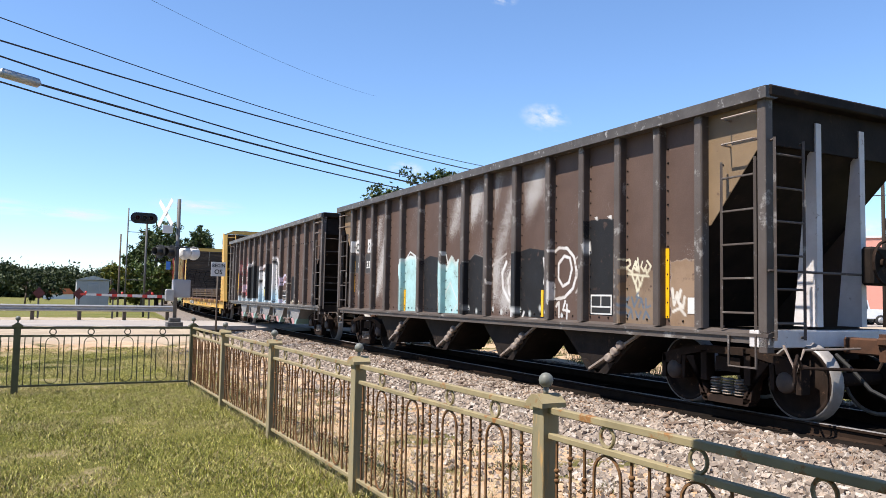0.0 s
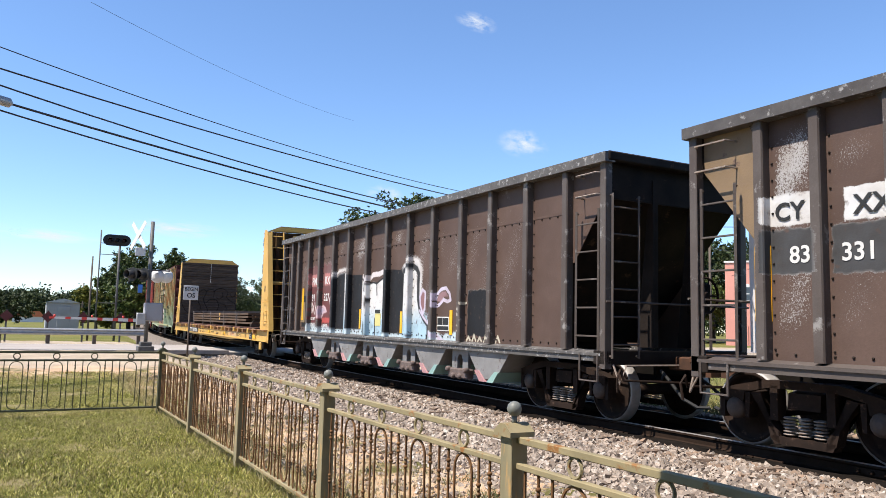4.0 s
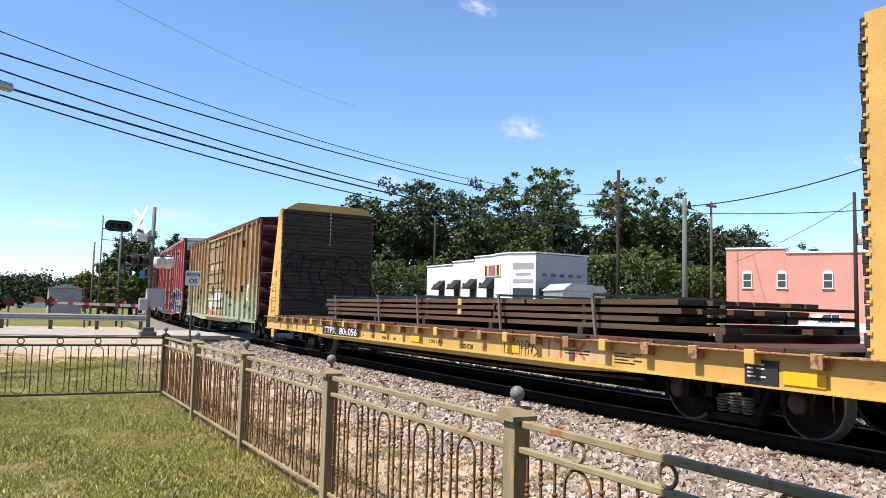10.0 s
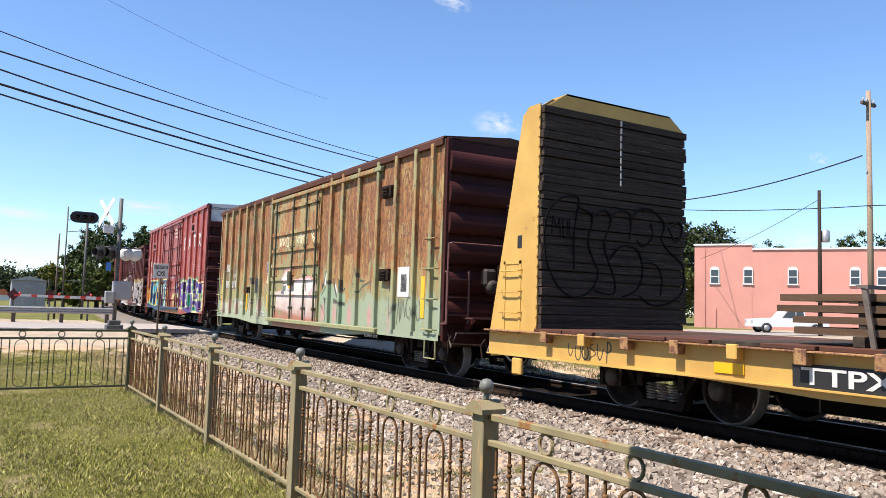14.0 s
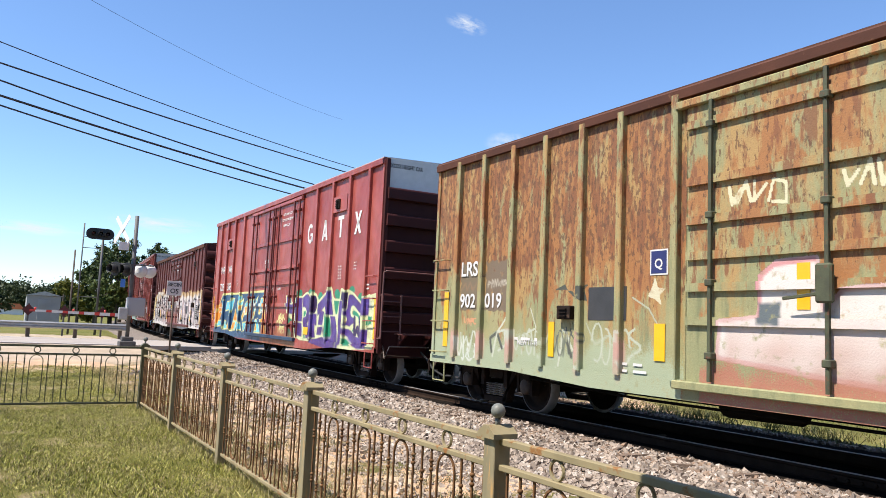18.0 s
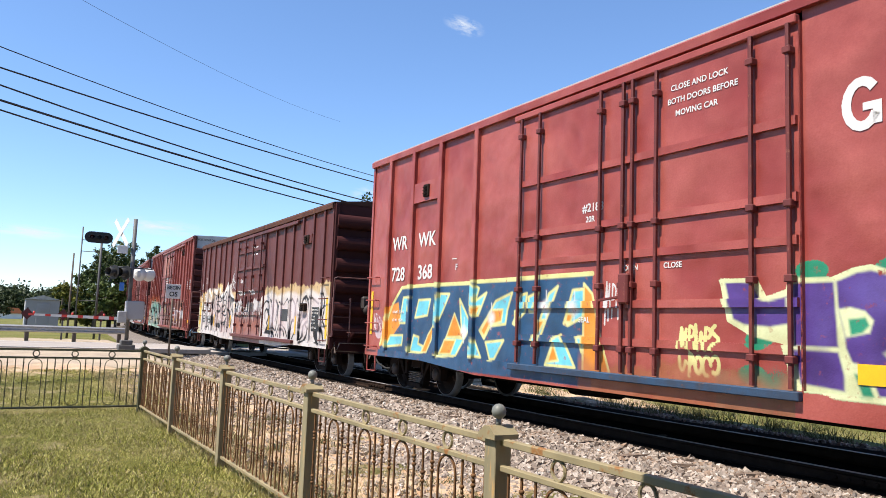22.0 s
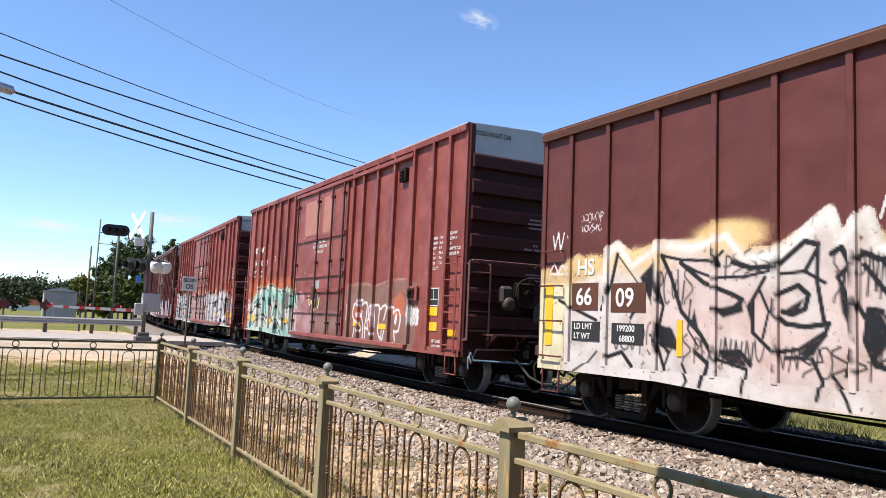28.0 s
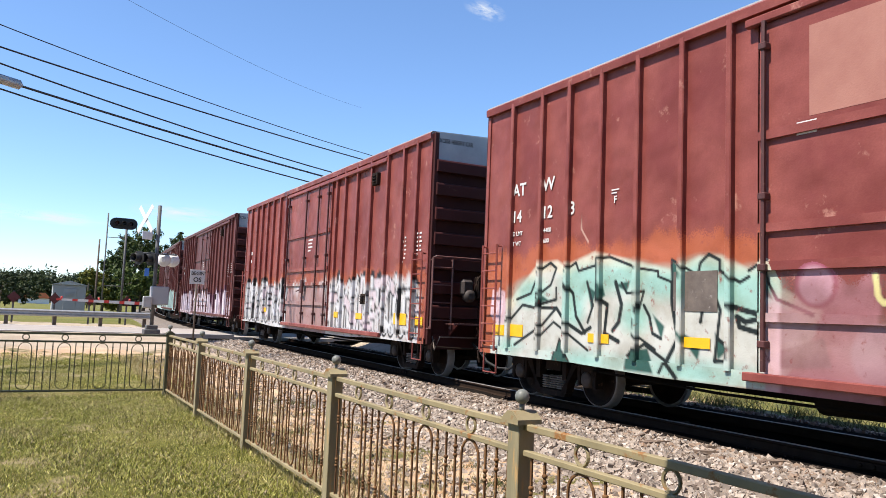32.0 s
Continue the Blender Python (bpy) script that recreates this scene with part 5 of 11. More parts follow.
def board_tag(car, u):
    """Black outlines sprayed over the boards of the far end wall, as thin raised strokes."""
    first = [[(-1.4, 2.51), (-1.34, 2.82), (-1.1, 3.07), (-0.76, 3.13), (-0.72, 2.97), (-0.8, 2.55), (-0.79, 1.98)], [(-1.4, 2.51), (-1.35, 2.1), (-1.12, 1.71), (-0.77, 1.54), (-0.42, 1.68), (-0.29, 1.95), (-0.4, 2.16), (-0.51, 2.47), (-0.42, 2.84), (-0.72, 2.97)], [(-0.42, 2.84), (-0.16, 2.97), (-0.02, 2.82), (-0.15, 2.49), (-0.11, 2.23), (0.07, 1.86), (0.04, 1.62), (-0.36, 1.66)]]
    second = [[(-0.02, 2.82), (0.11, 2.97), (0.42, 2.94), (0.4, 2.53)], [(-0.04, 2.18), (0.23, 2.41), (0.58, 2.37), (0.71, 2.05), (0.59, 1.72), (0.25, 1.58)], [(0.39, 2.85), (0.63, 3.05), (0.92, 3.06), (1.22, 2.86), (1.15, 2.58), (1.38, 2.37), (1.68, 2.16), (1.69, 1.76), (1.4, 1.53), (0.96, 1.46), (0.63, 1.61)], [(0.65, 2.16), (1.01, 2.15), (1.17, 1.91), (1.13, 1.63)], [(0.89, 2.84), (0.93, 2.62), (0.72, 2.44), (0.57, 2.54)], [(1.33, 2.79), (1.56, 2.92), (1.67, 2.78), (1.49, 2.57), (1.33, 2.79)]]
    name_tag = [[(-1.25, 2.5), (-1.23, 2.78), (-1.15, 2.6), (-1.1, 2.76), (-1.08, 2.48)], [(-1.03, 2.75), (-1.02, 2.5), (-0.95, 2.5), (-0.94, 2.74)], [(-0.9, 2.76), (-0.89, 2.48), (-0.82, 2.5)]]
    for rows, r in ((first + second, 0.017), (name_tag, 0.011)):
        for pts in rows:
            fine = []
            for k in range(len(pts) - 1):
                a, b, c, d = (Vector(pts[max(0, min(len(pts) - 1, k + o))]) for o in (-1, 0, 1, 2))
                for f in (0, 0.25, 0.5, 0.75):
                    fine.append(0.5 * (2 * b + (c - a) * f + (2 * a - 5 * b + 4 * c - d) * f * f + (3 * b - a - 3 * c + d) * f ** 3))
            bm = B()
            pipe(bm, [(q.x, u - 0.062, q.y) for q in fine + [Vector(pts[-1])]], r, 4)
            part("sprayed_outline", bm, M_INK, car, "black sprayed outline on the boards")
    bm = B()
    for k in range(9):
        box(bm, 0.172, 0.198, u - 0.078, u - 0.066, 3.4 + k * 0.125, 3.49 + k * 0.125)
    part("chalk_mark", bm, M_GALV, car, "pale worn mark on the boards")


M_RUSTED_POCKET = surf("rusty_yellow_steel", (0.26, 0.12, 0.06), (0.40, 0.24, 0.09), (0.14, 0.06, 0.035), 6.0, 0.7, wear_amount=0.5)


def flatcar(name, label):
    L, W, deck = 22.3, 1.465, 1.0
    car = thing(name, label, "freight car", "cars of the train")
    bm = B()
    prism(bm, [(0.2, 0.60), (4.2, 0.60), (6.0, 0.52), (L - 6.0, 0.52), (L - 4.2, 0.60), (L - 0.2, 0.60), (L - 0.2, deck), (0.2, deck)], -W, -W + 0.03)
    prism(bm, [(0.2, 0.60), (L - 0.2, 0.60), (L - 0.2, deck), (0.2, deck)], W - 0.03, W)
    box(bm, -W - 0.05, -W + 0.03, 0.2, L - 0.2, 0.60, 0.62)
    sill = part("side_sill", bm, M_YELLOW, car, "chipped yellow side sill")
    bm = B()
    box(bm, -W - 0.12, -W + 0.1, 0.2, L - 0.2, deck - 0.025, deck, 0.006)
    part("deck_edge", bm, M_RUSTED_POCKET, car, "rusty deck edge")
    n = 24
    for k in range(n):
        u = 1.75 + (L - 3.5) * k / (n - 1)
        bm = B()
        box(bm, -W - 0.135, -W, u - 0.07, u + 0.07, 0.85, deck + 0.015, 0.008)
        part("stake_pocket", bm, M_YELLOW if k % 3 == 1 else M_RUSTED_POCKET, sill)
    rnd = random.Random(5)
    for k in range(30):
        u = 1.5 + (L - 3.0) * k / 30
        bm = B()
        box(bm, -W - 0.10 + rnd.uniform(-0.03, 0.03), W, u + 0.01, u + (L - 3.0) / 30 - 0.01, deck, deck + 0.05, 0.006)
        part("deck_plank", bm, M_ROOFRUST if k % 3 else M_TIE, car)
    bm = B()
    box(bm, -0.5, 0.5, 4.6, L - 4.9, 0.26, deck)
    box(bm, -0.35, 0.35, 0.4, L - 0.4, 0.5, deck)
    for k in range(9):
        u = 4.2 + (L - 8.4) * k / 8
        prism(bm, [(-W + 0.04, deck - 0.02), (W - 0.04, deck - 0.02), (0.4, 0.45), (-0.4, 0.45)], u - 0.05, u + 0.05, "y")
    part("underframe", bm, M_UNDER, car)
    bm = B()
    pipe(bm, [(-1.3, 4.5, 0.5), (-1.3, 8.0, 0.42), (-1.3, L - 7.0, 0.42)], 0.02, 5)
    part("brake_rod", bm, M_YELLOW_DARK, car)
    bulkhead(car, 1.29, -1, True)
    bulkhead(car, 20.87, 1, True)
    board_tag(car, 20.87)
    # ladder on the leading bulkhead's open side, brake gear
    base = None
    bm = B()
    foot, head = (0.16, 0.75), (0.92, 4.4)
    for x in (-1.28, -0.86):
        rod(bm, (x, foot[0], foot[1]), (x, head[0], head[1]), 0.025, 5)
    base = part("end_ladder", bm, M_YELLOW, car)
    for k in range(9):
        f = (k + 0.6) / 9
        y, z = foot[0] + (head[0] - foot[0]) * f, foot[1] + (head[1] - foot[1]) * f
        bm = B()
        rod(bm, (-1.28, y, z), (-0.86, y, z), 0.014, 5)
        part("rung", bm, M_YELLOW, base)
    brake_wheel(car, 0.25, 0.15, 2.2, M_YELLOW)
    for u in (0.95, L - 1.0):
        bm = B()
        box(bm, -W - 0.05, -W + 0.02, u - 0.12, u + 0.12, 0.32, 0.58, 0.02)
        part("jacking_lug", bm, M_YELLOW, car)
    for u in (3.25, L - 3.5):
        add_truck(car, u)
    add_coupler(car, 0.25, -1)
    add_coupler(car, L - 0.25, 1)
    plate(car, "number_panel", -W - 0.012, 14.05, 16.62, 0.62, 0.86, M_BLACK, "black panel with white car number", 0.004)
    letters("TTPX  806056", 0.24, M_WHITE, side_pose(-W - 0.022, 16.52, 0.66), car, "car_number", 2.35)
    for text, u, z, size in (("LD LMT", 13.4, 0.79, 0.09), ("LT WT", 13.4, 0.66, 0.09), ("205000", 12.75, 0.79, 0.09), ("81000", 12.7, 0.66, 0.09), ("60K", 12.1, 0.66, 0.09), ("L 62-0   L 67-11", 10.4, 0.70, 0.09), ("GSH728", 9.1, 0.66, 0.12), ("C", 13.85, 0.68, 0.12)):
        letters(text, size, M_BLACK, side_pose(-W - 0.003, u, z), car, "data_lettering")
    stencil_rows(car, -W - 0.003, 4.9, 0.82, [[0.3, 0.25], [0.5], [0.35, 0.2], [0.5]], 0.028, M_BLACK)
    stencil_rows(car, -W - 0.003, 6.0, 0.80, [[0.4, 0.2], [0.3, 0.3]], 0.03, M_BLACK)
    plate(car, "data_panel", -W - 0.012, 2.28, 2.72, 0.62, 0.90, M_BLACK, "black service data panel", 0.004)
    stencil_rows(car, -W - 0.02, 2.68, 0.84, [[0.12, 0.1], [0.1, 0.13], [0.1], [0.14, 0.1]], 0.03)
    reflector(car, -W - 0.012, 1.72, 2.22, 0.66, 0.80)
    for u in (7.2, 10.8, 17.2):
        reflector(car, -W - 0.012, u, u + 0.4, 0.68, 0.80)
    s = Spray(7)
    s.scrawl(7.2, 0.64, 1.0, 0.26, (0.02, 0.02, 0.02), 0.022, 3, 8)
    s.scrawl(19.7, 0.64, 0.9, 0.26, (0.03, 0.03, 0.03), 0.02, 4, 6)
    s.band(5.0, 6.55, 0.93, (0.52, 0.36, 0.18), 0.01, 0.03, 0.66, 0.8)
    for pts in ([(6.1, 0.7), (6.1, 0.92)], [(6.25, 0.92), (5.95, 0.92)], [(5.8, 0.7), (5.55, 0.92)], [(5.55, 0.7), (5.8, 0.92)], [(6.4, 0.7), (6.4, 0.92)]):
        s.line(pts, 0.06, (0.42, 0.11, 0.06))
    for a, b in ((4.9, 7.8), (19.2, 20.3)):
        part("tag_panel", sheet("tag_panel", np.linspace(a, b, int((b - a) / 0.012)), np.linspace(0.64, 0.95, 28), -W - 0.0015, M_TAGGED, s), None, car)
    letters("TTPX  806056", 0.13, M_BLACK, end_pose(-0.45, 0.985, 4.53), car, "end_number")
    return car


M_TAGGED = surf("yellow_paint_with_tags", (0.58, 0.355, 0.09), (0.47, 0.275, 0.07), (0.16, 0.075, 0.04), 1.4, 0.6, wear_amount=0.66, paint=True)
M_WHITISH = surf("white_sprayed_steel", (0.62, 0.59, 0.58), (0.5, 0.47, 0.46), (0.2, 0.15, 0.13), 3.0, 0.6, wear_amount=0.62)
M_TAN = surf("faded_tan_primer", (0.22, 0.15, 0.085), (0.17, 0.115, 0.065), (0.10, 0.06, 0.04), 1.5, 0.6)
M_TEAL = surf("pale_teal_paint", (0.25, 0.40, 0.36), (0.2, 0.32, 0.3), scale=2.0, rough=0.6)
M_ROSE = surf("faded_pink_overspray", (0.45, 0.24, 0.24), (0.36, 0.2, 0.2), scale=2.0, rough=0.6)
M_TAN2 = surf("faded_pink_door_paint", (0.36, 0.16, 0.12), (0.30, 0.12, 0.09), scale=2.0, rough=0.6)
M_SMUDGE = surf("dark_grey_overpaint", (0.035, 0.036, 0.038), (0.05, 0.05, 0.052), (0.10, 0.10, 0.10), 3.0, 0.55, fine=90.0, wear_amount=0.7)

WHITE, BLACK, PALE = (0.56, 0.555, 0.55), (0.016, 0.016, 0.018), (0.50, 0.53, 0.53)
GREY_OVER = (0.013, 0.013, 0.0145)


def chalked(s, spots, colour=(0.36, 0.345, 0.335)):
    """Chalky weathering on single panels: (from, to, low, high, share)."""
    for u0, u1, z0, z1, share in spots:
        s.chalk(u0, u1, z0, z1, colour, share)


def over_painted(s, u0, u1, z0, z1):
    """A rolled patch of dark grey with pale flecks."""
    s.block(u0, u1, z0, z1, GREY_OVER, 0.008)


CARS = []

s = Spray(1)
chalked(s, [(12.3, 13.65, 2.7, 3.75, 0.4), (11.42, 12.2, 1.0, 3.85, 0.62), (11.42, 12.2, 1.0, 3.3, 0.35), (12.3, 13.0, 1.0, 3.0, 0.25), (10.5, 11.3, 2.2, 3.8, 0.22), (5.55, 6.45, 0.8, 4.2, 0.75), (6.55, 7.35, 0.8, 3.9, 0.4), (4.5, 5.45, 2.2, 4.0, 0.35), (3.6, 4.4, 1.6, 3.6, 0.12), (7.45, 8.3, 2.2, 3.8, 0.15), (8.4, 9.4, 2.2, 3.6, 0.2), (6.55, 7.35, 2.6, 3.9, 0.62), (4.5, 5.45, 2.7, 4.0, 0.55), (7.45, 8.3, 2.3, 3.9, 0.4), (9.5, 10.4, 2.3, 3.9, 0.3), (13.1, 13.7, 1.0, 3.9, 0.5), (3.6, 4.4, 0.9, 2.0, 0.3), (5.55, 6.45, 0.9, 2.2, 0.5), (1.2, 1.9, 0.9, 2.6, 0.25)])
s.block(13.16, 13.72, 2.54, 2.88, WHITE, 0.004)
s.block(12.26, 12.8, 2.52, 2.86, WHITE, 0.004)
s.block(13.1, 13.72, 2.0, 2.5, (0.055, 0.055, 0.057), 0.006)
s.block(12.25, 12.95, 1.98, 2.48, (0.055, 0.055, 0.057), 0.006)
TURQ, TURQ_PALE = (0.33, 0.52, 0.53), (0.47, 0.56, 0.55)
for pts in [[(10.52, 2.06), (10.37, 2.24), (10.12, 2.3), (9.82, 2.27), (9.74, 2.05), (9.68, 0.96), (10.4, 1)], [(8.45, 2.14), (8.27, 1.99), (8.05, 2.21), (7.86, 2.06), (7.77, 2.14), (7.74, 1.02), (8.41, 1.04)]]:
    s.poly(pts, TURQ)
    s.line(pts[:5], 0.07, TURQ_PALE, 0.06)
s.outlines([[(8.32, 2.33), (8.23, 2.09), (8.07, 2.23)], [(10.47, 2.17), (10.12, 2.42), (9.82, 2.31)], [(8.3, 1.48), (8.1, 1.69), (7.8, 1.33)], [(7.99, 1.07), (7.8, 1.23)]], 0.03, PALE, 0.3)
for pts in [[(9.39, 2.21), (9.06, 2.29), (8.56, 2.21), (8.53, 1.03), (9.36, 1.06)], [(7.47, 2.02), (7.1, 2.24), (6.65, 2.14), (6.63, 1.03), (7.45, 1.03)], [(5.66, 2.19), (5.15, 2.26), (4.71, 2.2), (4.71, 1.05), (5.65, 1.08)], [(3.51, 2.61), (3.21, 2.61), (2.93, 2.59), (2.94, 1.14), (3.49, 1.15)]]:
    s.poly(pts, GREY_OVER)
s.outlines([[(5.91, 2.04), (6.05, 1.85), (6.02, 1.57), (5.83, 1.35), (5.59, 1.24)], [(5.7, 1.92), (5.85, 1.73), (5.81, 1.48), (5.61, 1.31)], [(4.5, 2.11), (4.3, 2.22), (4.08, 2.21), (3.89, 2.06), (3.81, 1.79), (3.91, 1.56), (4.13, 1.41), (4.38, 1.38)], [(3.94, 1.87), (4, 2.05), (4.15, 2.08), (4.3, 1.96), (4.3, 1.72), (4.18, 1.59), (4.02, 1.65), (3.94, 1.87)], [(4.73, 2.06), (4.67, 1.81), (4.71, 1.65)], [(4.47, 1.8), (4.4, 1.56), (4.44, 1.29)], [(5.54, 1.18), (5.54, 1.03)], [(5.31, 1.14), (5.37, 1.04)]], 0.05, WHITE, 0.25)
s.outlines([[(4.29, 1.33), (4.36, 1.26)], [(4.28, 1.33), (4.28, 1.09)], [(4.11, 1.35), (4.17, 1.21), (4, 1.19)], [(4.06, 1.29), (4.07, 1.07)]], 0.04, WHITE, 0.15)
s.outlines([[(3.85, 2.02), (3.73, 2.09), (3.75, 1.86), (3.85, 1.79), (3.71, 1.64), (3.83, 1.49)], [(5.91, 2.2), (6.51, 1.95), (6.43, 1.67)], [(6.43, 1.85), (6.2, 1.67)]], 0.02, (0.36, 0.33, 0.31), 0.3)
s.block(2.06, 2.67, 0.96, 1.57, (0.19, 0.135, 0.092), 0.012)
s.block(2.05, 2.66, 1.55, 1.82, (0.165, 0.115, 0.08), 0.02, 0.8)
s.block(1.24, 1.77, 1.01, 1.91, (0.24, 0.165, 0.11), 0.012)
s.outlines([[(2.67, 1.95), (2.58, 1.97), (2.56, 1.89), (2.65, 1.85), (2.52, 1.78)], [(2.52, 1.82), (2.45, 1.94), (2.42, 1.81), (2.49, 1.85)], [(2.41, 1.98), (2.38, 1.79)], [(2.31, 1.93), (2.34, 1.86), (2.28, 1.79), (2.23, 1.88)], [(2.22, 1.94), (2.14, 1.86), (2.22, 1.76), (2.26, 1.84)], [(2.52, 1.73), (2.46, 1.62), (2.41, 1.73), (2.35, 1.59), (2.3, 1.71)], [(2.46, 1.65), (2.4, 1.45)], [(2.36, 1.62), (2.41, 1.47)], [(2.6, 1.76), (2.19, 1.72)]], 0.032, (0.57, 0.53, 0.40), 0.2)
s.outlines([[(2.67, 1.38), (2.59, 1.42), (2.66, 1.3), (2.56, 1.27)], [(2.53, 1.42), (2.48, 1.29), (2.41, 1.41)], [(2.38, 1.29), (2.33, 1.41), (2.29, 1.28)], [(2.24, 1.41), (2.24, 1.28), (2.15, 1.31)], [(2.66, 1.22), (2.61, 1.14), (2.54, 1.25), (2.51, 1.13)], [(2.45, 1.23), (2.4, 1.13), (2.34, 1.22)], [(2.29, 1.13), (2.24, 1.23), (2.17, 1.14)], [(2.4, 1.49), (2.44, 1.43), (2.36, 1.42)]], 0.032, (0.095, 0.125, 0.165), 0.2)
s.outlines([[(1.73, 1.54), (1.7, 1.33), (1.64, 1.49), (1.59, 1.32)], [(1.58, 1.52), (1.62, 1.37), (1.54, 1.29), (1.51, 1.43)], [(1.72, 1.24), (1.6, 1.29), (1.5, 1.2)]], 0.04, (0.56, 0.53, 0.48), 0.2)
for pts in [[(3.52, 2.26), (3.48, 2.28), (3.46, 2.11), (3.51, 2.08)], [(3.39, 2.64), (3.31, 2.66), (3.31, 2.6)], [(3.1, 2.64), (2.98, 2.65), (2.98, 2.59)]]:
    s.poly(pts, WHITE)
for k in range(12):
    s.blob(4.2 + k * 0.31, 1.12 + 0.05 * (k % 3), 0.03, 0.04, PALE)
H1 = hopper("hopper_car", dict(
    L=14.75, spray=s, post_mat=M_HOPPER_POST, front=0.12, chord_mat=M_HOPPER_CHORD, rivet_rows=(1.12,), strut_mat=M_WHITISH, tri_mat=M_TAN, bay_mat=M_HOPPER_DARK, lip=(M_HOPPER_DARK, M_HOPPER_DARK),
    posts=[1.16, 1.91, 2.72, 3.57, 4.47, 5.5, 6.49, 7.4, 8.38, 9.45, 10.45, 11.35, 12.25, 13.05, 13.75],
    bays=[3.4, 6.0, 8.6, 11.2], bay_half=1.05, bay_z=0.32, trucks=(1.1, 13.55),
    label="dark brown ribbed coal hopper with turquoise and grey paint patches",
    marks=[("dark", "CY", 13.62, 2.60, 0.28), ("dark", "XX", 12.70, 2.58, 0.28), ("text", "83", 13.45, 2.12, 0.26), ("text", "331", 12.85, 2.11, 0.26),
           ("reflector", 1.78, 1.89, 1.15, 2.09), ("reflector", 10.31, 10.49, 1.03, 1.54), ("reflector", 4.71, 4.78, 1.08, 1.53), ("reflector", 13.68, 13.9, 1.48, 2.33),
           ("patch", 1.27, 1.45, 1.22, 1.43, M_WHITE, "white paper placard"),
           ("patch", 2.96, 3.45, 1.16, 1.46, M_WHITE, "white-framed service panel"), ("patch", 2.985, 3.193, 1.29, 1.435, M_BLACK, "black service panel"), ("patch", 3.217, 3.425, 1.29, 1.435, M_BLACK, "black service panel"), ("patch", 2.985, 3.425, 1.185, 1.265, M_BLACK, "black service panel")]))
CARS.append((H1, 5.82, 1.1, 13.55))

s = Spray(2)
chalked(s, [(5.4, 6.35, 1.4, 3.7, 0.4), (6.45, 7.5, 2.7, 3.85, 0.5), (7.6, 8.65, 2.7, 3.8, 0.22), (8.75, 9.8, 2.6, 3.6, 0.16), (11.0, 12.0, 2.0, 3.4, 0.3), (12.1, 12.9, 2.2, 3.3, 0.2), (4.2, 5.2, 2.0, 3.6, 0.35), (3.2, 4.1, 1.4, 3.6, 0.3), (2.05, 3.05, 1.0, 3.6, 0.3), (11.0, 12.0, 2.3, 3.1, 0.6), (12.1, 12.9, 2.5, 3.1, 0.5), (10.0, 10.9, 2.6, 3.9, 0.4), (13.0, 13.85, 1.2, 3.4, 0.45), (8.75, 9.8, 2.6, 3.9, 0.35)])
s.block(11.0, 11.98, 1.05, 2.95, (0.125, 0.043, 0.042), 0.02, 0.74)
s.block(12.1, 12.9, 1.05, 2.95, (0.125, 0.043, 0.042), 0.02, 0.74)
s.block(12.5, 12.88, 2.34, 2.68, (0.40, 0.17, 0.16), 0.006)
s.block(11.42, 11.85, 2.34, 2.68, (0.40, 0.17, 0.16), 0.006)
BLUEPALE = (0.33, 0.47, 0.56)
s.band(4.3, 13.0, 1.2, (0.45, 0.54, 0.58), 0.06, 0.16)
over_painted(s, 3.2, 4.0, 1.16, 2.02)
over_painted(s, 13.35, 13.7, 1.16, 2.1)
s.poly([(10.32, 2.6), (10.06, 2.67), (10.06, 0.96), (10.31, 1.04)], (0.50, 0.50, 0.50))
s.poly([(9.12, 2.42), (8.85, 2.32), (8.71, 2.27), (8.43, 2.33), (8.22, 2.28), (7.87, 2.38), (7.72, 2.46), (7.74, 1), (9.13, 1.02)], WHITE)
s.poly([(6.78, 2.53), (6.64, 2.56), (6.33, 2.54), (6.15, 2.48), (6.16, 2.26), (6.13, 2.01), (6.07, 1.76), (5.94, 1.54), (5.75, 1.39), (5.63, 1.29), (5.62, 0.99), (5.73, 0.94), (6.75, 0.98), (6.81, 1.09)], WHITE)
s.band(10.06, 10.31, 1.52, BLUEPALE, 0.04, 0.45)
s.band(7.74, 9.13, 1.52, BLUEPALE, 0.04, 0.45)
s.band(5.61, 6.81, 1.52, BLUEPALE, 0.04, 0.45)
for pts in [[(11.13, 2.5), (10.69, 2.61), (10.32, 2.65), (10.31, 1.15), (11.12, 1.15)], [(10.03, 2.56), (9.16, 2.53), (9.16, 1.18), (10.03, 1.18)], [(7.67, 2.59), (6.96, 2.54), (6.78, 2.66), (6.81, 1.13), (7.7, 1.12)]]:
    s.poly(pts, GREY_OVER)
s.line([(11.09, 2.55), (10.72, 2.69), (10.3, 2.72), (10.25, 2.68)], 0.11, (0.50, 0.48, 0.47), 0.14, 0.8)
s.line([(9.06, 2.48), (8.71, 2.37), (8.49, 2.5), (8.12, 2.5), (7.74, 2.57)], 0.12, (0.54, 0.50, 0.50), 0.06)
s.line([(6.78, 2.59), (6.59, 2.7), (6.36, 2.75), (6.11, 2.66), (5.97, 2.48), (5.99, 2.18), (5.98, 1.94)], 0.15, (0.52, 0.50, 0.49), 0.16, 0.75)
s.line([(6.78, 2.51), (6.63, 2.58), (6.37, 2.61), (6.15, 2.52), (6.06, 2.41), (6.07, 2.19), (6.06, 1.88), (5.96, 1.63), (5.78, 1.46), (5.59, 1.34), (5.58, 1.11), (5.69, 0.94)], 0.12, (0.035, 0.036, 0.04))
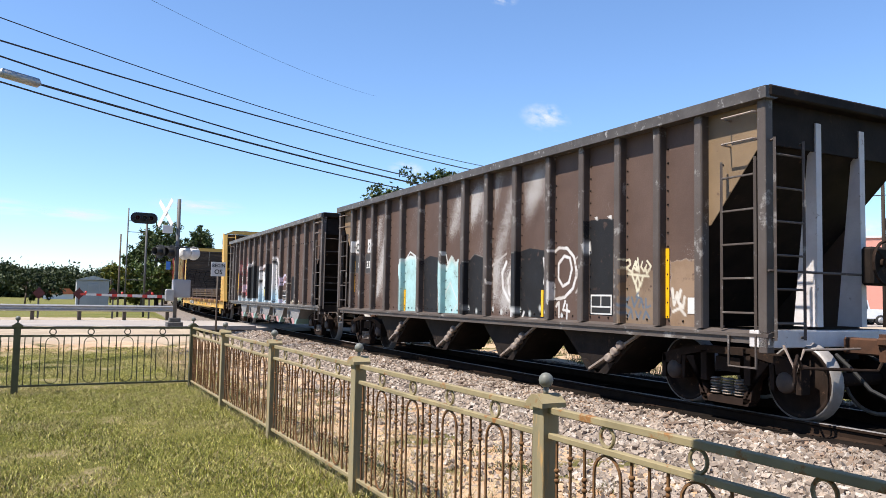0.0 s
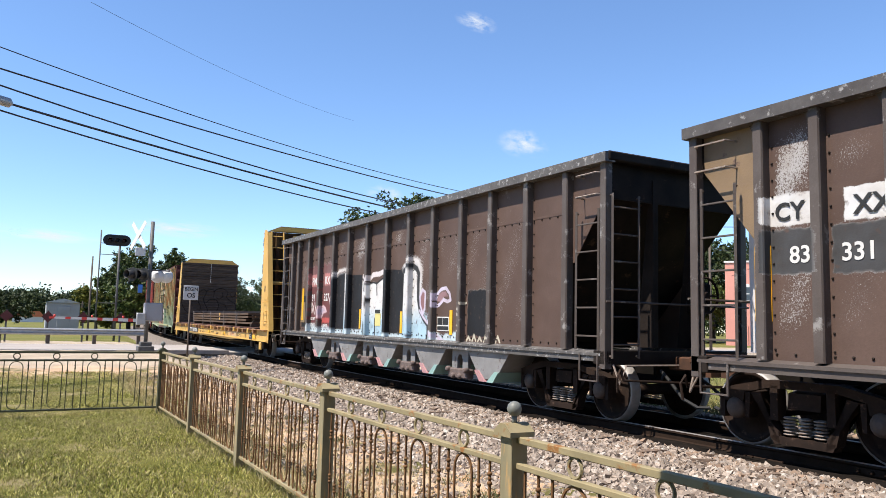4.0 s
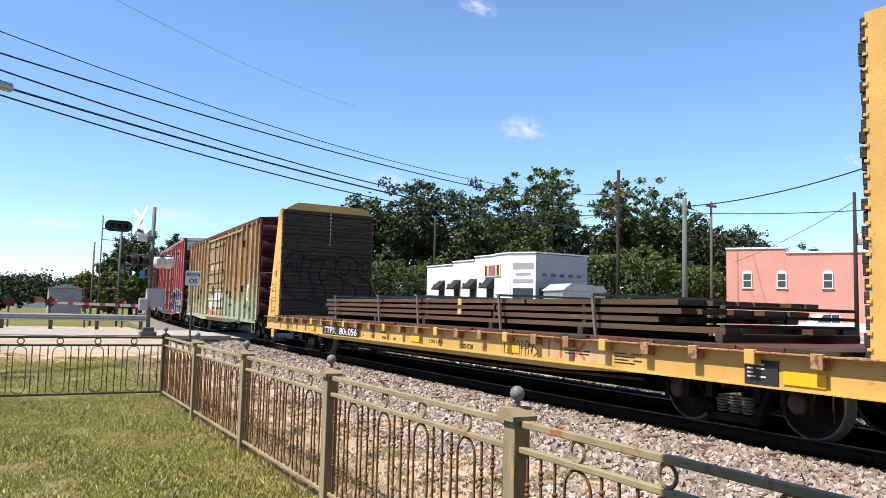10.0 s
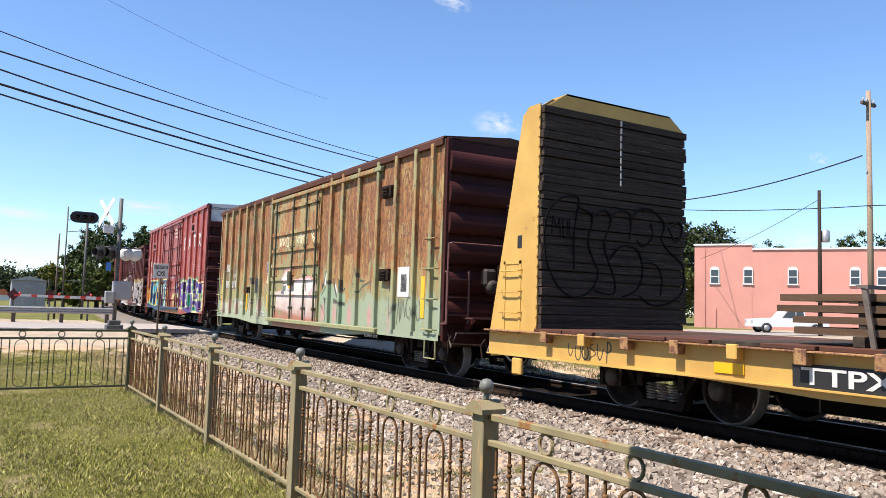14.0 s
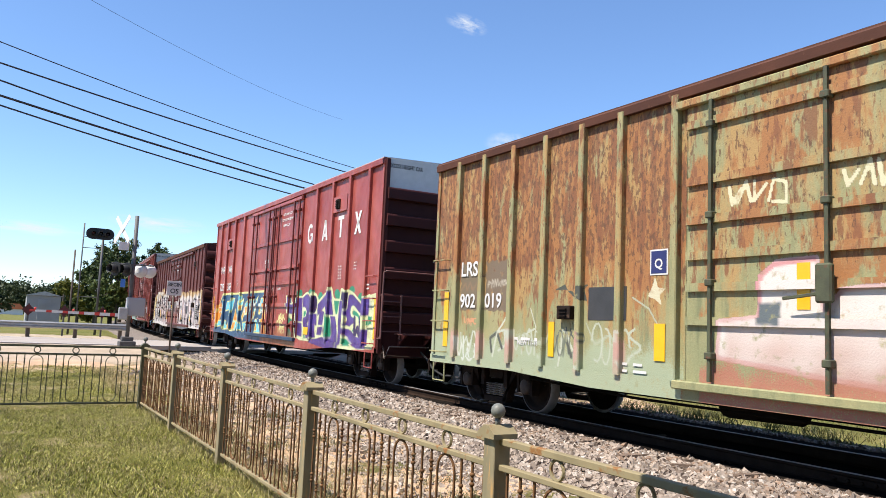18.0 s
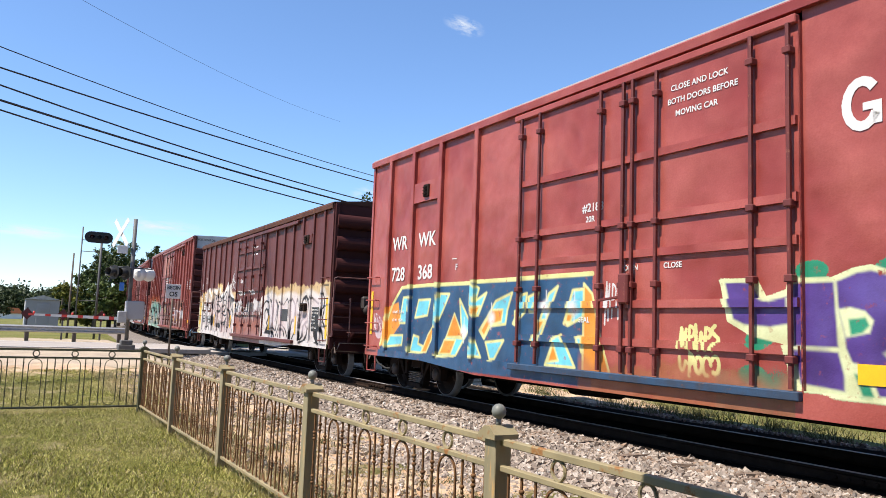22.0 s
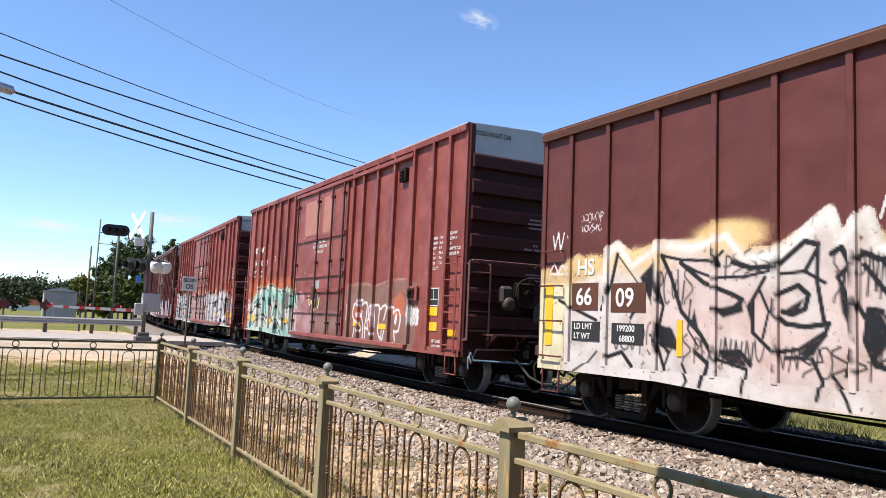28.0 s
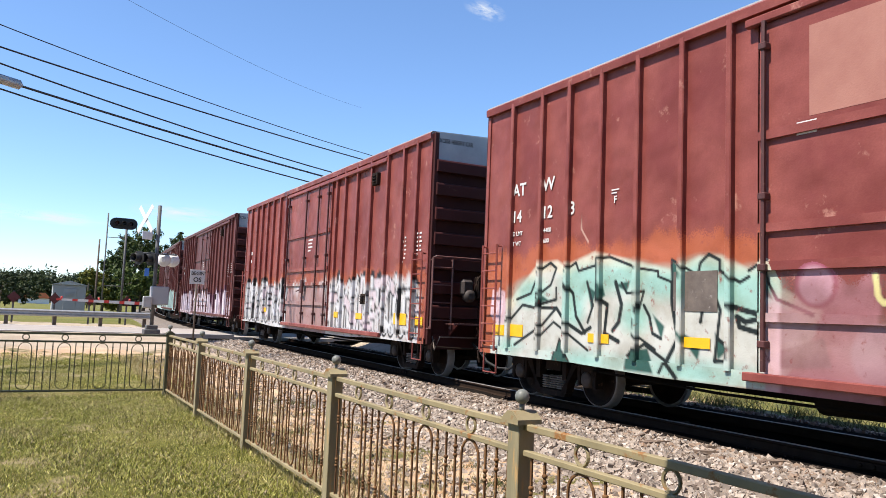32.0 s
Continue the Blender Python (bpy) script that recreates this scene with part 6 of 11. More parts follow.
H2_LINE = [[(9.12, 2.42), (8.83, 2.28), (8.43, 2.31), (8.25, 2.28), (7.97, 2.37), (7.71, 2.42)], [(8.77, 2.23), (8.64, 1.91), (8.7, 1.44), (8.78, 0.99)], [(8.25, 2.28), (8.22, 2.01)], [(8.31, 1.44), (8.29, 1.01)]]
s.outlines(H2_LINE, 0.055, BLACK, 0.3, 3)
s.poly([(5.98, 1.93), (5.86, 2.07), (5.74, 2.01), (5.75, 1.69), (5.83, 1.56), (5.95, 1.74)], (0.24, 0.13, 0.14), (0.50, 0.46, 0.56), 0.06)
s.line([(5.97, 1.63), (5.81, 1.5), (5.61, 1.38), (5.56, 1.45), (5.57, 1.57), (5.49, 1.6), (5.44, 1.54), (5.44, 1.17)], 0.06, (0.50, 0.46, 0.56))
for k in range(26):
    s.blob(4.3 + 0.34 * k, 1.10 + 0.02 * (k % 3), 0.022, 0.03, (0.10, 0.10, 0.11), 0.02)
for pts in [[(12.17, 1.61), (12.06, 1.75), (11.87, 1.8), (11.69, 1.74), (11.58, 1.61), (11.72, 1.58), (11.82, 1.58), (11.96, 1.45), (12.06, 1.39), (12.15, 1.48)]]:
    s.poly(pts, (0.50, 0.36, 0.38))
for pts in [[(12.11, 1.6), (12.03, 1.7), (11.87, 1.74), (11.73, 1.68), (11.67, 1.63), (11.84, 1.62), (11.95, 1.54), (12.05, 1.48)]]:
    s.poly(pts, (0.36, 0.30, 0.36))
for pts in [[(11.41, 1.97), (11.31, 2.07), (11.22, 1.98), (11.21, 1.85), (11.28, 1.76), (11.37, 1.85)], [(11.34, 1.58), (11.26, 1.73), (11.17, 1.64), (11.12, 1.49), (11.16, 1.25), (11.23, 1.06), (11.33, 1.08), (11.28, 1.31)]]:
    s.poly(pts, (0.46, 0.31, 0.33), (0.56, 0.46, 0.46), 0.03)
s.outlines([[(12.84, 1.87), (12.81, 1.59), (12.7, 1.76), (12.81, 1.85)], [(12.71, 1.73), (12.61, 1.57)], [(12.59, 1.87), (12.53, 1.69), (12.4, 1.89)], [(12.53, 1.69), (12.55, 1.54)], [(12.42, 1.76), (12.41, 1.56)]], 0.045, (0.52, 0.47, 0.45), 0.2)
s.block(11.32, 11.94, 1.32, 1.45, (0.42, 0.08, 0.07), 0.006, 0.9)
LILAC = (0.50, 0.46, 0.56)
s.line([(5.27, 1.81), (5.21, 1.96), (5.06, 2.06), (4.86, 2.08), (4.71, 1.97), (4.66, 1.84), (4.79, 1.81), (4.95, 1.85), (5.11, 1.75), (5.24, 1.72), (5.27, 1.81)], 0.07, LILAC)
s.poly([(5.21, 1.82), (5.15, 1.94), (5.02, 2.01), (4.86, 2.01), (4.75, 1.91), (4.92, 1.91), (5.08, 1.81)], (0.25, 0.15, 0.16))
s.line([(5.5, 1.28), (5.25, 1.15), (5, 1.04), (4.77, 0.98)], 0.09, LILAC)
DRIP = (0.46, 0.42, 0.33)
s.line([(4.12, 1.15), (4.24, 1.3), (4.14, 1.45), (4.24, 1.6), (4.14, 1.75), (4.05, 1.78)], 0.035, DRIP)
for k in range(6):
    u_ = 3.95 - k * 0.2
    s.line([(u_ + 0.07, 1.07), (u_, 1.14 + 0.04 * (k % 2)), (u_ - 0.06, 1.08)], 0.045, DRIP)
H2 = hopper("hopper_car", dict(
    L=15.4, spray=s, post_mat=M_HOPPER_POST, chord_mat=M_HOPPER_WORN, rivet_rows=(1.12, 3.1), seam=True, strut_mat=M_HOPPER_DARK, bay_mat=M_HOPPER_GREY, lip=(M_TEAL, M_ROSE),
    posts=[0.95, 2.0, 3.1, 4.15, 5.29, 6.4, 7.55, 8.69, 9.86, 10.95, 12.05, 12.95, 13.9, 14.5],
    bays=[3.2, 5.4, 7.6, 9.85, 12.0], bay_half=0.78, bay_z=0.42, trucks=(1.5, 13.95), saddles=True, bay_x=-1.38, sill_mat=M_HOPPER_WORN,
    label="brown coal hopper with grey chutes, white and pale blue painted lettering",
    marks=[("text", "PM", 12.85, 2.38, 0.30), ("text", "RX", 11.8, 2.38, 0.30), ("text", "91", 12.85, 1.92, 0.28), ("text", "327", 11.85, 1.92, 0.28),
           ("text", "50400", 11.81, 1.19, 0.12), ("text", "LD LMT", 12.9, 1.38, 0.12), ("text", "LT WT", 12.9, 1.2, 0.12),
           ("reflector", 4.56, 4.67, 1.16, 1.64), ("reflector", 6.8, 6.9, 1.14, 1.62), ("reflector", 11.04, 11.16, 1.22, 1.7), ("reflector", 9.15, 9.24, 1.2, 1.68), ("reflector", 13.57, 13.71, 1.37, 2.31), ("patch", 13.42, 13.8, 1.3, 1.9, M_TAN, "faded tan square"),
           ("patch", 8, 8.28, 1.58, 1.66, M_BLACK, "dark holder box"), ("patch", 7.96, 8.28, 1.28, 1.57, M_NOTICE, "yellowed paper notice sheet"),
           ("patch", 4.7, 5.18, 1.23, 1.51, M_WHITE, "white-framed service panel"), ("patch", 4.72, 4.93, 1.35, 1.49, M_BLACK, "black service panel"), ("patch", 4.95, 5.16, 1.35, 1.49, M_BLACK, "black service panel"), ("patch", 4.72, 5.16, 1.25, 1.325, M_BLACK, "black service panel")]))
CARS.append((H2, 22.1, 1.5, 13.95))

FC = flatcar("bulkhead_flatcar", "yellow bulkhead flatcar with dark boarded end walls")
CARS.append((FC, 38.7, 3.25, 18.8))

s = Spray(3)
MINTY, PINKISH = (0.27, 0.315, 0.21), (0.52, 0.40, 0.37)
s.band(0.0, 5.95, 1.5, MINTY, 0.15, 0.35, alpha=0.85)
s.band(10.0, 16.2, 1.25, (0.30, 0.34, 0.22), 0.15, 0.5, alpha=0.7)
s.poly([(9.49, 1.14), (9.44, 1.55), (8.93, 1.61), (8.88, 2.06), (8.71, 2.21), (8.24, 2.23), (8.17, 1.69), (7.96, 1.89), (7.22, 1.94), (6.78, 1.98), (6.46, 1.9), (6.36, 1.72), (6.36, 1.27), (6.39, 0.94), (6.85, 0.9), (8.15, 1)], (0.60, 0.55, 0.51), (0.52, 0.36, 0.34), 0.05)
s.outlines([[(8.91, 2.06), (8.73, 2.18), (8.27, 2.21)], [(7.04, 1.93), (6.69, 1.99), (6.44, 1.89), (6.35, 1.69)], [(6.65, 1.66), (6.59, 1.52), (6.63, 1.42), (6.69, 1.56), (6.65, 1.66)], [(8.91, 2.06), (8.93, 1.61)]], 0.05, (0.50, 0.24, 0.24), 0.2)
s.chalk(6.0, 9.4, 0.8, 1.7, (0.40, 0.20, 0.14), 0.75)
s.chalk(6.0, 9.6, 0.75, 1.35, (0.26, 0.10, 0.06), 0.8)
s.band(6.0, 9.75, 1.02, (0.34, 0.14, 0.09), 0.08, 0.2, alpha=0.6)
s.block(8.66, 8.93, 1.52, 1.76, (0.10, 0.12, 0.13), 0.004)
s.poly([(6.19, 1.53), (5.77, 1.72), (5.4, 1.81), (5.12, 1.55), (4.56, 1.56), (4.57, 0.66), (6.19, 0.71)], (0.25, 0.33, 0.22), None, alpha=0.8)
for pts in [[(5.9, 1.77), (5.84, 2.05), (5.7, 2.06), (5.6, 1.81), (5.73, 1.78), (5.83, 1.76)], [(5.28, 1.85), (5.15, 1.75), (5, 1.51), (5.09, 1.51), (5.21, 1.66)], [(4.95, 0.99), (4.86, 1.11), (4.77, 1.06), (4.88, 0.93)]]:
    s.poly(pts, (0.60, 0.60, 0.58))
LR_DARK = [[(5.95, 1.46), (5.73, 1.41), (5.71, 1.17), (5.75, 0.93), (5.87, 0.74), (5.8, 1.05), (5.84, 1.29)], [(5.3, 1.43), (5.12, 1.4), (4.57, 1.34), (4.57, 1.26), (5.06, 1.31), (5.27, 1.3)], [(4.89, 1.03), (4.8, 1.38), (4.74, 1.42), (4.79, 1.12), (4.83, 0.84), (4.88, 0.93)], [(6.06, 1.78), (5.91, 1.83), (5.9, 1.75), (6.04, 1.63)], [(6.13, 1.28), (5.95, 1.22), (5.84, 1.04), (5.98, 1.1)]]
for pts in LR_DARK:
    s.poly(pts, (0.045, 0.055, 0.04))
LR_LINE = [[(6.02, 1.77), (5.91, 1.81), (5.83, 2.09), (5.71, 2.1), (5.6, 1.84), (5.43, 1.84)], [(6.06, 1.52), (5.77, 1.72), (5.4, 1.81)], [(5, 1.89), (4.94, 1.94), (4.82, 1.91), (4.74, 1.83), (4.74, 1.61), (4.6, 1.66)], [(4.94, 1.89), (5, 1.72), (5, 1.55)], [(5, 0.87), (4.94, 1.1), (4.86, 1.22)], [(5.73, 1.54), (5.6, 1.57), (5.56, 1.42)], [(5.3, 1.89), (5.21, 1.66), (5.09, 1.49)]]
s.outlines(LR_LINE, 0.055, (0.06, 0.065, 0.05), 0.4, 4)
s.outlines([[(u - 0.62 * k, z) for u, z in pts] for k, pts in ((3, LR_LINE[0]), (4, LR_LINE[2]), (3.5, LR_LINE[1]), (5, LR_LINE[3]))], 0.04, (0.07, 0.075, 0.055), 0.3, 5)
for u_ in (5.95, 5.2, 4.3, 3.2, 2.2):
    s.blob(u_, 1.05, 0.1, 0.22, (0.50, 0.22, 0.22), 0.12, 0.8)
s.outlines([[(15.15, 1.25), (15.1, 1.0), (14.95, 1.2), (14.85, 0.95), (14.75, 1.3)], [(14.7, 1.3), (14.6, 1.1), (14.7, 0.95), (14.55, 0.95)], [(14.1, 1.0), (14.0, 1.3), (13.8, 1.35), (13.75, 1.1), (13.95, 1.0)]], 0.035, (0.42, 0.44, 0.36), 0.2)
s.outlines([[(13.3, 1.0), (13.25, 1.3), (13.05, 1.25), (13.1, 1.0)], [(12.9, 1.35), (12.75, 1.1), (12.6, 1.4)], [(12.4, 1.0), (12.3, 1.4), (12.1, 1.1)], [(11.8, 1.5), (11.6, 1.2), (11.3, 1.35), (11.1, 1.05)], [(10.9, 1.85), (10.6, 1.7), (10.45, 1.5)]], 0.025, (0.34, 0.35, 0.25), 0.3)
s.outlines([[(14.15, 0.98), (14.2, 1.2), (14.0, 1.3), (13.85, 1.05)], [(12.1, 1.0), (12.2, 1.2)]], 0.05, (0.07, 0.075, 0.06), 0.2)
for u_ in (15.3, 14.47, 13.6, 11.95, 11.1):
    s.blob(u_, 1.1, 0.07, 0.25, (0.50, 0.22, 0.20), 0.1, 0.7)
s.outlines([[(15.2, 2.02), (15.05, 2.15), (15.0, 2.02), (14.9, 2.16), (14.8, 2.02), (14.7, 2.14)]], 0.03, (0.42, 0.20, 0.10), 0.1)
s.block(13.72, 14.4, 1.66, 2.5, (0.15, 0.11, 0.072), 0.012, 0.9)
s.block(14.62, 15.22, 1.66, 2.5, (0.15, 0.115, 0.07), 0.012, 0.8)
s.scrawl(14.05, 2.06, 0.6, 0.12, (0.42, 0.38, 0.3), 0.018, 26, 6)
s.scrawl(14.85, 1.42, 0.42, 0.12, (0.50, 0.24, 0.12), 0.03, 27, 4)
s.poly([(12.56, 1.97), (12.28, 2.06), (12.2, 1.95), (12.05, 1.85), (12.1, 1.95), (12.3, 1.98)], (0.06, 0.065, 0.05))
s.poly([(11.99, 2.02), (11.75, 2.05), (11.85, 1.97), (11.78, 1.8), (11.95, 1.85)], (0.06, 0.065, 0.05))
s.outlines([[(12.3, 1.3), (12.4, 0.85)], [(12.25, 1.4), (12.05, 1.05), (11.9, 0.8)], [(13.1, 1.7), (12.95, 1.4), (13.2, 1.3)], [(14.12, 0.9), (14.0, 1.3), (13.8, 1.5), (13.7, 1.66)]], 0.03, (0.45, 0.46, 0.36), 0.3, 9)
s.scrawl(14.97, 0.76, 0.6, 0.46, (0.50, 0.52, 0.46), 0.035, 28, 3)
s.poly([(10.62, 1.86), (10.55, 1.97), (10.5, 2.12), (10.45, 1.97), (10.32, 1.95), (10.42, 1.87), (10.38, 1.74), (10.5, 1.82)], (0.52, 0.48, 0.33))
s.outlines([[(9.32, 3.1), (9.28, 2.9), (9.16, 3.06)], [(9.21, 2.91), (9.09, 3.14), (9.03, 2.91)], [(8.98, 3.13), (8.98, 2.91), (8.83, 3.08)], [(8.8, 2.89), (8.74, 3.12), (8.59, 3.07), (8.58, 2.85), (8.75, 2.87)], [(7.94, 3.09), (7.9, 2.93), (7.79, 3.07)], [(7.77, 2.93), (7.67, 3.16), (7.63, 2.91)], [(7.59, 3.14), (7.55, 2.89), (7.45, 3.1)], [(7.43, 2.88), (7.39, 3.11), (7.28, 3.05), (7.31, 2.85), (7.18, 2.85), (7.15, 3.11)], [(6.81, 3.11), (6.74, 3.18), (6.67, 3.09), (6.75, 3.03), (6.81, 3.11)], [(6.75, 3.03), (6.65, 2.89), (6.58, 2.98), (6.7, 3.01)]], 0.045, (0.56, 0.52, 0.34), 0.2)
s.scrawl(13.2, 0.95, 1.0, 0.4, (0.40, 0.42, 0.33), 0.025, 21, 6)
s.scrawl(12.2, 1.0, 0.8, 0.4, (0.07, 0.075, 0.06), 0.022, 22, 5)
s.scrawl(11.2, 0.95, 0.9, 0.5, (0.40, 0.42, 0.33), 0.025, 23, 5)
s.scrawl(1.6, 1.0, 1.4, 0.5, (0.07, 0.075, 0.06), 0.03, 24, 7)
s.scrawl(1.9, 2.5, 0.8, 0.5, (0.30, 0.20, 0.10), 0.025, 25, 5)
LR = boxcar("boxcar", dict(
    L=16.14, H=4.5, mat=M_LRS, rib_mat=M_LRS_RIB, eave_mat=M_ROOFRUST, spray=s, door_mat=M_LRS_DOOR, rod_mat=M_LRS_ROD, grain=0.02, rods=(0.03, 0.23, 0.5, 0.89), door_beams=(1.55, 1.95, 2.33, 2.76, 3.24, 3.95), paint_top=3.2, door=(6.22, 9.95), fish=0.1, shift=0.13, round_ribs=True, rib_tall=0.42, rib_tops=(4.24, 3.66, 3.09, 2.53, 1.99, 1.45),
    posts=[0.49, 1.15, 2.0, 2.85, 3.85, 4.78, 5.5, 10.13, 11.1, 11.9, 12.75, 13.6, 14.47, 15.3], post_w=0.11, post_d=0.095, tall_ladders=False, ladder_top=2.6,
    label="boxcar of green paint streaked with orange rust", door_label="green plug doors with a white sprayed lower half",
    marks=[("text", "LRS", 15.2, 2.28, 0.36), ("text", "902", 15.2, 1.72, 0.34), ("text", "019", 14.4, 1.72, 0.34),
           ("reflector", 15.6, 15.75, 1.0, 2.0), ("reflector", 12.5, 12.63, 0.98, 1.5), ("reflector", 8.31, 8.46, 1.69, 2.18), ("reflector", 10.31, 10.49, 1.04, 1.51), ("reflector", 0.75, 0.9, 1.1, 1.9),
           ("patch", 11.0, 11.75, 1.54, 2.0, M_SMUDGE, "dark steel patch plate"), ("patch", 10.28, 10.58, 2.13, 2.46, M_WHITE, "square blue sticker"), ("blue", 10.30, 10.56, 2.15, 2.44), ("text", "Q", 10.50, 2.22, 0.17), ("text", "NEW 11-78", 13.42, 1.13, 0.11), ("text", "RETAINING VALVE", 3.4, 0.62, 0.08), ("patch", 1.4, 1.9, 1.5, 2.1, M_WHITE, "white service panel"), ("patch", 1.5, 1.75, 1.6, 1.95, M_SMUDGE, "black service panel"),
           ("box", 2.4, 3.7, 0.45, 0.25), ("box", 2.4, 1.95, 0.45, 0.25), ("box", 12.2, 1.64, 0.3, 0.2), ("bars", 13.5, 1.2, [[0.12, 0.3, 0.2]], 0.07), ("bars", 11.2, 0.95, [[0.3, 0.2], [0.3, 0.3]], 0.06)]))
CARS.append((LR, 62.32, 1.5, 14.5))

NAVY, CYAN, ORANGE, VIOLET, LIME, GREEN = (0.022, 0.07, 0.15), (0.13, 0.50, 0.62), (0.66, 0.25, 0.03), (0.075, 0.037, 0.19), (0.56, 0.60, 0.34), (0.02, 0.22, 0.12)
s = Spray(4)
LEMON = (0.60, 0.58, 0.24)
WR_TOP = [(15.55, 0.95), (15.45, 1.14), (15.01, 1.81), (14.62, 2.15), (13.54, 2.17), (12.01, 2.16), (11.8, 2.18), (10.47, 2.18), (8.72, 2.19)]
s.poly(WR_TOP + [(8.72, 0.6), (15.55, 0.6)], NAVY)
s.poly([(15.6, 0.9), (15.45, 1.2), (15.2, 1.75), (14.75, 1.85), (14.62, 1.4), (15.2, 0.95)], ORANGE)
s.line(WR_TOP, 0.07, LEMON)
WR_C1 = [[(14.54, 1.94), (14.16, 1.95), (14.36, 1.42), (14.67, 1.42)], [(15.06, 1.15), (14.5, 1.17), (14.53, 0.97), (15.27, 0.91)], [(13.87, 1.88), (13.4, 1.89), (13.5, 1.58), (14.0, 1.53)], [(13.02, 1.99), (12.69, 1.98), (12.92, 1.66), (13.16, 1.37), (13.24, 1.54)], [(14.03, 1.18), (13.81, 1.15), (13.84, 1.02), (13.64, 0.98), (13.7, 0.85), (14.16, 0.85)], [(12.32, 1.88), (11.98, 1.49), (12.0, 1.32), (12.42, 0.85), (13.06, 0.81), (12.74, 1.19), (12.2, 1.17)], [(12.0, 1.96), (11.9, 2.14), (11.7, 2.06), (11.8, 1.84), (11.46, 1.98), (11.7, 1.59), (11.8, 1.58), (12.0, 1.77)]]
WR_C2 = [[(11.18, 1.83), (10.71, 1.96), (10.83, 1.69), (10.88, 1.45), (11.32, 1.41), (11.5, 1.19), (11.65, 1.33), (11.36, 1.62)], [(11.45, 1.13), (10.92, 1.18), (11.18, 0.86), (11.31, 0.85)], [(11.99, 0.88), (11.79, 1.15), (11.59, 0.87)], [(10.39, 1.91), (10.24, 1.94), (10.28, 1.65), (10.59, 1.43), (10.67, 1.46)], [(10.2, 1.88), (9.93, 1.96), (10.06, 1.65), (10.17, 1.65)], [(9.69, 1.92), (9.48, 2.03), (9.92, 1.2), (10.1, 1.13)], [(9.14, 1.96), (8.82, 1.98), (8.92, 1.57), (9.24, 1.45), (9.33, 1.48), (9.26, 1.65)], [(9.55, 1.24), (9.39, 1.31), (9.07, 0.85), (9.75, 0.85)], [(9.01, 1.29), (8.74, 1.3), (8.75, 1.14), (8.93, 1.08)]]
WR_O = [[(13.23, 1.41), (13.45, 1.2), (13.7, 0.85), (13.5, 0.87), (13.31, 1.12)], [(12.49, 1.62), (12.18, 1.21), (12.76, 1.18)], [(12.82, 1.13), (12.42, 1.14), (12.59, 0.88), (13.0, 0.86)], [(11.92, 1.73), (11.65, 1.75), (11.8, 1.58)], [(11.27, 1.68), (10.96, 1.69), (11.0, 1.49), (11.36, 1.42), (11.5, 1.23), (11.6, 1.33)], [(9.99, 1.5), (9.78, 1.53), (9.99, 1.25)], [(9.57, 1.18), (9.44, 0.93), (9.69, 0.9)], [(10.63, 1.66), (10.47, 1.69), (10.51, 1.49), (10.61, 1.46)], [(9.26, 1.62), (9.12, 1.63), (9.18, 1.5), (9.29, 1.5)]]
for pts in WR_C1 + WR_C2:
    s.poly(pts, CYAN, LEMON, 0.045)
for pts in WR_O:
    s.poly(pts, ORANGE, LEMON, 0.035)
for u_, z_ in ((12.15, 1.3), (11.3, 1.55), (9.75, 1.72), (9.1, 1.7)):
    s.blob(u_, z_, 0.1, 0.1, (0.60, 0.62, 0.60), 0.1)
    s.line([(u_, z_ - 0.2), (u_, z_ + 0.25)], 0.02, (0.60, 0.62, 0.60))
V_RIM = [(6.53, 2.01), (6.06, 2), (5.94, 1.79), (5.67, 1.87), (5.64, 1.99), (5.21, 1.98), (4.97, 2.07), (4.81, 2.09), (4.64, 2.03), (4.53, 1.95), (4.39, 2.04), (4.25, 2.07), (4.1, 2.03), (3.96, 1.93), (3.89, 1.85), (3.57, 1.99), (3.24, 2.12), (3.04, 2.2), (2.98, 2.16), (2.85, 1.94), (2.76, 1.89), (2.41, 1.88), (2.36, 2.14), (2.19, 2.15), (2.1, 2.12), (1.85, 2.1), (1.62, 2.05), (1.46, 1.99), (1.27, 1.9), (1.04, 1.8), (0.99, 1.93), (0.86, 1.94), (0.6, 1.98)]
V_FOOT = [(0.63, 0.76), (1.11, 0.74), (2.68, 0.61), (4.04, 0.78), (5.05, 0.8), (5.63, 0.86), (5.71, 1.32), (6.13, 1.4), (6.43, 1.55)]
for u_, z_ in [(5.41, 2.08), (4.59, 2.07), (4.41, 2.09), (3.78, 1.98), (2.62, 2.04), (2.5, 1.96), (1.65, 2.1), (1.09, 1.93), (6.03, 1.34), (6.11, 0.96), (5.9, 0.85)]:
    s.blob(u_, z_, 0.17, 0.11, GREEN, 0.04)
s.poly([(0.60, 1.98), (0.27, 2.02), (0.23, 0.77), (0.63, 0.76)], LIME)
s.poly(V_RIM + V_FOOT, LIME, LIME, 0.03)
V_BODY_A = [[(6.47, 1.99), (6.12, 1.98), (6.01, 1.79), (5.87, 1.76), (5.66, 1.82), (5.65, 1.53), (5.88, 1.49), (6.21, 1.51), (6.36, 1.57), (6.42, 1.79)], [(5.63, 1.95), (5.19, 1.97), (5.15, 1.3), (5.6, 1.3)], [(5.6, 1.26), (5.15, 1.25), (5.09, 1.02), (5.09, 0.87), (5.53, 0.91)], [(5.16, 1.96), (4.94, 2.04), (4.8, 2.05), (4.65, 2), (4.55, 1.92), (4.52, 1.78), (4.51, 1.55), (4.53, 1.42), (4.65, 1.31), (4.71, 1.26), (4.57, 1.12), (4.5, 0.97), (4.45, 0.87), (4.75, 0.85), (4.82, 1.03), (4.88, 1.11), (5, 1.14), (5.07, 1.3), (5.08, 1.42), (5.14, 1.66)]]
